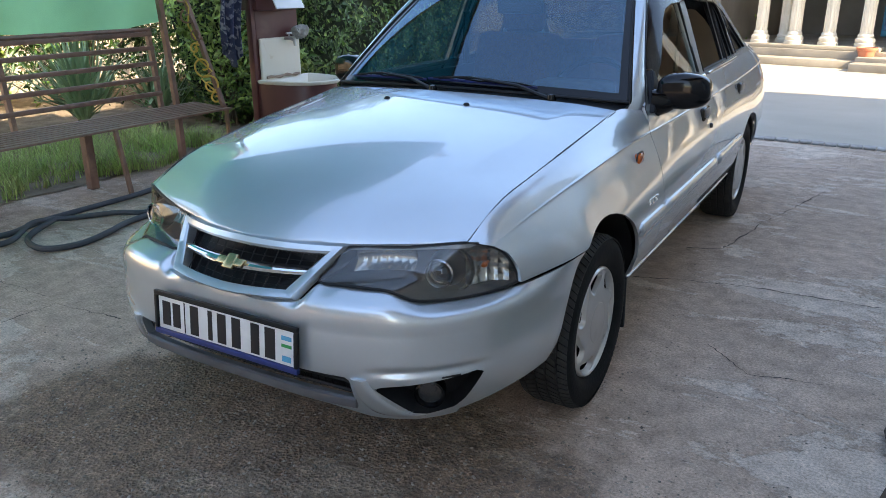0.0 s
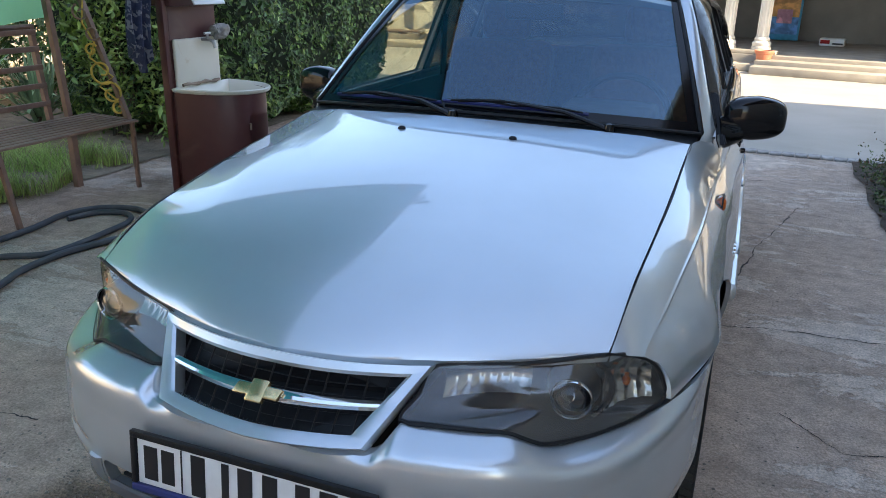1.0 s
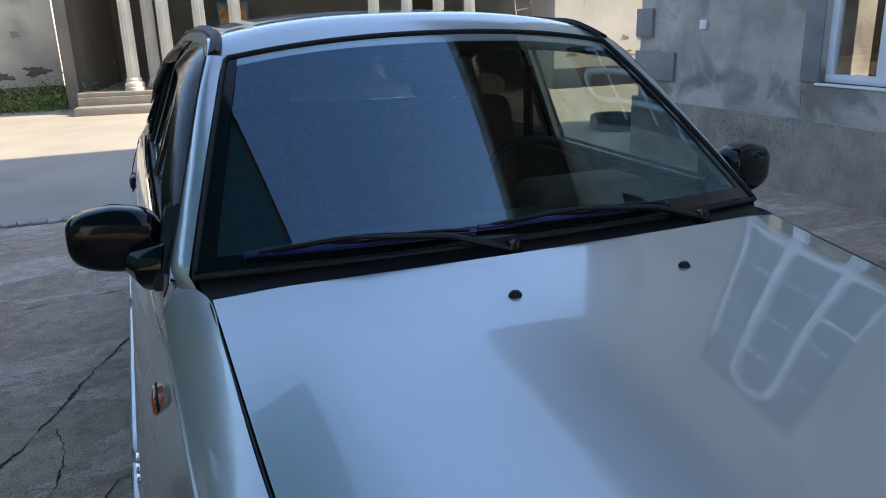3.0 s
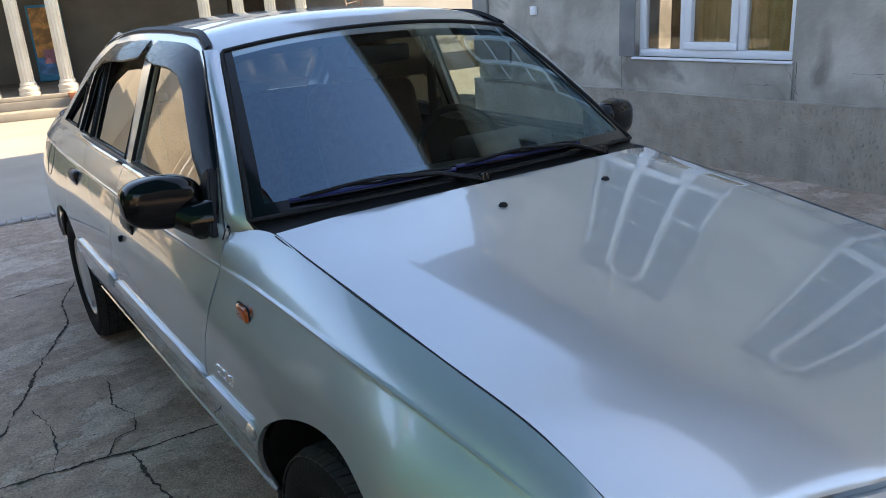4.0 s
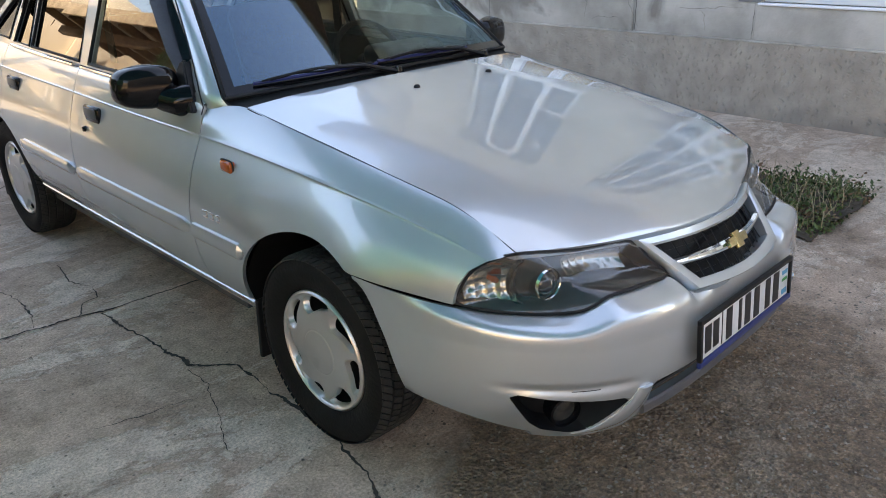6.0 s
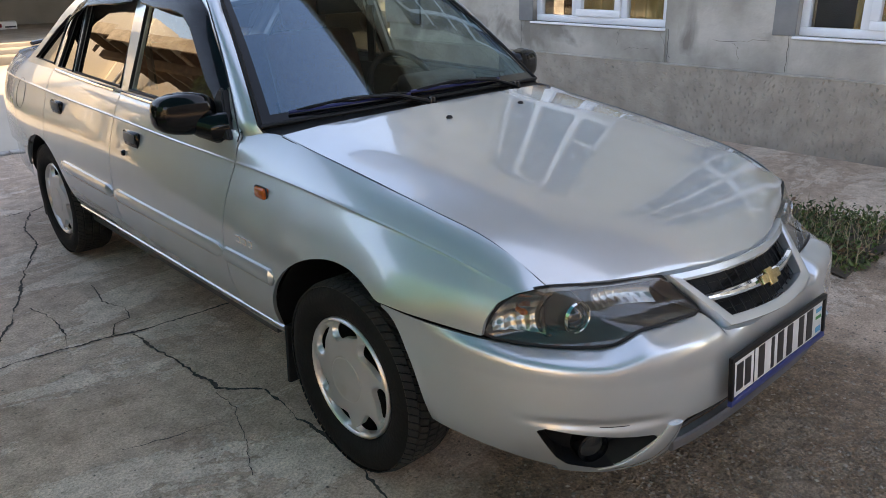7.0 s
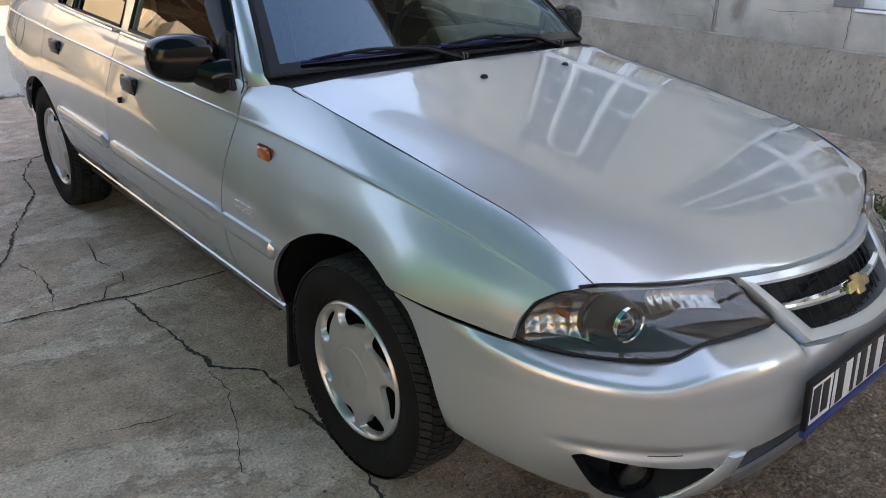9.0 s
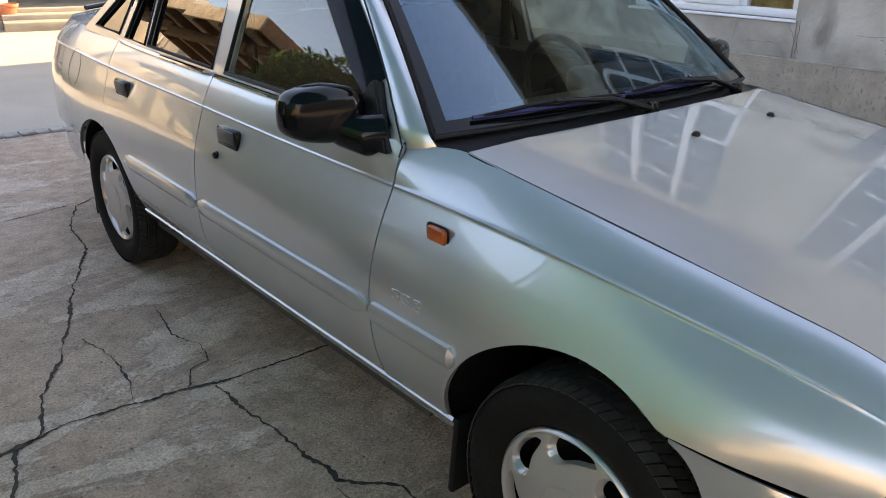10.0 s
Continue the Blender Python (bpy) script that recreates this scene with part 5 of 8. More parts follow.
    for p, q in zip(rows, rows[1:]):
        for k in range(4):
            bm.faces.new((p[k], p[k + 1], q[k + 1], q[k]))
    part("sill", bm, "paint", car)
    # side indicator
    c = side_at(0.42, 0.756, sgn)
    ib = box((c.x - 0.012, c.y - 0.032, c.z - 0.019), (c.x + 0.012, c.y + 0.032, c.z + 0.019), 0.010, seg=3)
    light = part("side_indicator", ib, "amber", car, "amber indicator lens")
    part("bezel", tube([(c.x + sgn * 0.002, c.y + 0.034 * math.copysign(abs(math.cos(w)) ** 0.4, math.cos(w)), c.z + 0.021 * math.copysign(abs(math.sin(w)) ** 0.4, math.sin(w))) for w in span(0, 2 * math.pi * 39 / 40, 40)], 0.0028, 6, closed=True), "black_matt", light)
    # trim badge: unreadable raised bars
    bm = None
    for k, wd in enumerate((0.028, 0.024, 0.022)):
        p = side_at(0.50 - 0.037 * k, 0.60, sgn)
        bm = box((p.x - 0.002, p.y - wd / 2, 0.588), (p.x + 0.003, p.y + wd / 2, 0.594), 0.001, bm)
        bm = box((p.x - 0.002, p.y - wd / 2, 0.606), (p.x + 0.003, p.y + wd / 2, 0.612), 0.001, bm)
        bm = box((p.x - 0.002, p.y - wd / 2, 0.5945), (p.x + 0.003, p.y - wd / 2 + 0.006, 0.6055), 0.001, bm)
    part("badge", bm, "chrome", car, "small raised trim badge")
    # wheel-arch liners and mud flaps
    for yc, w in ((0.0, ARCH_R), (WHEELBASE, 0.345)):
        bm = bmesh.new()
        rows = []
        for k in span(-0.2, math.pi + 0.02, 40):
            y, z = yc + (w + 0.006) * math.cos(k), AXLE_Z + (w + 0.006) * math.sin(k)
            rows.append([bm.verts.new((sgn * x, y, z)) for x in (min(0.77, abs(side_at(max(-0.55, y), max(z, 0.30), sgn).x) - 0.014), 0.62, 0.50)])
        for p, q in zip(rows, rows[1:]):
            for k in range(2):
                bm.faces.new((p[k], p[k + 1], q[k + 1], q[k]))
        inner = bm.faces.new([r[2] for r in rows])
        part("arch_liner", bm, "black_matt", car)
        flap = box((sgn * 0.66, yc + w - 0.010, 0.125), (sgn * 0.762, yc + w + 0.010, 0.34), 0.008)
        for v in flap.verts:
            v.co.y += -0.035 + 0.02 * (0.34 - v.co.z) / 0.25
        part("mud_flap", flap, "black_matt", car, "black rubber mud flap")

# fuel flap: a round lid with its shut line
fy, fz = 2.83, 0.80
ring = [side_at(fy + 0.075 * math.cos(w), fz + 0.075 * math.sin(w), -1) + Vector((-0.0008, 0, 0)) for w in span(0, 2 * math.pi * 47 / 48, 48)]
part("fuel_flap", tube(ring, 0.0009, 5, closed=True), "black_matt", car, "round fuel flap shut line")

# ---- bonnet ----
EDGE = [(0.0, 0.590, -0.586, 0.708), (0.08, 0.598, -0.50, 0.750), (0.16, 0.604, -0.42, 0.779), (0.33, 0.614, -0.24, 0.812), (0.56, 0.624, 0.0, 0.849), (0.85, 0.631, 0.30, 0.889), (1.0, 0.635, 0.452, 0.911)]
MID = [(0.0, -0.772, 0.690), (0.05, -0.735, 0.722), (0.15, -0.64, 0.769), (0.35, -0.41, 0.833), (0.6, -0.10, 0.893), (0.84, 0.182, 0.934), (1.0, 0.335, 0.953)]
LIP = [(0.0, -0.772, 0.690), (0.30, -0.745, 0.690), (0.50, -0.703, 0.689), (0.75, -0.65, 0.697), (1.0, -0.584, 0.707)]


def bonnet(u, v):
    a = abs(u)
    ex, ey, ez = spline(EDGE, v)
    my, mz = spline(MID, v)
    r = 0.51 + 0.29 * (1 - (1 - v) ** 3)  # the ridge runs from the lamp towards the screen
    drop = 0.11 + 0.42 * v * v * (3 - 2 * v)  # and softens towards it
    f = drop * (a / r) ** 2 if a < r else drop + (1 - drop) * ((a - r) / (1 - r)) ** 1.06
    y = my + (ey - my) * a**2.0
    z = mz + (ez - mz) * f
    if v < 0.2:  # the leading edge follows grille and lamps
        ly, lz = curve(LIP, a)
        w = (1 - v / 0.2) ** 2
        y, z = y * (1 - w) + ly * w, z * (1 - w) + lz * w
    return Vector((u * ex, y, z))


us = [math.copysign(abs(k) ** 0.9, k) for k in span(-1, 1, 71)]
hood = part("bonnet", thicken(sheet(bonnet, us, span(0, 1, 60)), 0.016, Vector((0, 0.2, -1))), "paint", car, sharp=0.9)
# black strip added in the gap, so the shut line reads dark
for sgn in (1, -1):
    part("bonnet_seal", tube([(sgn * (x + 0.0045), y, z - 0.0035) for v, x, y, z in [(v, *spline(EDGE, v)) for v in span(0.05, 0.995, 44)]], 0.0028, 6), "black_matt", hood)
for x in (0.172, -0.172):
    p = bonnet(x / 0.633, 0.84)
    nz = lathe([(0.0, 0.009), (0.006, 0.008), (0.010, 0.004), (0.012, -0.004)], 16)
    nz.transform(Matrix.Translation(p) @ Matrix.Diagonal((1.1, 0.9, 1, 1)))
    part("washer_nozzle", nz, "black_matt", hood, "black washer nozzle")

# ---- roof, pillars and glass ----
def glasshouse_x(z):
    return 0.702 - 0.372 * (z - 0.915) - 0.02 * max(0, (z - 1.2) / 0.15) ** 2


ROOFLINE = [(0.602, 0.906), (0.672, 0.985), (0.782, 1.098), (0.926, 1.226), (1.005, 1.286), (1.10, 1.325), (1.30, 1.343), (1.60, 1.350), (1.95, 1.340), (2.20, 1.305), (2.40, 1.222), (2.60, 1.105), (2.86, 0.955)]
WIN_F = [(0.655, 0.935), (1.505, 0.945), (1.505, 1.302), (1.20, 1.296), (1.08, 1.282), (0.99, 1.238), (0.80, 1.082)]
WIN_R = [(1.595, 0.947), (2.135, 0.958), (2.115, 1.262), (2.05, 1.285), (1.90, 1.296), (1.595, 1.303)]
WIN_S = [(2.165, 0.958), (2.365, 0.963), (2.265, 1.188), (2.20, 1.235), (2.15, 1.252)]
WIN_Q = [(2.435, 0.972), (2.715, 0.980), (2.50, 1.112), (2.335, 1.196)]


def greenhouse(sgn, off=0.0):
    def f(u, v):
        y, z = u, v
        return Vector((sgn * (glasshouse_x(z) + off), y, z))
    return f


for sgn in (1, -1):
    ys = span(0.602, 2.86, 150)
    bm = bmesh.new()
    nv = 34
    cols = []
    for y in ys:
        zt = float(curve(ROOFLINE, y)[0])
        zb = min(zt - 0.0005, float(curve(SIDE, y)[1]) - 0.004)
        cols.append([(y, zb + (zt - zb) * k / (nv - 1)) for k in range(nv)])
    wins = [WIN_F, WIN_R, WIN_S, WIN_Q]
    dead, vert = set(), {}
    for i in range(len(ys) - 1):
        for j in range(nv - 1):
            c = (sum(cols[a][b][0] for a in (i, i + 1) for b in (j, j + 1)) / 4, sum(cols[a][b][1] for a in (i, i + 1) for b in (j, j + 1)) / 4)
            if any(inside(c, w) for w in wins):
                dead.add((i, j))
    for i in range(len(ys)):
        for j in range(nv):
            cells = [(a, b) for a in (i - 1, i) for b in (j - 1, j) if 0 <= a < len(ys) - 1 and 0 <= b < nv - 1]
            d = [k in dead for k in cells]
            if all(d):
                continue
            p = cols[i][j]
            if any(d):
                q = min((nearest(p, w) for w in wins), key=lambda q: (q[0] - p[0]) ** 2 + (q[1] - p[1]) ** 2)
                if math.hypot(q[0] - p[0], q[1] - p[1]) < 0.03:
                    p = q
            vert[i, j] = bm.verts.new(greenhouse(sgn)(*p))
    for i in range(len(ys) - 1):
        for j in range(nv - 1):
            if (i, j) not in dead:
                bm.faces.new([vert[k] for k in ((i, j), (i + 1, j), (i + 1, j + 1), (i, j + 1))])
    bmesh.ops.remove_doubles(bm, verts=bm.verts, dist=0.0008)
    part("window_surround", thicken(bm, 0.03, Vector((-sgn, 0, 0))), "paint", car)
    for poly, nm in ((WIN_F, "front_side_glass"), (WIN_R, "rear_side_glass"), (WIN_S, "rear_fixed_glass"), (WIN_Q, "quarter_glass")):
        bm = bmesh.new()
        bm.faces.new([bm.verts.new(greenhouse(sgn, -0.012)(*p)) for p in poly])
        g = part(nm, bm, M_FRONT[sgn] if poly is WIN_F else M_SIDE, car, "greenish clear glass" if poly is WIN_F else "dark tinted glass")
        g.visible_shadow = False
        seal = tube([greenhouse(sgn, -0.002)(*p) for p in poly], 0.0075, 6, closed=True)
        part("window_seal", seal, "black_matt", g)
    part("door_pillar_trim", box((sgn * 0.565, 1.525, 0.93), (sgn * 0.575, 1.578, 1.2)), "black_matt", car)
    # smoked wind deflectors over the door windows
    for pts in ([(0.735, 1.018), (0.80, 1.082), (0.90, 1.163), (0.99, 1.238), (1.08, 1.282), (1.20, 1.298), (1.35, 1.302), (1.51, 1.304)],
                [(1.59, 1.305), (1.75, 1.302), (1.90, 1.298), (2.05, 1.287), (2.12, 1.264), (2.20, 1.236), (2.27, 1.19), (2.33, 1.10)]):
        bm = bmesh.new()
        rows = []
        n = len(pts)
        for k, (y, z) in enumerate(pts):
            a, b = pts[max(0, k - 1)], pts[min(n - 1, k + 1)]
            d = Vector((b[0] - a[0], b[1] - a[1])).normalized()
            nrm = Vector((d.y, -d.x))
            w = 0.044 if 0 < k < n - 1 else 0.034
            end = 1.0 if 0 < k < n - 1 else 0.7
            row = []
            for off, out in ((-0.024, 0.003), (-0.012, 0.016), (0.012, 0.030), (w - 0.006, 0.038), (w, 0.035)):
                q = (y + nrm.x * off, z + nrm.y * off)
                row.append(bm.verts.new(Vector((sgn * (glasshouse_x(q[1]) + out * end), q[0], q[1]))))
            rows.append(row)
        for p, q in zip(rows, rows[1:]):
            for k in range(4):
                bm.faces.new((p[k], p[k + 1], q[k + 1], q[k]))
        bmesh.ops.solidify(bm, geom=bm.faces[:], thickness=0.003)
        part("wind_deflector", bm, "visor", car, "smoked plastic wind deflector")


def roof_top(u, v):
    front, rear = 0.975, 2.30
    y = front + (rear - front) * v + (0.018 if v < 0.5 else -0.02) * abs(u) ** 2 * abs(2 * v - 1)
    ze = float(curve(ROOFLINE, max(0.99, min(2.25, y)))[0])
    crown = 0.05 * (1 - abs(u) ** 2.6)
    xe = glasshouse_x(ze) + 0.002
    return Vector((u * xe, y, ze + crown - (0.012 * (1 - v / 0.1) if v < 0.1 else 0)))


roof = part("roof", sheet(roof_top, span(-1, 1, 41), span(0, 1, 40)), "paint", car)
for sgn in (1, -1):
    bm = bmesh.new()
    rows = []
    for y in span(1.03, 2.22, 40):
        z = float(curve(ROOFLINE, y)[0])
        x = glasshouse_x(z)
        rows.append([bm.verts.new((sgn * (x + dx), y, z + dz)) for dx, dz in ((-0.004, 0.000), (-0.006, 0.011), (-0.026, 0.020), (-0.032, 0.010))])
    for p, q in zip(rows, rows[1:]):
        for k in range(3):
            bm.faces.new((p[k], p[k + 1], q[k + 1], q[k]))
    part("roof_moulding", bm, "black_matt", car, "black roof drip moulding")


def screen(u, v, off=0.0):
    """The windscreen: v 0 at the foot, 1 at the roof."""
    w = 0.668 + (0.512 - 0.668) * v
    yc, zc = 0.395 + (0.968 - 0.395) * v, 0.945 + (1.342 - 0.945) * v
    ye, ze = 0.535 + (1.005 - 0.535) * v, 0.916 + (1.300 - 0.916) * v
    a = abs(u) ** 2.2
    bulge = 0.012 * 4 * v * (1 - v)
    return Vector((u * w, yc + (ye - yc) * a - bulge * 0.55 - off * 0.55, zc + (ze - zc) * a + bulge * 0.83 + off * 0.83))


g = part("windscreen", sheet(lambda u, v: screen(u * 0.985, 0.03 + 0.95 * v), span(-1, 1, 31), span(0, 1, 20)), M_SCREEN, car, "clear curved windscreen")
g.visible_shadow = False
part("screen_seal", tube([screen(u, 0.02, 0.003) for u in span(-0.99, 0.99, 30)] + [screen(0.99, v, 0.003) for v in span(0.04, 0.98, 14)]
                         + [screen(u, 0.985, 0.003) for u in span(0.98, -0.98, 30)] + [screen(-0.99, v, 0.003) for v in span(0.97, 0.04, 14)], 0.0065, 8, closed=True), "black_matt", g)
for sgn in (1, -1):
    part("screen_band", sheet(lambda u, v: screen(sgn * (0.938 + 0.045 * u), 0.035 + 0.94 * v, 0.003), span(0, 1, 4), span(0, 1, 20)), "black_gloss", g)
# black band baked into the glass along its foot
part("screen_band", sheet(lambda u, v: screen(u * 0.985, 0.035 + 0.05 * v, 0.003), span(-1, 1, 31), span(0, 1, 4)), "black_gloss", g)


def pillar(sgn):
    """The rounded strip between windscreen and door frame; its foot runs into the wing."""
    bm = bmesh.new()
    rows, seam = [], []
    for v in span(0.03, 1.0, 26):
        p = screen(sgn, v) + Vector((sgn * 0.003, 0.0, 0.003))
        yb = min((abs(float(curve(ROOFLINE, yy)[0]) - p.z), yy) for yy in span(0.602, 1.10, 160))[1]
        q = Vector((sgn * glasshouse_x(p.z), yb, p.z))
        m = (p + q) / 2 + Vector((sgn * 0.012, -0.010, 0.006))  # bowed outwards
        if not rows:
            f, e = Vector((sgn * 0.650, 0.526, 0.893)), Vector((sgn * 0.690, 0.600, 0.880))
            rows.append([bm.verts.new((1 - t) ** 2 * f + 2 * t * (1 - t) * ((f + e) / 2 + Vector((sgn * 0.006, -0.006, 0.0))) + t * t * e) for t in span(0, 1, 7)])
        rows.append([bm.verts.new((1 - t) ** 2 * p + 2 * t * (1 - t) * m + t * t * q) for t in span(0, 1, 7)])
        seam.append(q + Vector((sgn * 0.0012, -0.002, 0.001)))
    for a, b in zip(rows, rows[1:]):
        for k in range(6):
            bm.faces.new((a[k], a[k + 1], b[k + 1], b[k]))
    return bm, seam


for sgn in (1, -1):
    strip, seam = pillar(sgn)
    part("screen_pillar", strip, "paint", car, sharp=3.0)
    part("shut_line", tube([Vector((sgn * 0.714, 0.600, 0.880)), Vector((sgn * 0.704, 0.600, 0.902))] + seam, 0.0020, 5), "black_matt", car)

# cowl between bonnet and screen
def cowl(u, v):
    a = bonnet(u, 1.0) + Vector((0, 0.004, -0.012))
    b = screen(u * 0.99, 0.03) + Vector((0, 0.012, -0.004))
    return a + (b - a) * v + Vector((0, 0, -0.006 * math.sin(v * math.pi)))


part("cowl_panel", sheet(cowl, span(-1, 1, 41), span(0, 1, 7)), "black_matt", car)
for sgn in (1, -1):
    part("wing_corner", box((min(sgn * 0.60, sgn * 0.655), 0.43, 0.845), (max(sgn * 0.60, sgn * 0.655), 0.56, 0.872), 0.01), "black_matt", car)


def wiper(pivot_u, tip_u, tip_v=0.012):
    w = part("wiper", tube([screen(pivot_u, -0.01, 0.01) + Vector((0, -0.012, 0)), screen(pivot_u * 0.75 + tip_u * 0.25, 0.035, 0.030), screen(pivot_u * 0.4 + tip_u * 0.6, 0.058, 0.038)],
                           [0.014, 0.011, 0.006], 8, flat=0.6), "black_matt", car, "black wiper arm")
    mid = lambda t: screen(pivot_u * (1 - t) + tip_u * t, 0.055 + tip_v * t, 0.0)
    out = Vector((0, -0.55, 0.83))
    part("wiper_blade", tube([mid(t) + out * (0.014) for t in span(0.12, 1.0, 20)], 0.0055, 6), "blade_blue", w, "blue-edged wiper blade")
    part("wiper_bridge", tube([mid(t) + out * (0.018 + 0.016 * math.sin(math.pi * (t - 0.3) / 0.6)) for t in span(0.3, 0.9, 12)], 0.005, 6), "black_matt", w)
    part("wiper_rib", tube([mid(t) + out * (0.018 + 0.010 * abs(math.sin(math.pi * (t - 0.15) / 0.4))) for t in span(0.15, 0.95, 24)], 0.0035, 6), "black_matt", w)
    part("pivot_cap", lathe([(0.0, 0.022), (0.014, 0.018), (0.018, 0.0), (0.018, -0.01)], 14), "black_gloss", w).matrix_local = Matrix.Translation(screen(pivot_u, -0.01, 0.008) + Vector((0, -0.012, 0)))
    return w


wiper(0.60, -0.20)
wiper(-0.12, -0.86)

# ---- rear window, boot, tail ----
def rear_glass(u, v):
    y0, z0, w0 = 2.31, 1.335, 0.50
    y1, z1, w1 = 2.84, 0.985, 0.60
    return Vector((u * (w0 + (w1 - w0) * v), y0 + (y1 - y0) * v + 0.05 * (1 - abs(u) ** 2) * v - 0.03 * abs(u) ** 2 * (1 - v), z0 + (z1 - z0) * v + 0.03 * (1 - abs(u) ** 2) * (1 - v)))


part("rear_screen", sheet(rear_glass, span(-1, 1, 15), span(0, 1, 12)), M_SIDE, car, "dark rear window")
for sgn in (1, -1):
    bm = bmesh.new()
    rows = []
    for v in span(-0.03, 1.03, 20):
        p = rear_glass(sgn, v)
        z = p.z
        yb = min((abs(float(curve(ROOFLINE, yy)[0]) - z), yy) for yy in span(2.0, 2.86, 160))[1]
        rows.append([bm.verts.new(p), bm.verts.new((p + Vector((sgn * glasshouse_x(z), yb, z))) / 2 + Vector((0, 0.012, 0.008))), bm.verts.new((sgn * glasshouse_x(z), yb, z))])
    for a, b in zip(rows, rows[1:]):
        for k in range(2):
            bm.faces.new((a[k], a[k + 1], b[k + 1], b[k]))
    part("rear_pillar", bm, "paint", car)


def boot(u, v):
    y = 2.80 + 0.68 * v
    ex, ez = curve(SIDE, y)[0:2]
    return Vector((u * (ex - 0.004), y + 0.05 * (1 - u * u) * (1 if v > 0.5 else 0.6), ez + 0.035 * (1 - abs(u) ** 2.5) + (0.018 * ((v - 0.8) / 0.2) if v > 0.8 else 0)))


boot_lid = part("boot_lid", thicken(sheet(boot, span(-1, 1, 25), span(0, 1, 24)), 0.02, Vector((0, 0, -1))), "paint", car)
part("boot_lip", tube([boot(u, 1.0) + Vector((0, -0.02, 0.018)) for u in span(-0.92, 0.92, 24)], 0.02, 8, flat=0.6), "black_gloss", boot_lid, "low black boot spoiler")


def tail(u, v):
    z = 0.95 - 0.47 * v
    s = side_at(3.50, z, 1)
    return Vector((u * s.x, 3.50 + 0.05 * (1 - u * u) + 0.02 * math.sin(v * math.pi), z))


part("tail_panel", sheet(tail, span(-1, 1, 25), span(0, 1, 12)), "paint", car)
for sgn in (1, -1):
    bm = sheet(lambda u, v: tail(u, v) + Vector((0, 0.012, 0)), span(sgn * 0.55, sgn * 0.97, 8), span(0.28, 0.62, 6))
    bmesh.ops.solidify(bm, geom=bm.faces[:], thickness=0.02)
    part("tail_lamp", bm, "tail_red", car, "red tail lamp")


def bumper_path(rows):
    """Even steps along a plan curve."""
    pts = [Vector((x, y)) for x, y in rows]
    d = [0.0]
    for a, b in zip(pts, pts[1:]):
        d.append(d[-1] + (b - a).length)
    return [(s / d[-1], p.x, p.y) for s, p in zip(d, pts)], d[-1]


REAR_PLAN, _ = bumper_path([(0.0, 3.60), (0.3, 3.59), (0.48, 3.56), (0.59, 3.50), (0.66, 3.42), (0.715, 3.30), (0.757, 3.08), (0.775, 2.85)])


def rear_bumper(u, v):
    x, y = curve(REAR_PLAN, abs(u))
    z = 0.33 + 0.21 * v
    inset = 0.035 * (1 - v / 0.25) ** 2 if v < 0.25 else (0.03 * ((v - 0.8) / 0.2) ** 2 if v > 0.8 else 0)
    return Vector((math.copysign(x, u) * (1 - inset * 0.8), y - inset, z))


part("rear_bumper", thicken(sheet(rear_bumper, span(-1, 1, 81), span(0, 1, 16)), 0.03, Vector((0, -0.3, 0))), "paint", car)

# ---- front bumper ----
FRONT_PLAN, PLAN_LEN = bumper_path([(0.0, -0.876), (0.12, -0.8755), (0.25, -0.871), (0.36, -0.857), (0.46, -0.828), (0.55, -0.778), (0.62, -0.712), (0.68, -0.625), (0.725, -0.525), (0.757, -0.42), (0.775, -0.32), (0.783, -0.225)])
# by path length: height of the top edge, how far it steps back, height of the lower edge
FRONT_TOP = [(0.0, 0.556, 0.010, 0.268), (0.17, 0.560, 0.014, 0.268), (0.205, 0.566, 0.030, 0.268), (0.235, 0.602, 0.075, 0.268), (0.30, 0.602, 0.084, 0.262), (0.39, 0.602, 0.088, 0.248), (0.425, 0.598, 0.088, 0.246), (0.46, 0.584, 0.087, 0.244), (0.495, 0.572, 0.084, 0.243),
             (0.58, 0.565, 0.074, 0.245), (0.68, 0.567, 0.054, 0.250), (0.78, 0.577, 0.032, 0.256), (0.86, 0.588, 0.014, 0.262), (1.0, 0.5995, 0.0, 0.270)]
# from the crest up to the lamp: a tight roll, then a flat shelf (share of the step back, share of the height)
SHELF = [(0.0, 0.0, 0.0), (0.22, 0.012, 0.34), (0.42, 0.065, 0.60), (0.60, 0.20, 0.77), (0.80, 0.56, 0.90), (1.0, 1.0, 1.0)]
PLAN_BY_Y = sorted((y, s) for s, x, y in FRONT_PLAN[4:])


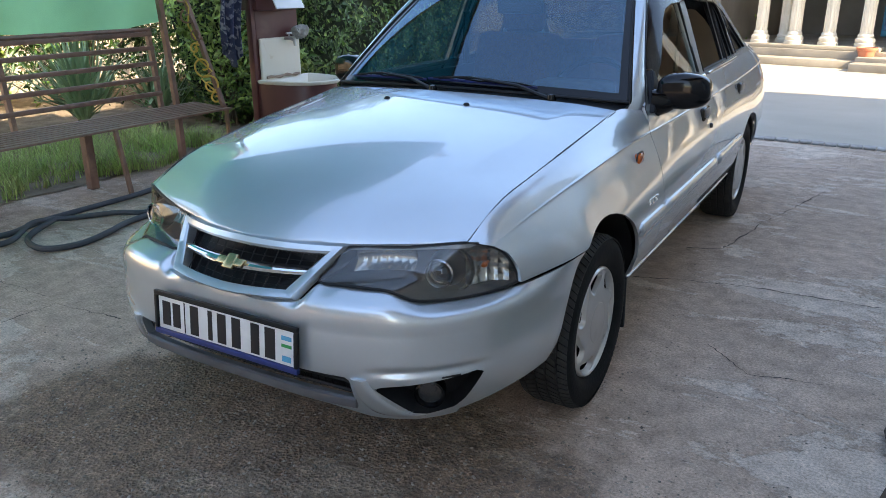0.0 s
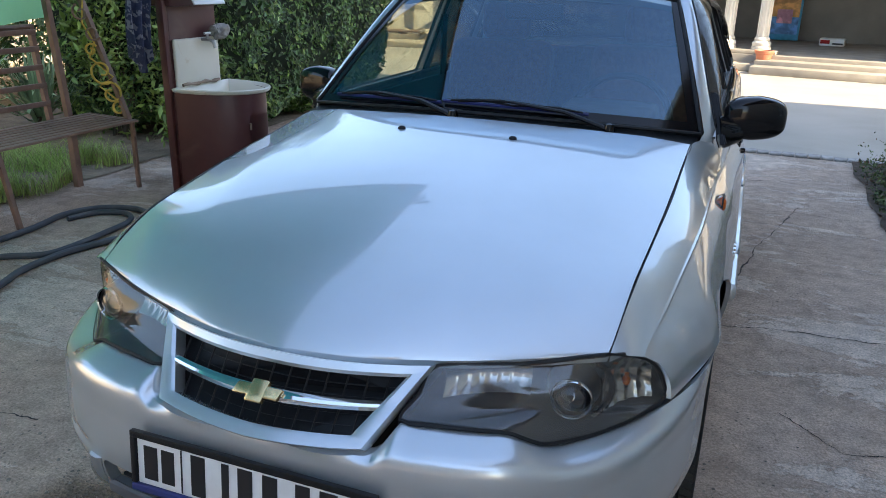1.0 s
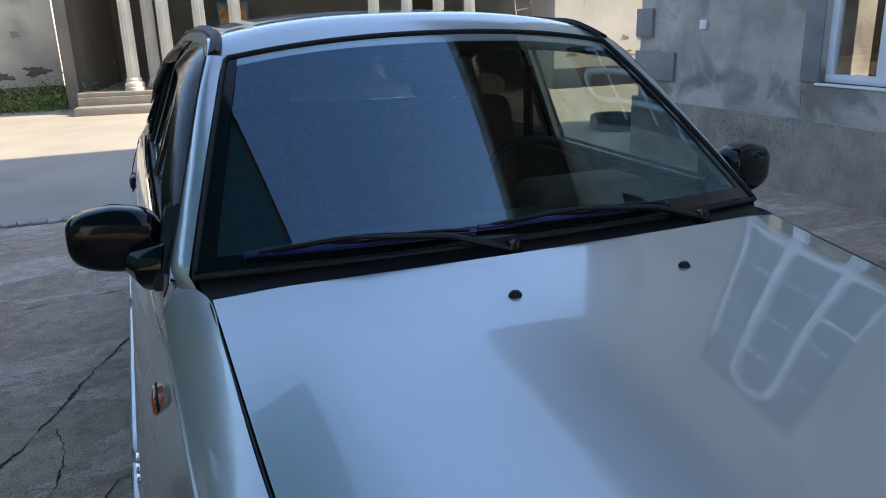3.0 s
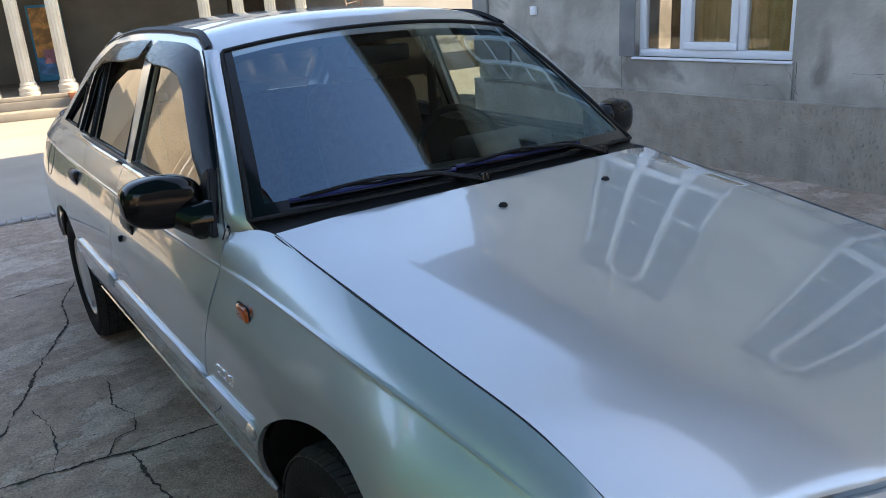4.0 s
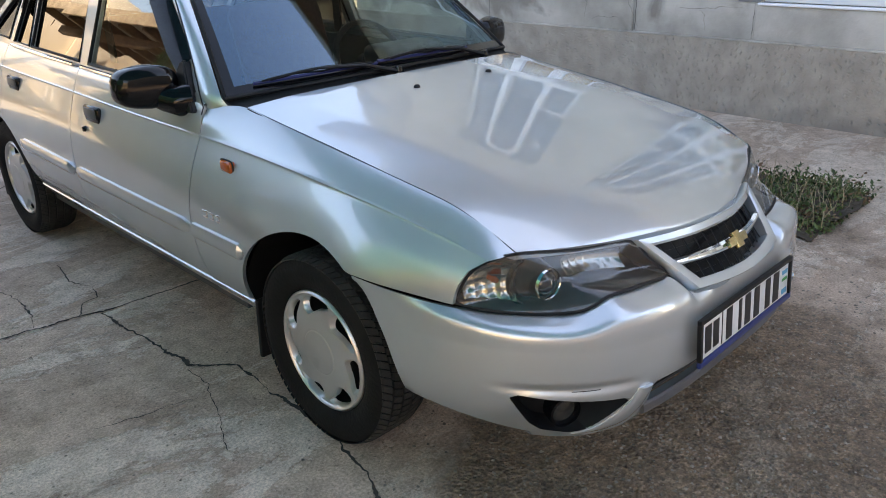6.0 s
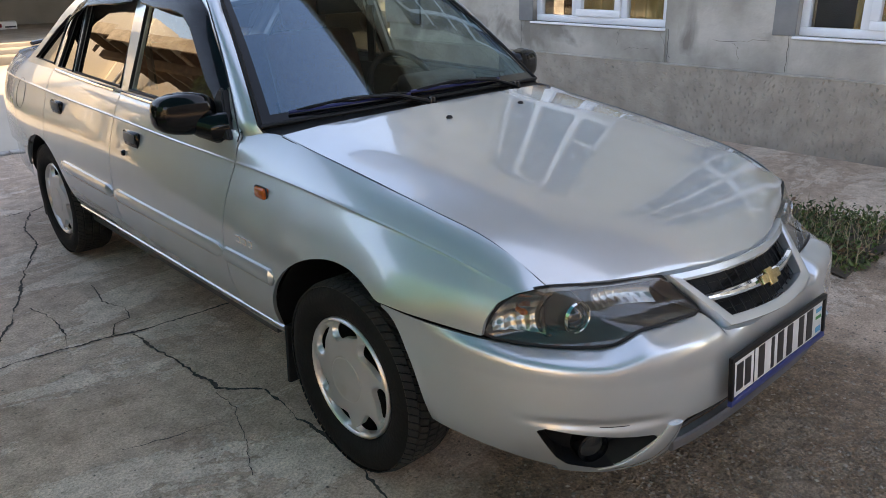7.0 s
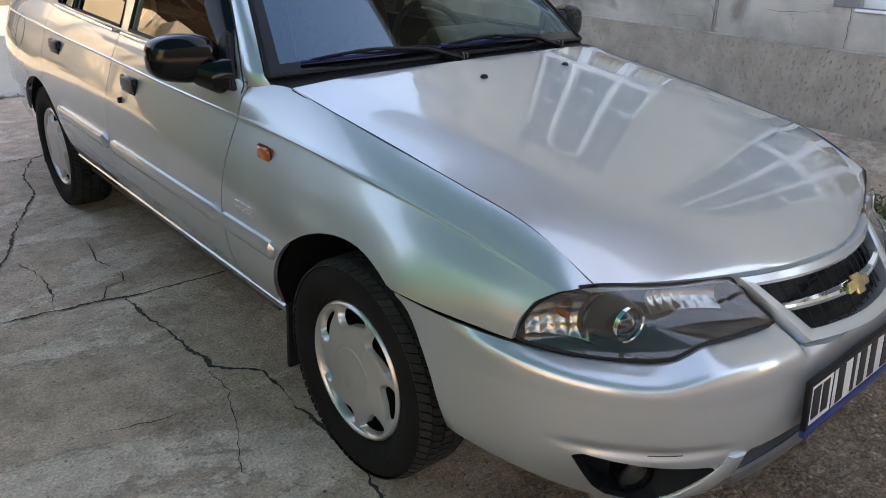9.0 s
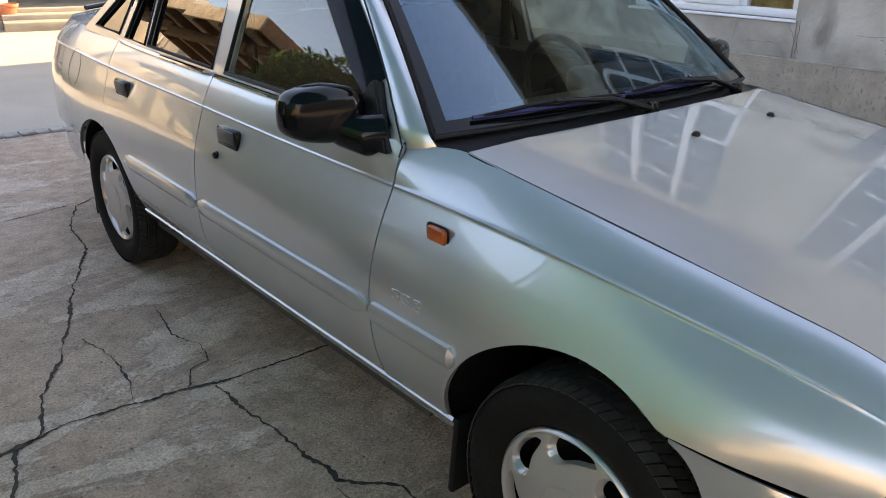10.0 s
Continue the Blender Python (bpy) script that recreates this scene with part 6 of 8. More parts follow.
def front_bumper(u, v, off=0.0):
    a = min(1.0, abs(u))
    if a > 0.7:  # the rear edge follows the wheel arch
        top, back, low = curve(FRONT_TOP, a)
        h = low + (min(0.503, top - 0.012) - low) * min(v, 0.72) / 0.72
        h += (top - h) * max(0.0, v - 0.72) / 0.28
        ye = -math.sqrt(max(0.0, 0.373**2 - (h - AXLE_Z) ** 2))
        end = float(curve(PLAN_BY_Y, ye)[0])
        a = 0.7 + (a - 0.7) / 0.3 * (end - 0.7)
    x, y = curve(FRONT_PLAN, a)
    x2, y2 = curve(FRONT_PLAN, min(1.0, a + 0.01))
    x1, y1 = curve(FRONT_PLAN, max(0.0, a - 0.01))
    t = Vector((x2 - x1, y2 - y1)).normalized()
    if a < 0.011:
        t = Vector((1, 0))
    nx, ny = -t.y, t.x  # towards the inside
    top, back, low = curve(FRONT_TOP, a)
    crest = min(0.503, top - 0.012)
    if v > 0.72:
        w = (v - 0.72) / 0.28
        step, rise = curve(SHELF, w)
        z, inset = crest + (top - crest) * rise, 0.005 + (back - 0.005) * step
    else:
        w = v / 0.72
        z = low + (crest - low) * w
        inset = 0.005 * ((w - 0.62) / 0.38) ** 2 if w > 0.62 else 0.048 * ((0.62 - w) / 0.62) ** 2.0  # the face leans back a little above its fullest line
        # shallow rib along the corner, above the fog lamp
        if 0.36 < a < 0.70:
            inset += 0.008 * math.exp(-((z - 0.404) / 0.011) ** 2) * min(1, (a - 0.36) / 0.08, (0.70 - a) / 0.12)
    fold = 0.262 + 0.056 * min(1.0, max(0.0, (a - 0.6) / 0.34))  # lower fold, from the wheel arch to the fog lamp
    if a > 0.6 and z < fold:
        inset += 0.55 * (fold - z)
    inset -= off
    return Vector((math.copysign(1, u) * (x + nx * inset), y + ny * inset, z))


def at_height(poly):
    """A polygon in (path, height) brought to the sheet's own rows."""
    out = []
    for a, z in poly:
        top, back, low = curve(FRONT_TOP, min(1, abs(a)))
        crest = min(0.503, top - 0.012)
        out.append((a, 0.72 * (z - low) / (crest - low)))
    return out


def denser(poly, n=8):
    return [(p[0] + (q[0] - p[0]) * k / n, p[1] + (q[1] - p[1]) * k / n) for p, q in zip(poly, poly[1:] + poly[:1]) for k in range(n)]


FOG = denser([(0.390, 0.356), (0.410, 0.364), (0.625, 0.388), (0.643, 0.379), (0.604, 0.300), (0.580, 0.276), (0.515, 0.263), (0.475, 0.272)])
SLOT = denser([(-0.335, 0.376), (-0.325, 0.384), (0.325, 0.384), (0.335, 0.376), (0.342, 0.312), (-0.342, 0.312)])
holes = [at_height(FOG), at_height([(-a, z) for a, z in FOG]), at_height(SLOT)]
bumper = part("front_bumper", thicken(sheet(front_bumper, span(-1, 1, 321), span(0, 0.72, 60) + span(0.72, 1, 16)[1:], holes), 0.03, Vector((0, 0.9, 0))), "paint", car, "silver bumper with scraped fog-lamp corner")
part("intake_back", sheet(lambda u, v: front_bumper(u, v, -0.05), span(-0.352, 0.352, 30), span(0.10, 0.44, 6)), "black_matt", bumper)
slat = None
for zz in (0.33, 0.36):
    vv = at_height([(0.0, zz)])[0][1]
    slat = tube([front_bumper(u, vv, -0.03) for u in span(-0.334, 0.334, 40)], 0.005, 6, slat)
for u in span(-0.33, 0.33, 35):
    slat = tube([front_bumper(u, at_height([(u, z)])[0][1], -0.034) for z in (0.316, 0.384)], 0.0025, 4, slat)
part("intake_grid", slat, "black_matt", bumper, "black lower air intake grid")
part("lower_lip", tube([front_bumper(u, at_height([(u, 0.300)])[0][1], 0.002) for u in span(-0.345, 0.345, 50)], 0.009, 8, flat=1.8), "lip_grey", bumper, "grey plastic lower lip")
for sgn in (1, -1):
    pts = [front_bumper(sgn * a, v, 0.0) for a, v in at_height(FOG)]
    c = sum(pts, Vector()) / len(pts)
    inn = [p + (c - p) * 0.22 + Vector((-sgn * 0.02, 0.05, 0.006)) for p in pts]
    bm = bmesh.new()
    r0, r1 = [bm.verts.new(p) for p in pts], [bm.verts.new(p) for p in inn]
    n = len(pts)
    for k in range(n):
        bm.faces.new((r0[k], r0[(k + 1) % n], r1[(k + 1) % n], r1[k]))
    bm.faces.new(r1)
    pocket = part("fog_pocket", bm, "black_matt", bumper, "black fog-lamp recess")
    fc = front_bumper(sgn * 0.525, 0.185, -0.045)
    turn = (Vector((sgn * 0.45, -1, 0))).to_track_quat("Z", "Y").to_matrix().to_4x4()
    ring = lathe([(0.036, 0.012), (0.041, 0.010), (0.043, 0.0), (0.042, -0.03), (0.035, -0.03), (0.032, 0.002), (0.036, 0.012)], 28)
    ring.transform(Matrix.Translation(fc) @ turn)
    lamp = part("fog_ring", ring, "black_gloss", pocket)
    bowl = lathe([(0.0, -0.030), (0.02, -0.022), (0.032, -0.004)], 24)
    bowl.transform(Matrix.Translation(fc) @ turn)
    part("fog_reflector", bowl, "lamp_dark", pocket)
    lens = lathe([(0.0, 0.002), (0.02, -0.001), (0.032, -0.004)], 24)
    lens.transform(Matrix.Translation(fc) @ turn)
    part("fog_lens", lens, M_LENS, pocket).visible_shadow = False
    # the raised fin between air intake and fog lamp
    FIN = [(0.0, 0.338, 0.374, 0.383), (0.3, 0.346, 0.392, 0.348), (0.6, 0.360, 0.425, 0.306), (0.85, 0.392, 0.468, 0.270), (1.0, 0.43, 0.51, 0.256)]

    def fin(u, v):
        a0, a1, z = curve(FIN, u)
        a = a0 + (a1 - a0) * v
        return front_bumper(sgn * a, at_height([(a, z)])[0][1], 0.002 + 0.007 * (1 - abs(2 * v - 1) ** 3) * min(1.0, 4 * (1 - u)))
    part("fin", thicken(sheet(fin, span(0, 1, 24), span(0, 1, 9)), 0.012, Vector((0, 1, 0))), "paint", bumper)
    # bare scrape where paint is gone
    bm = sheet(lambda u, v: front_bumper(u, v, 0.0015), span(sgn * 0.54, sgn * 0.585, 6), span(0.385, 0.40, 3)) if sgn > 0 else sheet(lambda u, v: front_bumper(u, v, 0.0015), span(sgn * 0.46, sgn * 0.52, 6), span(0.43, 0.435, 2))
    part("scrape", bm, "black_matt", bumper)

# number plate: frame, white field, bars in place of characters
plate = thing("number_plate", "white number plate with dark characters in a black frame", "plate", (0, -0.9, 0.44))
plate.parent, plate.matrix_parent_inverse = car, car.matrix_world.inverted()
tagged(plate, category="")
del plate["category"]
PT = Matrix.Translation((0, -0.884, 0.446)) @ Matrix.Rotation(radians(-5), 4, "X")


def on_plate(lo, hi, bevel=0.002):
    bm = box((lo[0], -hi[2], lo[1]), (hi[0], -lo[2], hi[1]), bevel)
    bm.transform(PT)
    return bm


fr = None
for lo, hi in (((-0.268, 0.050, 0), (0.268, 0.064, 0.012)), ((-0.268, -0.050, 0), (-0.256, 0.050, 0.012)), ((0.256, -0.050, 0), (0.268, 0.050, 0.012))):
    fr = merge(fr, on_plate(lo, hi))
part("plate_frame", fr, "black_matt", plate)
part("plate_strip", on_plate((-0.268, -0.066, 0), (0.268, -0.0505, 0.012)), "plate_blue", plate, "dark blue strip below the plate")
part("plate_field", on_plate((-0.255, -0.050, 0), (0.255, 0.050, 0.006)), "plate_white", plate)
for x0, x1, h in ((-0.238, -0.206, 0.036), (-0.196, -0.166, 0.036), (-0.150, -0.147, 0.046), (-0.126, -0.094, 0.043), (-0.056, -0.040, 0.043), (-0.020, 0.012, 0.043), (0.034, 0.066, 0.043), (0.104, 0.134, 0.043), (0.154, 0.190, 0.043)):
    part("bar", on_plate((x0, -h, 0.0062), (x1, h, 0.0075), 0.0), "ink", plate)
part("plate_flag", on_plate((0.212, 0.020, 0.0062), (0.246, 0.032, 0.0072), 0), "plate_sky", plate)
part("plate_flag", on_plate((0.212, 0.000, 0.0062), (0.246, 0.009, 0.0072), 0), "plate_green", plate)
part("plate_mark", on_plate((0.214, -0.040, 0.0062), (0.244, -0.024, 0.0072), 0), "plate_sky", plate)

# ---- grille ----
def ring_of(points, n=12):
    """Evenly refined closed outline with softened corners."""
    pts = [Vector(p) for p in denser3(points, n)]
    for _ in range(2):
        pts = [(pts[k - 1] + pts[k] * 2 + pts[(k + 1) % len(pts)]) / 4 for k in range(len(pts))]
    return pts


def denser3(points, n):
    ps = [Vector(p) for p in points]
    return [p + (q - p) * (k / n) for p, q in zip(ps, ps[1:] + ps[:1]) for k in range(n)]


def grille_point(x, t):
    """The grille's bowed face: t 0 at the foot, 1 at the top."""
    top = Vector((x, -0.775 + 0.80 * x * x, 0.690 - 0.02 * abs(x)))
    foot = Vector((x, -0.880 + 0.75 * x * x, 0.558 + 0.03 * abs(x)))
    return foot + (top - foot) * t


def outline(xt, xb, t0, t1, n=16):
    pts = []
    pts += [grille_point(-xt + 2 * xt * k / n, t1) for k in range(n)]
    pts += [grille_point(xt + (xb - xt) * k / n, t1 + (t0 - t1) * k / n) for k in range(n)]
    pts += [grille_point(xb - 2 * xb * k / n, t0) for k in range(n)]
    pts += [grille_point(-xb - (xt - xb) * k / n, t0 + (t1 - t0) * k / n) for k in range(n)]
    return pts


outer, inner = outline(0.300, 0.222, 0.0, 0.985), outline(0.258, 0.192, 0.16, 0.84)
bm = bmesh.new()
fwd = Vector((0, -0.75, 0.45))
rings = []
for src, w, lift in ((outer, 0.0, -0.02), (outer, 0.0, 0.006), (outer, 0.10, 0.013), (outer, 0.75, 0.010), (outer, 1.0, 0.003), (outer, 1.0, -0.035)):
    rings.append([bm.verts.new(o + (i - o) * w + fwd * lift) for o, i in zip(outer, inner)])
n = len(outer)
for a, b in zip(rings, rings[1:]):
    for k in range(n):
        bm.faces.new((a[k], a[(k + 1) % n], b[(k + 1) % n], b[k]))
grille = part("grille_frame", bm, "paint", car, "silver grille surround")
bm = bmesh.new()
bm.faces.new([bm.verts.new(p - fwd * 0.045) for p in outline(0.270, 0.205, 0.12, 0.88)])
part("grille_back", bm, "black_matt", grille)
mesh_bm = None
for x in span(-0.26, 0.26, 15):
    mesh_bm = tube([grille_point(x, t) - fwd * 0.022 for t in (0.16, 0.84)], 0.0022, 4, mesh_bm)
for t in (0.27, 0.40, 0.60, 0.73):
    w = 0.192 + (0.258 - 0.192) * (t - 0.16) / 0.68
    mesh_bm = tube([grille_point(x, t) - fwd * 0.036 for x in span(-w, w, 20)], 0.0014, 4, mesh_bm)
part("grille_mesh", mesh_bm, "black_matt", grille, "black grille mesh")
bm = bmesh.new()
rows = []
for x in span(-0.238, 0.238, 40):
    hgt = 0.075 * (1 - 0.25 * abs(x / 0.238))
    rows.append([bm.verts.new(grille_point(x, 0.5 + dt * hgt) + fwd * d) for dt, d in ((-1, -0.02), (-1, -0.004), (-0.3, 0.004), (0.3, 0.004), (1, -0.004), (1, -0.02))])
for a, b in zip(rows, rows[1:]):
    for k in range(5):
        bm.faces.new((a[k], a[k + 1], b[k + 1], b[k]))
part("grille_bar", bm, "chrome", grille, "chrome bar across the grille")
base = grille_point(0, 0.5)
cross = box((-0.048, -0.0115, -0.004), (0.048, 0.0115, 0.008), 0.003)
for v in cross.verts:
    v.co.x += v.co.y * 0.35
core = box((-0.018, -0.022, -0.004), (0.018, 0.022, 0.0086), 0.003)
for v in core.verts:
    v.co.x += v.co.y * 0.15
cross = merge(cross, core)
cross.transform(Matrix.Translation(base + fwd * 0.008) @ Matrix.Rotation(radians(48), 4, "X"))
part("grille_emblem", cross, "gold", grille, "plain gold cross-shaped emblem")

# ---- headlamps ----
LAMP = [(0.592, -0.588, 0.7085), (0.45, -0.650, 0.690), (0.305, -0.700, 0.681), (0.286, -0.745, 0.642), (0.266, -0.788, 0.606), (0.34, -0.781, 0.607), (0.41, -0.764, 0.606), (0.456, -0.746, 0.602),
        (0.486, -0.734, 0.590), (0.516, -0.716, 0.577), (0.56, -0.672, 0.571), (0.61, -0.615, 0.570), (0.66, -0.550, 0.576), (0.697, -0.487, 0.588), (0.692, -0.497, 0.630), (0.676, -0.514, 0.667), (0.648, -0.542, 0.694)]


def lamp_face(sgn, depth=0.0, shrink=0.0, n=3, bulge=0.022):
    """A bowed patch that fills the lamp's outline."""
    ring = [Vector((sgn * x, y, z)) for x, y, z in LAMP]
    fine = []
    m = len(ring)
    for k in range(m):
        p0, p1, p2, p3 = ring[k - 1], ring[k], ring[(k + 1) % m], ring[(k + 2) % m]
        for j in range(n):
            t = j / n
            fine.append(0.5 * ((2 * p1) + (p2 - p0) * t + (2 * p0 - 5 * p1 + 4 * p2 - p3) * t * t + (3 * p1 - p0 - 3 * p2 + p3) * t**3))
    c = sum(fine, Vector()) / len(fine)
    out = Vector((sgn * 0.55, -0.80, 0.25)).normalized()
    return fine, c, out


for sgn in (1, -1):
    fine, c, out = lamp_face(sgn)
    n = len(fine)
    bm = bmesh.new()
    rings = [[bm.verts.new(p + (c - p) * w + out * (0.014 * (1 - (1 - w) ** 2))) for p in fine] for w in (0.0, 0.06, 0.2, 0.4, 0.6, 0.8)]
    for a, b in zip(rings, rings[1:]):
        for k in range(n):
            bm.faces.new((a[k], a[(k + 1) % n], b[(k + 1) % n], b[k]))
    bm.faces.new(rings[-1])
    lamp = part("headlamp", bm, M_LENS, car, "smoky plastic headlamp lens")
    lamp.visible_shadow = False
    # dark housing behind the lens
    bm = bmesh.new()
    deep = Vector((-sgn * 0.2, 1, 0)).normalized()
    rings = [[bm.verts.new(p + (c - p) * w + deep * d) for p in fine] for w, d in ((0.0, 0.002), (0.05, 0.02), (0.10, 0.075), (0.55, 0.085))]
    for a, b in zip(rings, rings[1:]):
        for k in range(n):
            bm.faces.new((a[k], a[(k + 1) % n], b[(k + 1) % n], b[k]))
    bm.faces.new(rings[-1])
    part("lamp_housing", bm, "lamp_dark", lamp)
    part("lamp_seal", tube([p - out * 0.003 for p in fine], 0.0045, 6, closed=True), "black_matt", lamp)
    aim = Vector((sgn * 0.12, -1, 0.02)).to_track_quat("Z", "Y").to_matrix().to_4x4()
    pc = Vector((sgn * 0.540, -0.628, 0.628))
    bm = lathe([(0.036, 0.008), (0.038, 0.011), (0.040, 0.006), (0.040, 0.002), (0.036, 0.002), (0.036, 0.008)], 32)
    bm.transform(Matrix.Translation(pc) @ aim)
    part("projector_ring", bm, "chrome", lamp)
    bm = lathe([(0.0395, 0.0015), (0.043, -0.02), (0.052, -0.055), (0.049, -0.055), (0.037, -0.01), (0.0355, 0.0015), (0.0395, 0.0015)], 32)
    bm.transform(Matrix.Translation(pc) @ aim)
    part("projector_barrel", bm, "lamp_dark", lamp)
    bm = lathe([(0.0, 0.018), (0.014, 0.015), (0.026, 0.006), (0.035, -0.010)], 28)
    bm.transform(Matrix.Translation(pc) @ aim)
    part("projector_lens", bm, "projector_glass", lamp)
    # inner end: a wide fluted bowl; outer end: a faceted cup with a bulb
    def bowl(u, v):
        x, y = 0.312 + 0.150 * u, -0.698 + 0.066 * u
        k = (2 * u - 1) ** 2 * 0.6 + (2 * v - 1) ** 2
        d = 0.040 * (1 - 0.62 * k) + 0.0035 * abs(math.sin(u * math.pi * 7)) * (0.4 + 0.6 * v)
        return Vector((sgn * (x - d * 0.1), y + d, 0.613 + 0.066 * v + 0.006 * u))
    part("beam_reflector", sheet(bowl, span(0, 1, 57), span(0, 1, 14)), "reflector", lamp, "fluted chrome reflector")

    def cup(u, v):
        x, y = 0.598 + 0.078 * u, -0.588 + 0.098 * u
        k = (2 * u - 1) ** 2 + (2 * v - 1) ** 2
        d = 0.034 * (1 - 0.48 * k) + 0.0045 * abs(math.sin(u * math.pi * 4)) + 0.003 * abs(math.sin(v * math.pi * 3 + 2.2 * u))
        return Vector((sgn * (x - d * 0.55), y + d * 0.8, 0.586 + 0.098 * v - 0.012 * u * v))
    part("indicator_reflector", sheet(cup, span(0, 1, 33), span(0, 1, 25)), "reflector", lamp, "faceted chrome reflector")
    bulb = lathe([(0.0, 0.020), (0.006, 0.018), (0.009, 0.010), (0.007, 0.0), (0.007, -0.012)], 14)
    bulb.transform(Matrix.Translation((sgn * 0.625, -0.532, 0.640)) @ aim)
    part("indicator_bulb", bulb, "amber", lamp, "amber bulb")
    part("lamp_divider", tube([pc + Vector((sgn * (0.052 * math.cos(w) + 0.012), 0.034 + 0.03 * math.cos(w), 0.062 * math.sin(w))) for w in span(-1.15, 1.15, 16)], 0.006, 6), "black_gloss", lamp)

# ---- door mirrors ----
for sgn, mx, my in ((1, 0.806, 0.755), (-1, 0.793, 0.800)):
    bm = bmesh.new()
    bmesh.ops.create_uvsphere(bm, u_segments=32, v_segments=20, radius=1)
    for v in bm.verts:
        p = [math.copysign(abs(k) ** 0.58, k) for k in v.co]
        ext = 0.060 if p[1] < 0 else 0.038
        taper = 1 - 0.16 * max(0, p[0]) - 0.10 * max(0, -p[0])
        v.co = Vector((sgn * (mx + 0.094 * p[0]), my + ext * p[1] + 0.025 * p[0], 0.957 + 0.069 * p[2] * taper))
    mirror = part("door_mirror", bm, "black_gloss", car, "glossy black door mirror")
    part("mirror_glass", box((sgn * (mx - 0.07), my + 0.034, 0.915), (sgn * (mx + 0.07), my + 0.042, 1.0), 0.004), "chrome", mirror)
    arm = tube([(sgn * 0.690, 0.690, 0.915), (sgn * 0.722, 0.705, 0.912), (sgn * 0.745, my - 0.035, 0.918), (sgn * 0.775, my - 0.012, 0.932)], [0.052, 0.050, 0.044, 0.036], 18)
    part("mirror_arm", arm, "black_gloss", mirror)
    tri = bmesh.new()
    poly = [(0.622, 0.884), (0.77, 0.878), (0.79, 0.925), (0.748, 1.03), (0.727, 1.03)]
    lo = [tri.verts.new(Vector((sgn * (glasshouse_x(max(0.9, z)) - 0.005), y, z))) for y, z in poly]
    hi = [tri.verts.new(Vector((sgn * (glasshouse_x(max(0.9, z)) + 0.026), y, z))) for y, z in poly]
    tri.faces.new(hi)
    for k in range(len(poly)):
        tri.faces.new((lo[k], lo[(k + 1) % 5], hi[(k + 1) % 5], hi[k]))
    bmesh.ops.bevel(tri, geom=[e for e in tri.edges], offset=0.005, segments=2, affect="EDGES")
    part("mirror_sail", tri, "black_matt", mirror)

# ---- wheels ----
def tyre_mesh():
    prof = [(0.178, 0.045), (0.182, 0.060), (0.195, 0.074), (0.215, 0.086), (0.240, 0.091), (0.262, 0.088), (0.276, 0.080), (0.282, 0.070), (0.2825, 0.045), (0.283, 0.0)]
    prof = prof + [(r, -h) for r, h in prof[-2::-1]]
    bm = lathe(prof, 72, "X")
    return finish(bm, "tyre", "rubber", 0.5)


def tread_mesh():
    """Five ribs of slanting lugs."""
    bm = bmesh.new()
    for rib, (x0, x1) in enumerate(((-0.084, -0.058), (-0.052, -0.021), (-0.015, 0.015), (0.021, 0.052), (0.058, 0.084))):
        n = 76
        for k in range(n):
            w0, w1 = 2 * math.pi * k / n, 2 * math.pi * (k + 0.80) / n
            slant = 0.05 * (1 if rib > 2 else -1 if rib < 2 else 0.4)
            c = []
            for x, s in ((x0, 0.0), (x1, slant)):
                drop = 0.010 * max(0, (abs(x) - 0.05) / 0.034) ** 2
                for w in (w0 + s, w1 + s):
                    for r in (0.279, 0.2925 - drop):
                        c.append(bm.verts.new((x, r * math.cos(w), r * math.sin(w))))
            for q in ((0, 1, 3, 2), (4, 6, 7, 5), (1, 5, 7, 3), (0, 4, 5, 1), (2, 3, 7, 6)):
                bm.faces.new([c[i] for i in q])
    return finish(bm, "tread", "tread", 0.5)


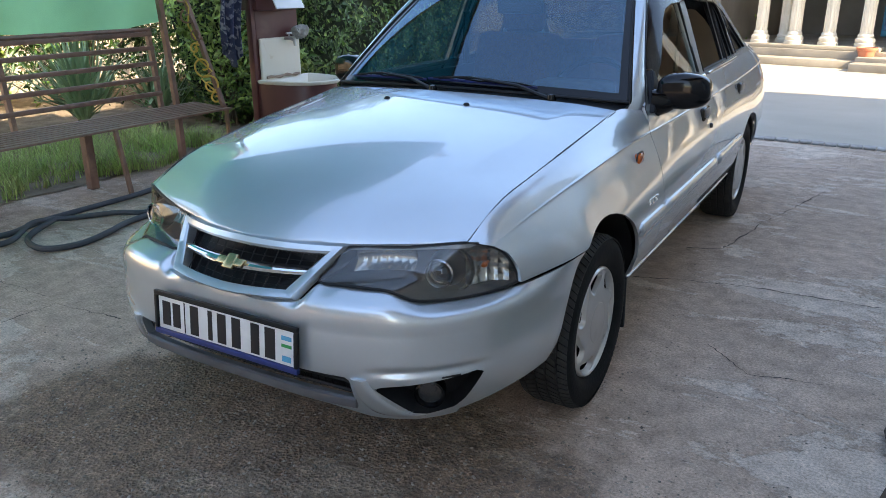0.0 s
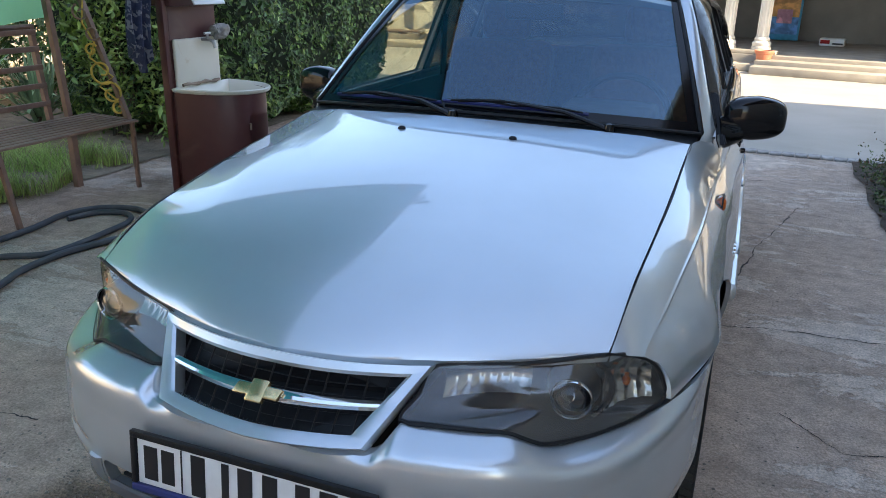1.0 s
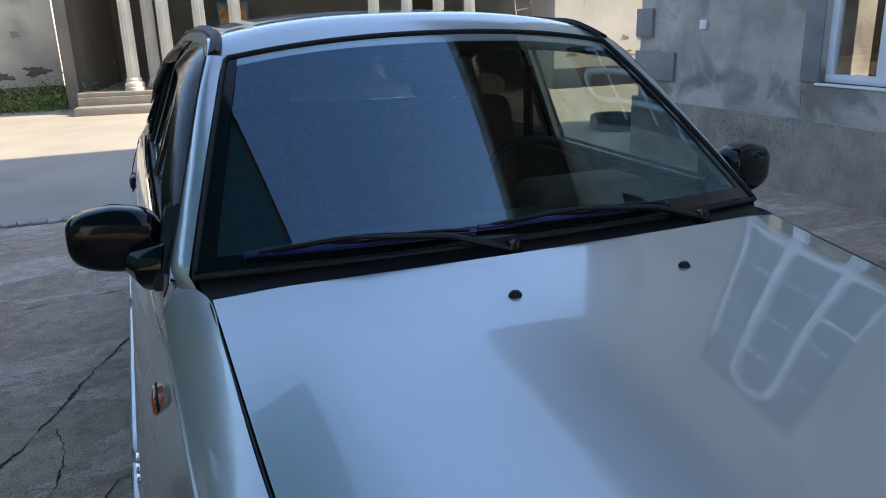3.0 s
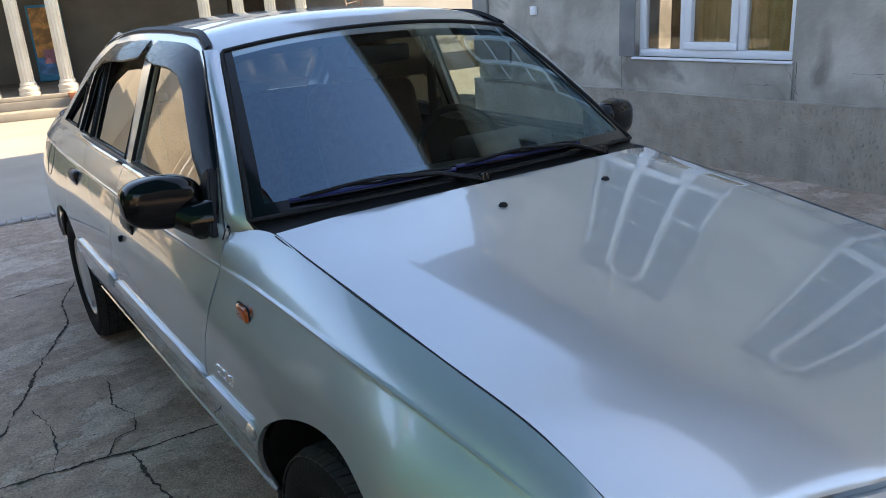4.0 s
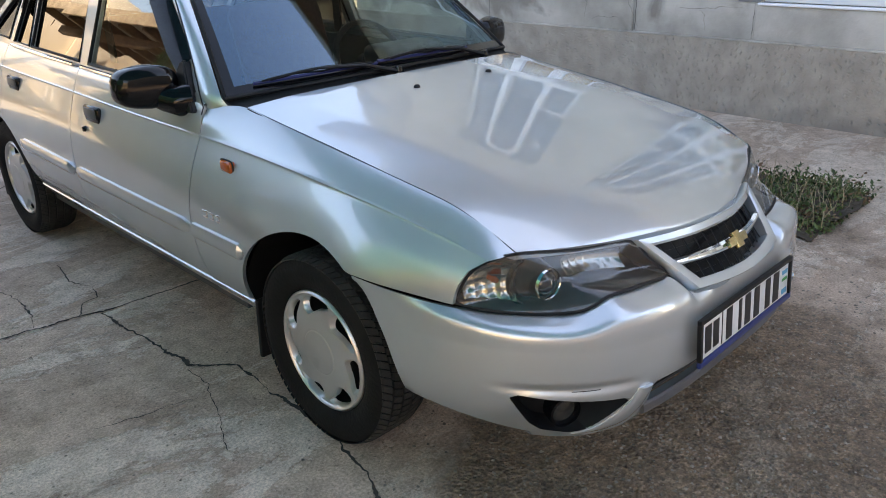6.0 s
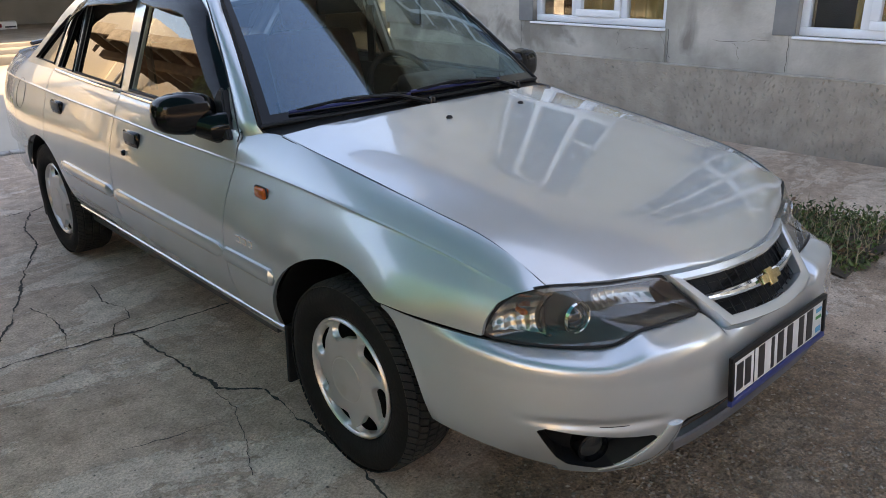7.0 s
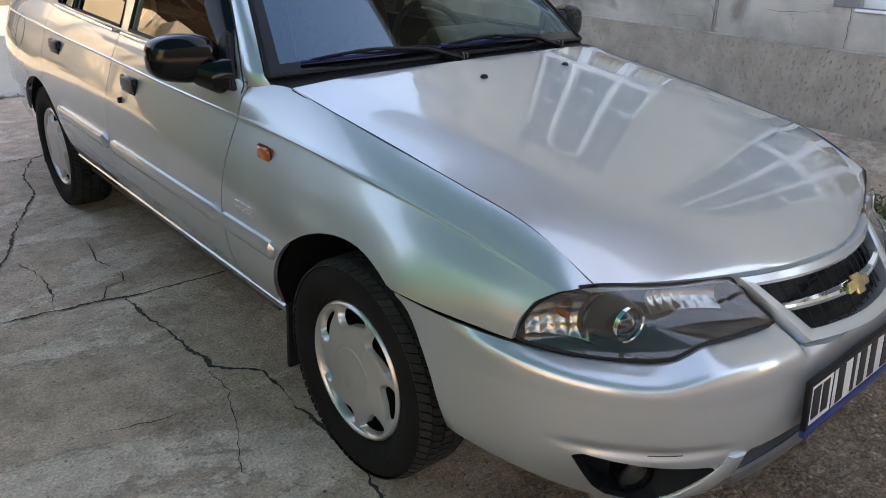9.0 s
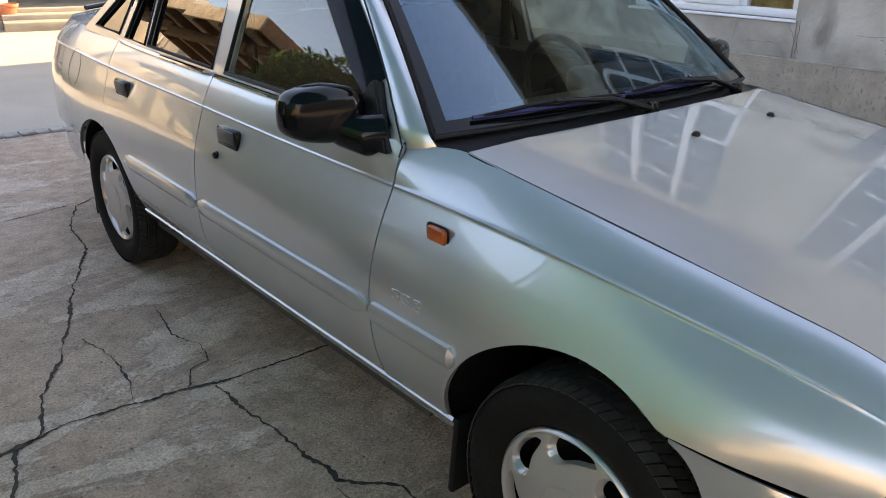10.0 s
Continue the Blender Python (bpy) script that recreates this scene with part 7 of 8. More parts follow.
def hubcap_mesh():
    """A dished cover with seven slanting openings round the rim."""
    nr, nt_ = 52, 210
    rs = [0.0] + span(0.010, 0.186, nr)

    def height(r):
        if r < 0.066:
            return 0.0205
        if r < 0.0705:
            return 0.0185
        if r < 0.105:
            return 0.020 - 0.003 * (r - 0.066) / 0.04
        if r < 0.172:
            return 0.017 - 0.009 * ((r - 0.105) / 0.067) ** 2
        return 0.008 + 0.007 * math.sin((r - 0.172) / 0.014 * math.pi)
    slots = []
    for k in range(7):
        w0 = 2 * math.pi * k / 7
        edge = [(0.160, w0 - 0.02), (0.169, w0 + 0.10), (0.171, w0 + 0.30), (0.171, w0 + 0.52), (0.167, w0 + 0.68), (0.152, w0 + 0.76), (0.130, w0 + 0.75), (0.117, w0 + 0.66), (0.119, w0 + 0.52), (0.134, w0 + 0.28), (0.150, w0 + 0.04)]
        ring = [Vector((r * math.cos(w), r * math.sin(w))) for r, w in edge]
        n = len(ring)
        fine = []
        for j in range(n):
            p0, p1, p2, p3 = ring[j - 1], ring[j], ring[(j + 1) % n], ring[(j + 2) % n]
            for t in (0, 0.25, 0.5, 0.75):
                fine.append(0.5 * ((2 * p1) + (p2 - p0) * t + (2 * p0 - 5 * p1 + 4 * p2 - p3) * t * t + (3 * p1 - p0 - 3 * p2 + p3) * t**3))
        slots.append([(p.x, p.y) for p in fine])
    bm = bmesh.new()
    spot, dead, vert = {}, set(), {}
    for i, r in enumerate(rs):
        for k in range(nt_):
            w = 2 * math.pi * k / nt_
            spot[i, k] = (r * math.cos(w), r * math.sin(w))
    for i in range(1, len(rs) - 1):
        for k in range(nt_):
            p, q = spot[i, k], spot[i + 1, (k + 1) % nt_]
            c = ((p[0] + q[0]) / 2, (p[1] + q[1]) / 2)
            if 0.112 < math.hypot(*c) < 0.175 and any(inside(c, poly) for poly in slots):
                dead.add((i, k))
    for i in range(len(rs)):
        for k in range(nt_):
            cells = [(a, c % nt_) for a in (i - 1, i) for c in (k - 1, k)]
            d = [c in dead for c in cells]
            if all(d):
                continue
            p, dz = spot[i, k], 0.0
            if any(d):
                q = min((nearest(p, poly) for poly in slots), key=lambda q: (q[0] - p[0]) ** 2 + (q[1] - p[1]) ** 2)
                if math.hypot(q[0] - p[0], q[1] - p[1]) < 0.006:
                    p, dz = q, -0.002
            vert[i, k] = bm.verts.new((height(math.hypot(*p)) + dz, p[0], p[1])) if i or k == 0 else vert[0, 0]
    for i in range(len(rs) - 1):
        for k in range(nt_):
            if (i, k) not in dead:
                bm.faces.new(list(dict.fromkeys(vert[c] for c in ((i, k), (i + 1, k), (i + 1, (k + 1) % nt_), (i, (k + 1) % nt_)))))
    bmesh.ops.remove_doubles(bm, verts=bm.verts, dist=0.0004)
    mids = [(sum(p[0] for p in poly) / len(poly), sum(p[1] for p in poly) / len(poly)) for poly in slots]

    def slope_in(c):
        """The walls of an opening lean in towards its middle; the outer rim folds straight back."""
        if math.hypot(c.y, c.z) > 0.180:
            return Vector((-1, 0, 0))
        q = min(mids, key=lambda m: (m[0] - c.y) ** 2 + (m[1] - c.z) ** 2)
        return Vector((-0.9, (q[0] - c.y) * 11, (q[1] - c.z) * 11))
    return finish(thicken(bm, 0.016, slope_in), "hubcap", "hub", 0.5)


tyre_me, tread_me, hub_me = tyre_mesh(), tread_mesh(), hubcap_mesh()
disc_me = finish(lathe([(0.0, 0.012), (0.06, 0.012), (0.07, 0.0), (0.183, -0.012)], 40, "X"), "wheel_disc", "black_matt")
rim_me = finish(lathe([(0.184, -0.08), (0.178, -0.05), (0.17, 0.03), (0.178, 0.05), (0.186, 0.055), (0.186, 0.048)], 48, "X"), "rim", "black_matt")
for sgn in (1, -1):
    for y in (0.0, WHEELBASE):
        wheel = new("wheel")
        wheel.parent = car
        wheel.matrix_local = Matrix.Translation((sgn * 0.690, y, 0.289)) @ Matrix.Rotation(0 if sgn > 0 else math.pi, 4, "Z") @ Matrix.Rotation(0.35 + y, 4, "X")
        for nm, me, lb in (("tyre", tyre_me, "black treaded tyre"), ("tread", tread_me, ""), ("rim", rim_me, ""), ("hubcap", hub_me, "silver plastic hubcap"), ("wheel_disc", disc_me, "")):
            ob = tagged(new(nm, me), lb, kind="stuff" if nm == "tread" else "")
            ob.parent = wheel
            if nm == "hubcap":
                ob.location = (0.062, 0, 0)

# ---- underbody and cabin ----
part("underbody", box((-0.56, -0.42, 0.23), (0.56, 3.35, 0.28), 0.02), "black_matt", car)
part("bulkhead", box((-0.585, -0.55, 0.29), (0.585, -0.50, 0.64), 0.01), "black_matt", car)
part("engine_bay", box((-0.50, -0.45, 0.22), (0.50, 0.42, 0.66), 0.02), "black_matt", car)
bm = bmesh.new()
rows = []
for u in span(-1, 1, 25):
    rows.append([bm.verts.new((u * 0.64, y, z - 0.03 * u * u)) for y, z in ((0.46, 0.895), (0.60, 0.925), (0.78, 0.915), (0.86, 0.87), (0.87, 0.62), (0.70, 0.35))])
for a, b in zip(rows, rows[1:]):
    for k in range(5):
        bm.faces.new((a[k], a[k + 1], b[k + 1], b[k]))
part("dashboard", bm, "dash", car, "grey dashboard")
part("instrument_hood", box((0.18, 0.72, 0.88), (0.50, 0.90, 0.965), 0.03, seg=3), "dash", car)
wheel_turn = Matrix.Translation((0.34, 1.02, 0.86)) @ Matrix.Rotation(radians(62), 4, "X")
bm = tube([(0.185 * math.cos(w), 0.185 * math.sin(w), 0) for w in span(0, 2 * math.pi * 35 / 36, 36)], 0.014, 10, closed=True)
for w in (-0.1, math.pi + 0.1, -math.pi / 2):
    bm = tube([(0, 0, -0.02), (0.18 * math.cos(w), 0.18 * math.sin(w), 0)], 0.016, 8, bm)
bm = merge(bm, lathe([(0.0, 0.01), (0.055, 0.005), (0.06, -0.04), (0.0, -0.05)], 20))
bm.transform(wheel_turn)
part("steering_wheel", bm, "black_matt", car)


def seat(x, y, w=0.25):
    s = part("front_seat", box((x - w, y - 0.10, 0.36), (x + w, y + 0.42, 0.54), 0.06, seg=3), "cloth", car)
    b = box((x - w, -0.06, 0.0), (x + w, 0.08, 0.62), 0.06, seg=3)
    b.transform(Matrix.Translation((0, y + 0.42, 0.50)) @ Matrix.Rotation(radians(-18), 4, "X"))
    part("seat_back", b, "cloth", s)
    h = box((x - 0.12, -0.04, 0.0), (x + 0.12, 0.05, 0.17), 0.04, seg=3)
    h.transform(Matrix.Translation((0, y + 0.63, 1.09)) @ Matrix.Rotation(radians(-12), 4, "X"))
    part("head_rest", h, "cloth", s)


seat(0.34, 1.15)
seat(-0.34, 1.15)
rs = part("rear_seat", box((-0.62, 1.98, 0.36), (0.62, 2.42, 0.54), 0.06, seg=3), "cloth", car)
b = box((-0.62, -0.06, 0.0), (0.62, 0.08, 0.56), 0.06, seg=3)
b.transform(Matrix.Translation((0, 2.44, 0.48)) @ Matrix.Rotation(radians(-20), 4, "X"))
part("seat_back", b, "cloth", rs)
part("parcel_shelf", box((-0.60, 2.55, 0.90), (0.60, 2.92, 0.935), 0.01), "dash", car)
part("cabin_floor", box((-0.70, 0.5, 0.23), (0.70, 2.9, 0.27)), "dash", car)
for sgn in (1, -1):
    part("door_lining", box((sgn * 0.70, 0.62, 0.30), (sgn * 0.675, 2.70, 0.90), 0.008), "dash", car)
part("headlining", sheet(lambda u, v: roof_top(u * 0.96, v) + Vector((0, 0, -0.035)), span(-1, 1, 11), span(0.02, 0.98, 11)), "dash", car)
im = part("inside_mirror", box((-0.11, 0.985, 1.215), (0.11, 1.01, 1.275), 0.012, seg=3), "black_matt", car)

# ---- awning of shade net beside the car ----
def scroll(c, r, turn, axis_u, axis_v, turns=1.4, flip=1):
    """A wrought spiral in the plane of two axes."""
    pts = []
    for k in range(26):
        w = turn + flip * 2 * math.pi * turns * k / 25
        rr = r * (1 - 0.75 * k / 25)
        pts.append(Vector(c) + Vector(axis_u) * rr * math.cos(w) + Vector(axis_v) * rr * math.sin(w))
    return pts


def awning():
    a = thing("awning", "green shade-net awning on a brown steel frame with scrollwork fringe", "awning", (-2.0, -0.8, 0))
    x0, x1, y0, y1, z = -0.76, -3.42, -3.2, 1.56, 2.22

    def net(u, v):
        x = x0 + (x1 - x0) * u
        y = y0 + (y1 - y0) * v
        return Vector((x, y, z + 0.02 + 0.10 * u - 0.045 * math.sin(math.pi * ((u * 3) % 1)) - 0.02 * math.sin(v * 9 + u * 4)))
    part("roof_net", sheet(net, span(0, 1, 31), span(0, 1, 41)), "net", a, "sagging green shade net")

    def drape(u, v):
        y = -0.4 + 2.32 * u
        low = 1.02 + 0.03 * u**6 - 0.025 * math.sin(u * 11)
        return Vector((x1 + 0.02 + 0.025 * math.sin(u * 23 + v * 3) * v, y, (z + 0.1) * (1 - v) + low * v))
    part("drape_net", sheet(drape, span(0, 1, 60), span(0, 1, 14)), "drape", a, "green net hanging behind the bench")
    for y in (y0, y1):
        part("rafter", tube([(x0, y, z), (x1, y, z + 0.10)], 0.02, 4, square=True), "brown_steel", a)
    for x, zz, r in ((x0, z, 0.011), (x1, z + 0.10, 0.02)):
        part("purlin", tube([(x, y0, zz), (x, y1, zz)], r, 4, square=True), "brown_steel", a)
    for x, y in ((x1, y0), (-2.9, y0)):
        part("post", tube([(x, y, 0), (x, y, z + 0.09)], 0.03, 4, square=True), "brown_steel", a)
    part("post_tie", tube([(x1, y1, z + 0.10), (x1 + 0.06, y1 + 0.27, z + 0.06)], 0.02, 4, square=True), "brown_steel", a)
    k = 0
    for x in span(x0 - 0.10, -3.3, 17):
        part("scroll", tube(scroll((x, y1, z + 0.13), 0.075, k * math.pi, (1, 0, 0), (0, 0, 1), flip=(-1) ** k), 0.013, 6), "brown_steel", a)
        k += 1
    part("fringe_rail", tube([(x0, y1, z + 0.22), (x1, y1, z + 0.30)], 0.02, 4, square=True), "brown_steel", a)
    return a


# ---- bench ----
def bench():
    b = thing("bench", "brown steel garden bench with slatted seat and back", "bench", (-3.05, 0.8, 0))
    y0, y1 = -1.0, 2.02
    for k in range(8):
        x = -2.86 - 0.052 * k
        part("seat_slat", box((x - 0.044, y0, 0.437 + 0.002 * k), (x, y1, 0.452 + 0.002 * k), 0.004), "brown_steel", b)
    for k, z in enumerate((0.565, 0.675, 0.785, 0.895, 0.995)):
        x = -3.285 - 0.09 * (z - 0.5)
        part("back_slat", box((x - 0.010, y0, z - 0.016), (x + 0.010, 1.74, z + 0.016), 0.004), "brown_steel", b)
    for y in (-0.6, 0.56, 1.72):
        part("back_upright", tube([(-3.29, y, 0.45), (-3.345, y, 1.02)], 0.022, 4, square=True), "brown_steel", b)
    part("top_rail", tube([(-3.345, y0, 1.025), (-3.345, 1.74, 1.025)], 0.016, 8), "brown_steel", b)
    for y in (-0.7, 0.99):
        part("leg", box((-3.235, y - 0.03, 0), (-3.175, y + 0.03, 0.437), 0.004), "brown_steel", b)
        part("leg", tube([(-2.845, y + 0.03, 0), (-2.885, y, 0.436)], 0.018, 4, square=True), "brown_steel", b)
    part("leg", tube([(-2.90, 2.0, 0.0), (-2.90, 2.0, 0.437)], 0.016, 4, square=True), "brown_steel", b)
    part("leg", tube([(-3.27, 1.85, 0.0), (-3.27, 1.85, 0.44)], 0.03, 4, square=True), "brown_steel", b)
    # side frame: two leaning uprights with scrollwork between
    part("side_upright", tube([(-3.27, 1.85, 0.44), (-3.36, 1.80, 2.3)], 0.026, 4, square=True), "brown_steel", b)
    part("side_upright", tube([(-2.92, 2.0, 0.44), (-3.28, 1.93, 1.6), (-3.36, 1.9, 2.3)], 0.022, 4, square=True), "brown_steel", b)
    d = Vector((0.9, 0.42, 0)).normalized()
    foot = Vector((-3.12, 1.91, 0))
    for su, z, r, turn, turns, flip, yellow in ((0.165, 0.52, 0.045, 1.4, 1.1, 1, True), (0.125, 0.615, 0.078, 2.2, 1.15, -1, True), (0.085, 0.755, 0.085, -0.9, 1.15, -1, True), (0.035, 0.885, 0.042, 0.6, 1.2, 1, True),
                                               (0.055, 0.99, 0.05, -0.5, 1.1, -1, False), (0.0, 1.11, 0.055, 2.0, 1.1, 1, False), (-0.03, 1.26, 0.05, -0.5, 1.1, -1, False)):
        part("scroll", tube(scroll(foot + d * su + Vector((0, 0, z)), r, turn, d, (0, 0, 1), turns, flip), 0.0075, 6), "scroll" if yellow else "brown_steel", b, "yellow wrought scroll" if yellow else "")
    part("scroll_stem", tube([foot + d * u + Vector((0, 0, z)) for u, z in ((0.20, 0.47), (0.175, 0.56), (0.06, 0.66), (0.15, 0.72), (0.02, 0.84), (0.06, 0.93), (0.0, 1.05), (0.02, 1.18), (-0.05, 1.34))], 0.0065, 6), "scroll", b, "yellow wrought stem")
    return b


# ---- wash stand ----
def wash_stand():
    w = thing("wash_stand", "maroon sheet-metal wash stand with a white enamel basin and tap", "wash stand", (-2.4, 2.24, 0))

    def dee(n=22, rx=0.445, ry=0.265, c=(-2.52, 2.25)):
        return [(c[0] + rx * math.sin(k) ** 0.75, c[1] - ry * math.cos(k)) for k in span(0.0, math.pi, n)]
    bm = bmesh.new()
    ring = dee()
    rows = [[bm.verts.new((x + dx, y, z)) for x, y in ring] for z, dx in ((0.05, 0.0), (0.30, 0.0), (0.655, 0.0), (0.66, -0.004))]
    for p, q in zip(rows, rows[1:]):
        for k in range(len(ring) - 1):
            bm.faces.new((p[k], p[k + 1], q[k + 1], q[k]))
    part("cabinet", bm, "maroon", w, "curved maroon cabinet")
    part("cabinet_back", box((-2.535, 1.985, 0.02), (-2.522, 2.515, 0.66), 0.002), "maroon", w)
    for x, y in ((-2.50, 2.01), (-2.50, 2.49), (-2.22, 2.06), (-2.16, 2.44)):
        part("foot", box((x - 0.03, y - 0.03, 0), (x + 0.03, y + 0.03, 0.052), 0.006), "maroon", w)
    pts = [p for p in dee(41)][15:24]
    bm = bmesh.new()
    rows = [[bm.verts.new((x + 0.008, y + 0.004, z)) for x, y in pts] for z in (0.16, 0.52)]
    for k in range(len(pts) - 1):
        bm.faces.new((rows[0][k], rows[0][k + 1], rows[1][k + 1], rows[1][k]))
    bmesh.ops.solidify(bm, geom=bm.faces[:], thickness=0.008)
    door = part("cabinet_door", bm, "maroon", w, "small hinged cabinet door")
    for z in (0.22, 0.45):
        part("hinge", tube([(pts[0][0] + 0.012, pts[0][1], z - 0.02), (pts[0][0] + 0.012, pts[0][1], z + 0.02)], 0.007, 8), "rusty", door)
    # basin: a shallow enamel dish with a rolled rim
    bm = bmesh.new()
    out = dee(30, 0.475, 0.285) + [(-2.52, 2.535), (-2.52, 1.965)]
    c = Vector((-2.33, 2.25, 0))
    rings = []
    for s, z in ((0.96, 0.652), (1.0, 0.662), (1.01, 0.675), (0.98, 0.681), (0.93, 0.670), (0.80, 0.60), (0.4, 0.57)):
        rings.append([bm.verts.new((c.x + (x - c.x) * s, c.y + (y - c.y) * s, z)) for x, y in out])
    n = len(out)
    for p, q in zip(rings, rings[1:]):
        for k in range(n):
            bm.faces.new((p[k], p[(k + 1) % n], q[(k + 1) % n], q[k]))
    bm.faces.new(rings[-1])
    part("basin", bm, "enamel", w, "chipped white enamel basin")
    part("back_board", box((-2.575, 2.004, 0.0), (-2.538, 2.46, 1.46), 0.004), "maroon", w)
    part("side_post", box((-2.585, 1.962, 0), (-2.535, 2.002, 1.62), 0.004), "maroon", w)
    part("splash_panel", box((-2.536, 2.015, 0.665), (-2.512, 2.445, 0.968), 0.012, seg=3), "enamel", w, "rust-stained white enamel splash panel")
    part("splash_lip", tube([(-2.505 + 0.004 * math.sin(k * 2.3), 2.05 + 0.046 * k, 0.690 + 0.004 * math.sin(k * 1.7)) for k in range(9)], [0.010 + 0.004 * math.sin(k * 2.9) for k in range(9)], 7), "rusty", w, "crust of rust")
    tank = part("water_tank", box((-2.70, 1.99, 1.16), (-2.50, 2.44, 1.58), 0.015), "maroon", w, "maroon water tank")
    lid = box((-0.12, -0.15, -0.006), (0.12, 0.15, 0.006), 0.003)
    lid.transform(Matrix.Translation((-2.44, 2.22, 1.28)) @ Matrix.Rotation(radians(62), 4, "Y"))
    part("tank_flap", lid, "lid", tank, "pale painted metal flap")
    tap = tube([(-2.52, 2.28, 0.955), (-2.455, 2.28, 0.955), (-2.425, 2.28, 0.945), (-2.415, 2.28, 0.905)], 0.011, 10)
    tap = tube([(-2.47, 2.28, 0.955), (-2.47, 2.28, 0.992)], 0.008, 8, tap)
    tap = tube([(-2.47, 2.25, 0.995), (-2.47, 2.31, 0.995)], 0.007, 8, tap)
    part("tap", tap, "steel", w, "steel water tap")
    return w


def rag():
    """A grey cloth knotted over the tap pipe."""
    r = bmesh.new()
    bmesh.ops.create_icosphere(r, subdivisions=4, radius=0.06, matrix=Matrix.Translation((-2.47, 2.40, 1.0)) @ Matrix.Diagonal((0.8, 1.2, 0.75, 1)))
    for v in r.verts:
        v.co += Vector((1, 1, 1)) * 0.018 * noise.noise(v.co * 22) + v.normal * 0.02 * noise.noise(v.co * 40)
    return tagged(part("rag", r, "dry_rag"), "crumpled grey rag stuffed beside the tap", "rag")


M["dry_rag"] = surface("grey_rag", (0.30, 0.29, 0.27), (0.20, 0.19, 0.18), 25, 0.95, bump=0.4)


def towel():
    def f(u, v):
        w = 0.20 * (1 - 0.25 * v)
        x = -2.60 + 0.03 * math.sin(u * 14 + v * 2) * (0.4 + v)
        y = 1.958 - w * u + 0.02 * math.sin(v * 6) - 0.05 * v
        return Vector((x - 0.02 * v, y, 1.56 - (0.70 + 0.08 * math.sin(u * 5)) * v))
    bm = sheet(f, span(0, 1, 36), span(0, 1, 40))
    bmesh.ops.solidify(bm, geom=bm.faces[:], thickness=0.012)
    t = thing("towel", "navy patterned terry towel hung on the wash stand post", "towel", (-2.62, 1.85, 0.8))
    part("cloth", bm, "towel", t)
    part("hook", tube([(-2.56, 1.965, 1.57), (-2.60, 1.92, 1.585), (-2.62, 1.88, 1.56)], 0.006, 6), "steel", t)
    return t


# ---- hose on the concrete ----
def hose(points, r, label):
    pts = []
    n = len(points)
    for i in range(n - 1):
        p0, p1, p2, p3 = (Vector(points[max(0, min(n - 1, i + k))]) for k in (-1, 0, 1, 2))
        for j in range(12):
            t = j / 12
            pts.append(0.5 * ((2 * p1) + (p2 - p0) * t + (2 * p0 - 5 * p1 + 4 * p2 - p3) * t * t + (3 * p1 - p0 - 3 * p2 + p3) * t**3))
    return tagged(part("hose", tube(pts, r, 10), "hose"), label, "hose", "garden hoses")


# ---- plants ----
def hedge():
    h = thing("hedge", "tall dense evergreen hedge with small glossy leaves", "hedge", (-4.2, 5.2, 0))
    rng = np.random.default_rng(21)
    n = 52000
    # leaves lie near the surface of an uneven rounded block
    u = rng.uniform(-1, 1, (n, 3))
    ax = rng.integers(0, 3, n)
    face = np.where(rng.uniform(size=n) < np.where(ax == 0, 0.85, 0.35), 1.0, -1.0)
    u[np.arange(n), ax] = face
    u[:, 1] = np.where((ax == 1), np.where(rng.uniform(size=n) < 0.45, -1, 1), u[:, 1])
    nrm = np.zeros((n, 3))
    nrm[np.arange(n), ax] = u[np.arange(n), ax]
    q = u / (np.abs(u) ** 6).sum(1, keepdims=True) ** (1 / 6)
    p = np.stack([-4.15 + 1.02 * q[:, 0] - 0.05 * q[:, 1], 5.05 + 2.0 * q[:, 1], 1.28 + 1.26 * q[:, 2]], 1)
    lump = np.array([noise.noise(Vector(v) * 1.7) * 0.22 + noise.noise(Vector(v) * 4.5) * 0.16 for v in p])
    depth = np.abs(rng.normal(size=n)) * 0.11
    p += nrm * (lump - depth)[:, None]
    p[:, 2] = p[:, 2].clip(0.05)
    p[:, 0] += 0.10 * np.clip(p[:, 2] - 1.0, -1, 0.4)
    k = rng.uniform(size=n) < 0.10
    leaves(p[~k], 0.052, "leaf_hedge", "crown", h, 0.42, rng, normals=nrm[~k])
    leaves(p[k], 0.055, "leaf_light", "young_growth", h, 0.45, rng, normals=nrm[k])
    # near-black core: the shade between the leaves is put into its colour
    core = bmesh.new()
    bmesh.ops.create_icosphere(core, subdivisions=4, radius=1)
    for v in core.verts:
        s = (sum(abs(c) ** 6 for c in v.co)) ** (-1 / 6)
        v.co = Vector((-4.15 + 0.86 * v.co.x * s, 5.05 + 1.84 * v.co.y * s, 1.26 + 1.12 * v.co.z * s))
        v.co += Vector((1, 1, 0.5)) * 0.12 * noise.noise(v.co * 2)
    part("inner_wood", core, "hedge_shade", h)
    for k in range(14):
        x, y = -3.3 - rng.uniform(0, 1.5), 3.3 + k * 0.27
        part("stem", tube([(x, y, 0), (x + rng.normal() * 0.05, y + rng.normal() * 0.05, 0.7)], [0.02, 0.012], 6), "twig", h)
    return h


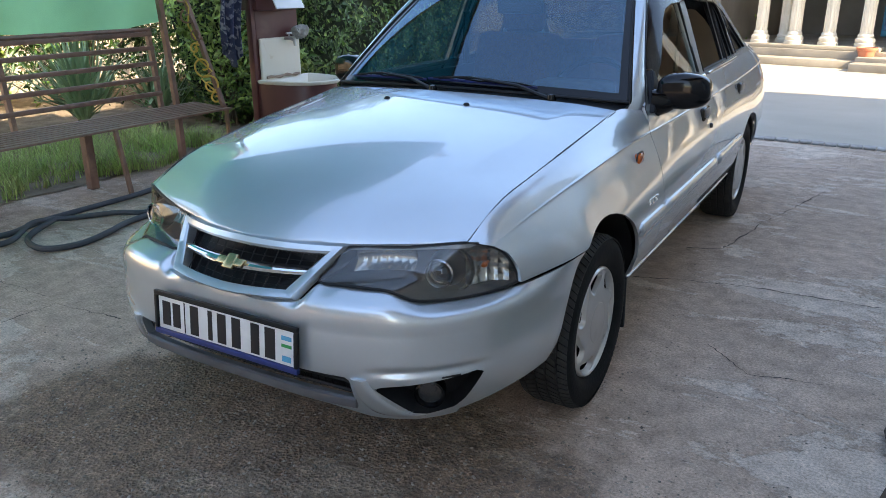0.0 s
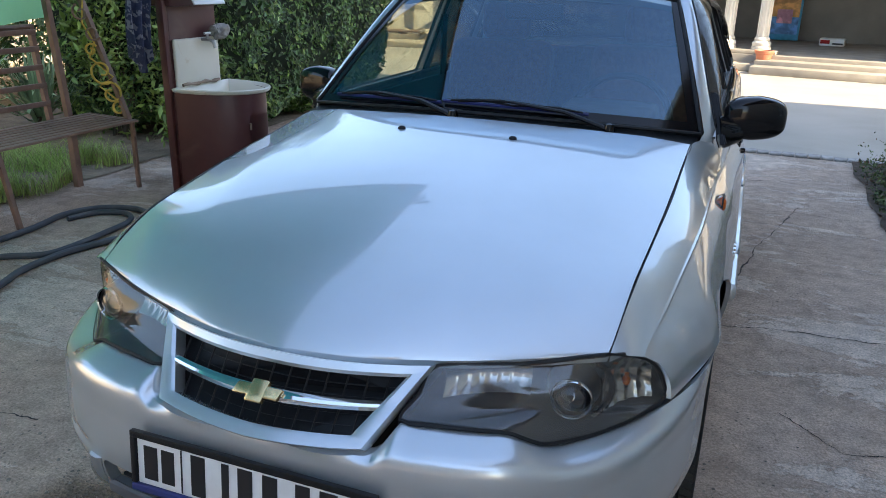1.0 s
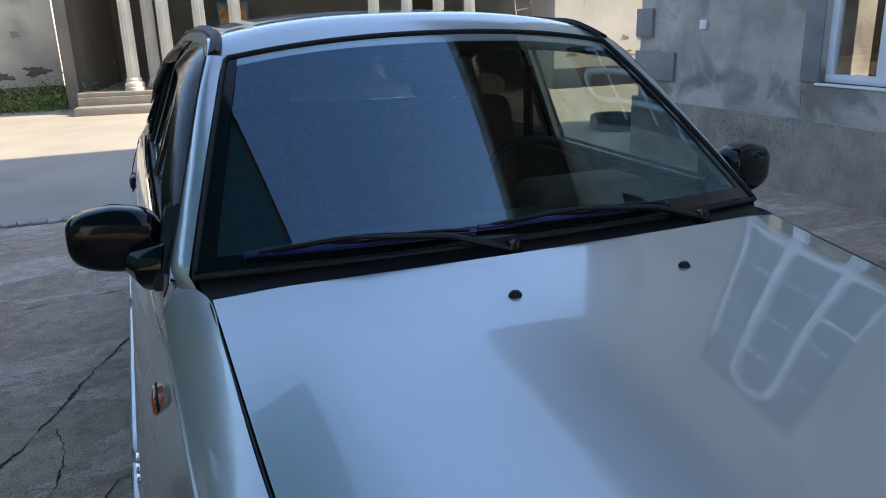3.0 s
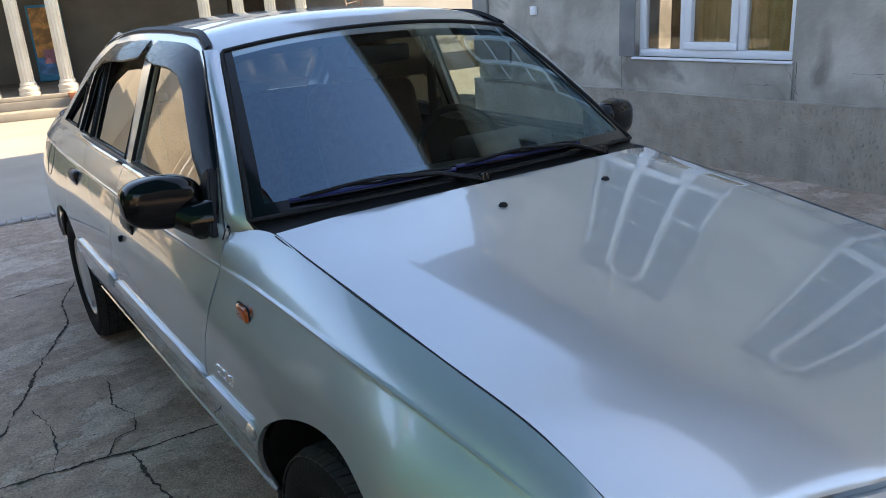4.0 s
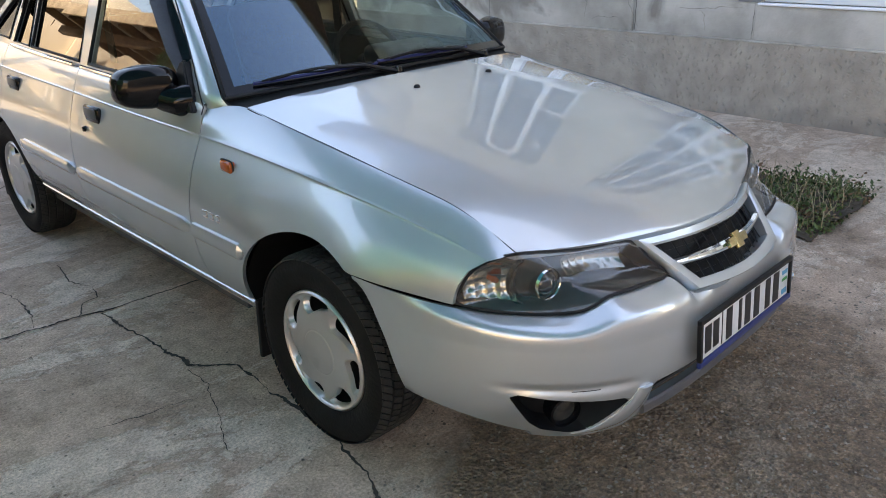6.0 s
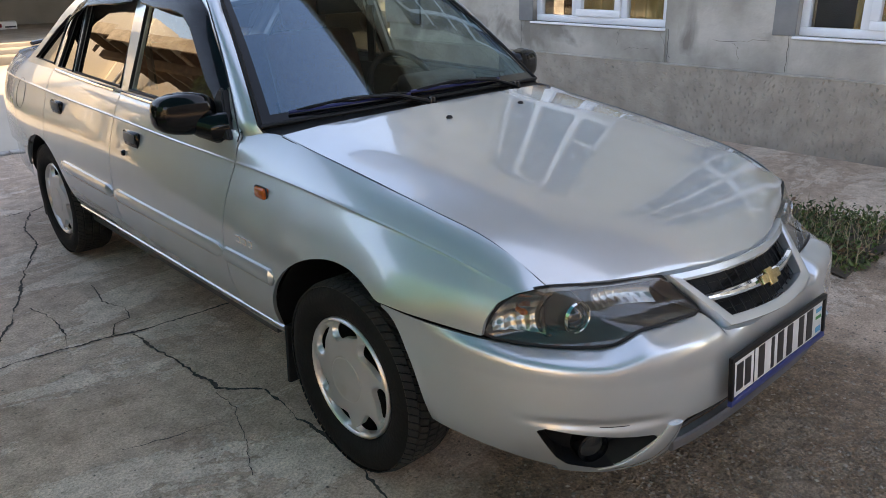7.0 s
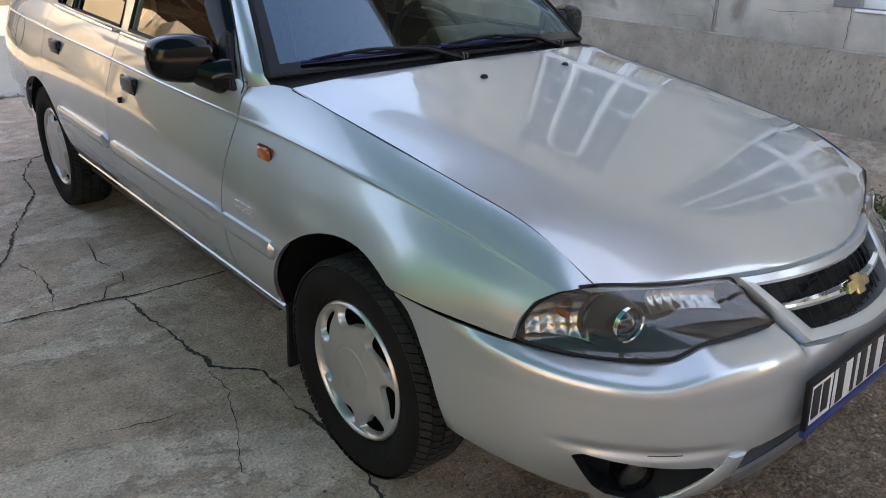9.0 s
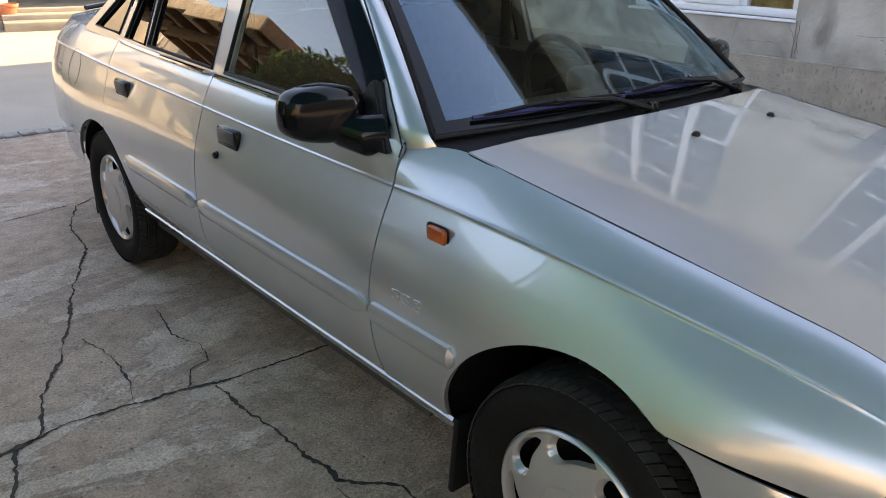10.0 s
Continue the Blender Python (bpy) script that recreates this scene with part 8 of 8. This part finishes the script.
def shrub(name, label, c, size, n, material, leaf, seed, z0=0.0, group=""):
    s = thing(name, label, "shrub", (c[0], c[1], 0), group)
    rng = np.random.default_rng(seed)
    tips = []
    for k in range(max(6, n // 260)):
        a, r = rng.uniform(0, 2 * math.pi), rng.uniform(0.2, 1) ** 0.6
        t = Vector((c[0] + size[0] * r * math.cos(a), c[1] + size[1] * r * math.sin(a), z0 + size[2] * rng.uniform(0.35, 1.0)))
        m = Vector((c[0] + (t.x - c[0]) * 0.4, c[1] + (t.y - c[1]) * 0.4, t.z * 0.55))
        part("branch", tube([(c[0] + rng.normal() * 0.05, c[1] + rng.normal() * 0.05, 0.0), m, t], [0.014, 0.009, 0.004], 5), "twig", s)
        tips += [m + (t - m) * f for f in (0.3, 0.55, 0.75, 0.9, 1.0)]
    tips = np.array([list(t) for t in tips])
    p = tips[rng.integers(0, len(tips), n)] + rng.normal(size=(n, 3)) * np.array([size[0], size[1], size[2] * 0.8]) * 0.16
    p[:, 2] = p[:, 2].clip(0.03)
    leaves(p, leaf, material, "foliage", s, 0.4, rng)
    return s


def yucca(c, n, length, seed):
    y = thing("yucca", "spiky green yucca with long sword leaves", "yucca", (c[0], c[1], 0), "yuccas")
    rng = np.random.default_rng(seed)
    vs, fs = [], []
    for k in range(n):
        a, e = rng.uniform(0, 2 * math.pi), rng.uniform(0.6, 1.5)
        d = Vector((math.cos(a) * math.cos(e), math.sin(a) * math.cos(e), math.sin(e)))
        s = Vector((-math.sin(a), math.cos(a), 0))
        ln, w = length * rng.uniform(0.7, 1.1), 0.013
        i = len(vs)
        for j in range(5):
            t = j / 4
            p = Vector((c[0], c[1], 0.12 + 0.15 * rng.uniform())) + d * ln * t - Vector((0, 0, 0.25 * ln * t * t * math.cos(e)))
            ww = w * (0.6 + 1.2 * t) * (1 - t) * 2 + 0.002
            vs += [p + s * ww, p + Vector((0, 0, -ww * 0.5)), p - s * ww]
        for j in range(4):
            b = i + 3 * j
            fs += [(b, b + 1, b + 4, b + 3), (b + 1, b + 2, b + 5, b + 4)]
    me = bpy.data.meshes.new("sword_leaves")
    me.from_pydata([tuple(v) for v in vs], [], fs)
    me.materials.append(M["leaf_yucca"])
    part("sword_leaves", me, "leaf_yucca", y)
    part("stump", tube([(c[0], c[1], 0), (c[0], c[1], 0.3)], [0.06, 0.045], 8), "twig", y)
    return y


def garden_ground():
    bm = bmesh.new()
    rng = np.random.default_rng(31)
    xs, ys = span(-8.2, -3.36, 30), span(-3.2, 7.4, 60)
    g = [[bm.verts.new((x + (0.05 * noise.noise(Vector((x, y * 3, 0))) if i == len(xs) - 1 else 0), y, 0.008 + 0.05 * max(0, noise.noise(Vector((x, y, 3)))) * min(1, (xs[-1] - x) / 0.4))) for y in ys] for i, x in enumerate(xs)]
    for i in range(len(xs) - 1):
        for j in range(len(ys) - 1):
            bm.faces.new((g[i][j], g[i + 1][j], g[i + 1][j + 1], g[i][j + 1]))
    return tagged(part("garden_soil", bm, "soil"), "dry garden soil beside the concrete", "soil", kind="structure")


def scatter(n, x0, x1, y0, y1, rng, z=0.012):
    return np.stack([rng.uniform(x0, x1, n), rng.uniform(y0, y1, n), np.full(n, z)], 1)


def tufts(n, x0, x1, y0, y1, rng):
    """Places that gather in tufts and thin out between them."""
    p = scatter(n * 3, x0, x1, y0, y1, rng)
    keep = np.array([noise.noise(Vector((x * 3.5, y * 3.5, 1.0))) + 0.6 * noise.noise(Vector((x * 9, y * 9, 4.0))) for x, y, z in p]) + rng.normal(size=len(p)) * 0.18 > 0.08
    p = p[keep][:n]
    p[:, 0] += 0.10 * np.sin(p[:, 1] * 5) * (p[:, 0] > x1 - 0.3)
    return p


awning()
bench()
wash_stand()
rag()
towel()
LOOP = [(-3.3, -0.9), (-2.95, -0.42), (-2.68, 0.0), (-2.74, 0.32), (-2.75, 0.98), (-2.80, 1.28), (-2.71, 1.48), (-2.48, 1.54), (-2.26, 1.38), (-2.17, 1.18), (-2.24, 1.01), (-2.29, 0.78), (-2.28, 0.54), (-2.21, 0.35), (-2.17, 0.14), (-2.26, 0.0), (-2.43, 0.02), (-2.56, 0.12), (-2.60, 0.30)]
hose([(x, y, 0.02 + (0.036 if k == 18 else 0)) for k, (x, y) in enumerate(LOOP)], 0.017, "dark rubber garden hose coiled on the concrete")
hose([(-3.3, -0.78, 0.019), (-2.92, -0.34, 0.019), (-2.54, -0.07, 0.019), (-2.64, 0.19, 0.056), (-2.64, 0.44, 0.019), (-2.52, 0.63, 0.019), (-2.36, 0.74, 0.02), (-2.335, 0.91, 0.019), (-2.35, 1.12, 0.019), (-2.38, 1.34, 0.019), (-2.50, 1.45, 0.019), (-2.66, 1.40, 0.019), (-2.72, 1.22, 0.019)], 0.016, "second length of dark hose lying inside the coil")
garden_ground()
hedge()
shrub("shrub", "loose light-green shrub beside the hedge", (-4.15, 3.25), (0.5, 0.4, 2.0), 4200, "leaf_light", 0.065, 41, group="garden shrubs")
shrub("shrub", "loose dark-green shrub at the garden edge", (-6.4, 3.3), (1.0, 0.9, 1.7), 5200, "leaf_hedge", 0.07, 42, group="garden shrubs")
shrub("shrub", "light-green shrub near the clay wall", (-7.0, 1.7), (0.9, 1.1, 1.5), 5200, "leaf_light", 0.08, 43, group="garden shrubs")
shrub("shrub", "low broad-leaved shrub at the hedge's foot", (-3.25, 2.85), (0.38, 0.36, 0.72), 1900, "leaf_light", 0.085, 44, group="garden shrubs")
yucca((-4.8, 2.1), 130, 0.9, 51)
yucca((-5.6, 1.6), 110, 0.85, 52)
yucca((-4.55, 2.75), 80, 0.6, 53)
shrub("shrub", "mixed green shrub before the clay wall", (-6.2, 5.2), (1.0, 1.1, 1.8), 5200, "leaf_light", 0.075, 45, group="garden shrubs")
shrub("shrub", "dark-green shrub before the clay wall", (-7.4, 0.2), (0.9, 1.0, 1.6), 4600, "leaf_hedge", 0.075, 46, group="garden shrubs")
grng = np.random.default_rng(61)
for nm, n, h, mt in (("grass", 13000, 0.17, "grass"), ("dry_grass", 1500, 0.20, "dry")):
    tagged(blades(tufts(n, -4.7, -3.36, -1.6, 2.5, grng), h, mt, nm, width=0.007, rng=grng, lean=0.75), "grass growing along the concrete's edge", "grass", kind="stuff")
wr = np.random.default_rng(71)
spots = [(1.95, 4.45, 0.30, 0.24), (2.25, 4.1, 0.25, 0.14), (1.85, 3.7, 0.2, 0.1), (2.2, 3.3, 0.3, 0.12), (1.9, 2.7, 0.25, 0.12), (2.1, 2.0, 0.3, 0.14), (1.85, 1.3, 0.2, 0.10), (2.15, 0.8, 0.3, 0.16), (1.95, 0.3, 0.25, 0.14), (2.1, -0.1, 0.30, 0.13), (1.9, -0.3, 0.18, 0.09), (2.35, -0.3, 0.2, 0.11)]
pw = np.concatenate([np.stack([wr.normal(x, r * 0.6, 1700), wr.normal(y, r * 0.8, 1700), np.abs(wr.normal(0.012, h * 0.40, 1700))], 1) for x, y, r, h in spots])
pw = pw[(pw[:, 0] > 1.67) & (pw[:, 1] > -0.5) & (pw[:, 1] < 5.0)]
tagged(leaves(pw, 0.026, "weed", "weeds", None, 0.5, wr, upward=0.8), "low broad-leaved weeds in the bed", "weeds", kind="stuff")
tagged(blades(scatter(420, 1.7, 2.45, -0.48, 0.5, wr), 0.17, "dry", "dry_weeds", width=0.006, rng=wr, lean=0.6), "dry thin weed stalks", "weeds", kind="stuff")


# ---- far yard ----
old_tyre_me = tyre_me.copy()
old_tyre_me.materials.clear()
old_tyre_me.materials.append(M["old_rubber"])


def spare_tyre():
    t = thing("old_tyre", "worn black tyre lying on the concrete", "tyre", (4.55, 6.9, 0))
    ob = part("tyre", old_tyre_me, "old_rubber", t)
    ob.matrix_parent_inverse = Matrix.Identity(4)
    ob.matrix_local = Matrix.Translation((0, 0, 0.092)) @ Matrix.Rotation(radians(90), 4, "Y")
    return t


def ladder():
    l = thing("ladder", "rusty steel ladder leaning on the wall", "ladder", (5.9, 11.9, 0))
    a, b = Vector((5.75, 11.5, 0.0)), Vector((5.60, 12.1, 3.4))
    s = Vector((0.32, 0.0, 0))
    part("stile", tube([a, b], 0.018, 6), "rusty", l)
    part("stile", tube([a + s, b + s], 0.018, 6), "rusty", l)
    for k in range(11):
        p = a + (b - a) * (k + 0.6) / 11.2
        part("rung", tube([p, p + s + Vector((0, 0, 0.05 * (-1) ** k))], 0.011, 6), "rusty", l)
    return l


def pole():
    p = thing("lamp_post", "white painted twin steel pole on a stone footing", "pole", (-5.0, 13.6, 0.3))
    for dx in (0, 0.13):
        part("pipe", tube([(-5.05 + dx * 1.4, 13.6, 0.45), (-4.98 + dx * 0.5, 13.6, 3.8)], 0.03, 8), "white_paint", p)
    part("footing", box((-5.2, 13.4, 0.25), (-4.75, 13.8, 0.46), 0.04), "rubble", p)
    return p


def rubble_step():
    r = thing("stone_step", "broken stone step with loose rubble and pipes", "step", (-5.6, 13.7, 0))
    def broken(lo, hi, seed):
        """A slab with chipped, uneven edges."""
        bm = box(lo, hi, 0.02)
        bmesh.ops.subdivide_edges(bm, edges=[e for e in bm.edges if e.calc_length() > 0.12], cuts=9, use_grid_fill=True)
        for v in bm.verts:
            q = v.co * 3.0 + Vector((seed, 0, 0))
            v.co += Vector((noise.noise(q), noise.noise(q + Vector((9, 0, 0))), 0.5 * noise.noise(q + Vector((0, 9, 0))))) * 0.09
            v.co += Vector((1, 1, 0.6)) * 0.03 * noise.noise(v.co * 11)
            v.co.z = max(v.co.z, 0.0 if lo[2] == 0 and v.co.z < 0.05 else v.co.z)
        return bm
    part("slab", broken((-9.0, 12.9, 0), (-4.35, 14.3, 0.12), 1), "rubble", r, "broken slab")
    part("slab", broken((-9.0, 13.25, 0.10), (-4.6, 14.3, 0.25), 2), "rubble", r)
    part("block", broken((-4.30, 12.8, 0), (-3.75, 13.15, 0.20), 3), "rubble", r)
    rng = np.random.default_rng(81)
    for k in range(60):
        s = rng.uniform(0.03, 0.12)
        bm = bmesh.new()
        bmesh.ops.create_icosphere(bm, subdivisions=2, radius=s)
        for v in bm.verts:
            v.co *= 1 + 0.35 * noise.noise(v.co * 14 + Vector((k, 0, 0)))
            v.co.z *= 0.55
        bm.transform(Matrix.Translation((rng.uniform(-7.5, -4.6), rng.uniform(13.3, 14.2), 0.27 + s * 0.3)))
        part("stone", bm, "rubble", r)
    for k in range(4):
        y = 13.3 + k * 0.09
        part("pipe", tube([(-8.5, y, 0.30), (-4.9, y + 0.05, 0.30)], 0.025, 6), "rusty", r)
    return r


def picture_panel():
    """Faded colour poster board leaning on the porch wall, its print too blurred to read."""
    p = thing("poster_board", "framed poster board with blurred orange and blue print", "poster", tuple(PORCH @ Vector((0.74, 3.78, 0.26))))
    cols = [("poster_orange", (0.55, 0.27, 0.08)), ("poster_blue", (0.10, 0.25, 0.48)), ("poster_pink", (0.55, 0.25, 0.30)), ("poster_cream", (0.65, 0.52, 0.32))]
    for n, c in cols:
        M[n] = surface(n, c, tuple(v * 0.7 for v in c), 9, 0.5, stain=tuple(min(0.9, v * 1.6) for v in c), stain_scale=5, stain_at=(0.45, 0.6))
    part("frame", slab((0.42, 3.78, 0.28), (1.05, 3.83, 1.75), 0.01), "plate_sky", p)
    part("print", slab((0.46, 3.765, 0.75), (1.01, 3.776, 1.70), 0), "poster_orange", p)
    part("print", slab((0.46, 3.765, 0.40), (1.01, 3.776, 0.745), 0), "poster_blue", p)
    part("print", slab((0.58, 3.755, 0.62), (0.88, 3.763, 0.90), 0), "poster_pink", p)
    return p


def carton():
    c = thing("carton", "flat white and red cardboard carton on the porch floor", "carton", tuple(PORCH @ Vector((1.78, 3.2, 0.26))))
    part("box", slab((1.55, 3.0, 0.26), (2.0, 3.35, 0.40), 0.008), "white_paint", c)
    part("print", slab((1.57, 2.994, 0.30), (1.74, 2.999, 0.37), 0), "tail_red", c)
    part("print", slab((1.79, 2.994, 0.29), (1.98, 2.999, 0.32), 0), "ink", c)
    return c


spare_tyre()
ladder()
pole()
rubble_step()
picture_panel()
carton()
fw = np.random.default_rng(91)
pf = np.concatenate([np.stack([fw.normal(x, 0.35, 700), fw.normal(14.0, 0.2, 700), np.abs(fw.normal(0.0, h, 700))], 1) for x, h in ((-4.0, 0.12), (-3.6, 0.16), (-3.2, 0.18), (-2.7, 0.17), (-2.2, 0.20), (-1.8, 0.24))])
pf = pf[pf[:, 1] < 14.4]
tagged(leaves(pf, 0.055, "leaf_light", "wall_weeds", None, 0.5, fw, upward=0.8), "tall weeds along the foot of the far wall", "weeds", kind="stuff")
tagged(blades(np.stack([fw.uniform(-4.2, -1.8, 260), fw.uniform(13.7, 14.3, 260), np.zeros(260)], 1)[:150], 0.6, "dry", "dry_stalks", width=0.008, rng=fw, lean=0.25), "dry stalks along the far wall", "weeds", kind="stuff")
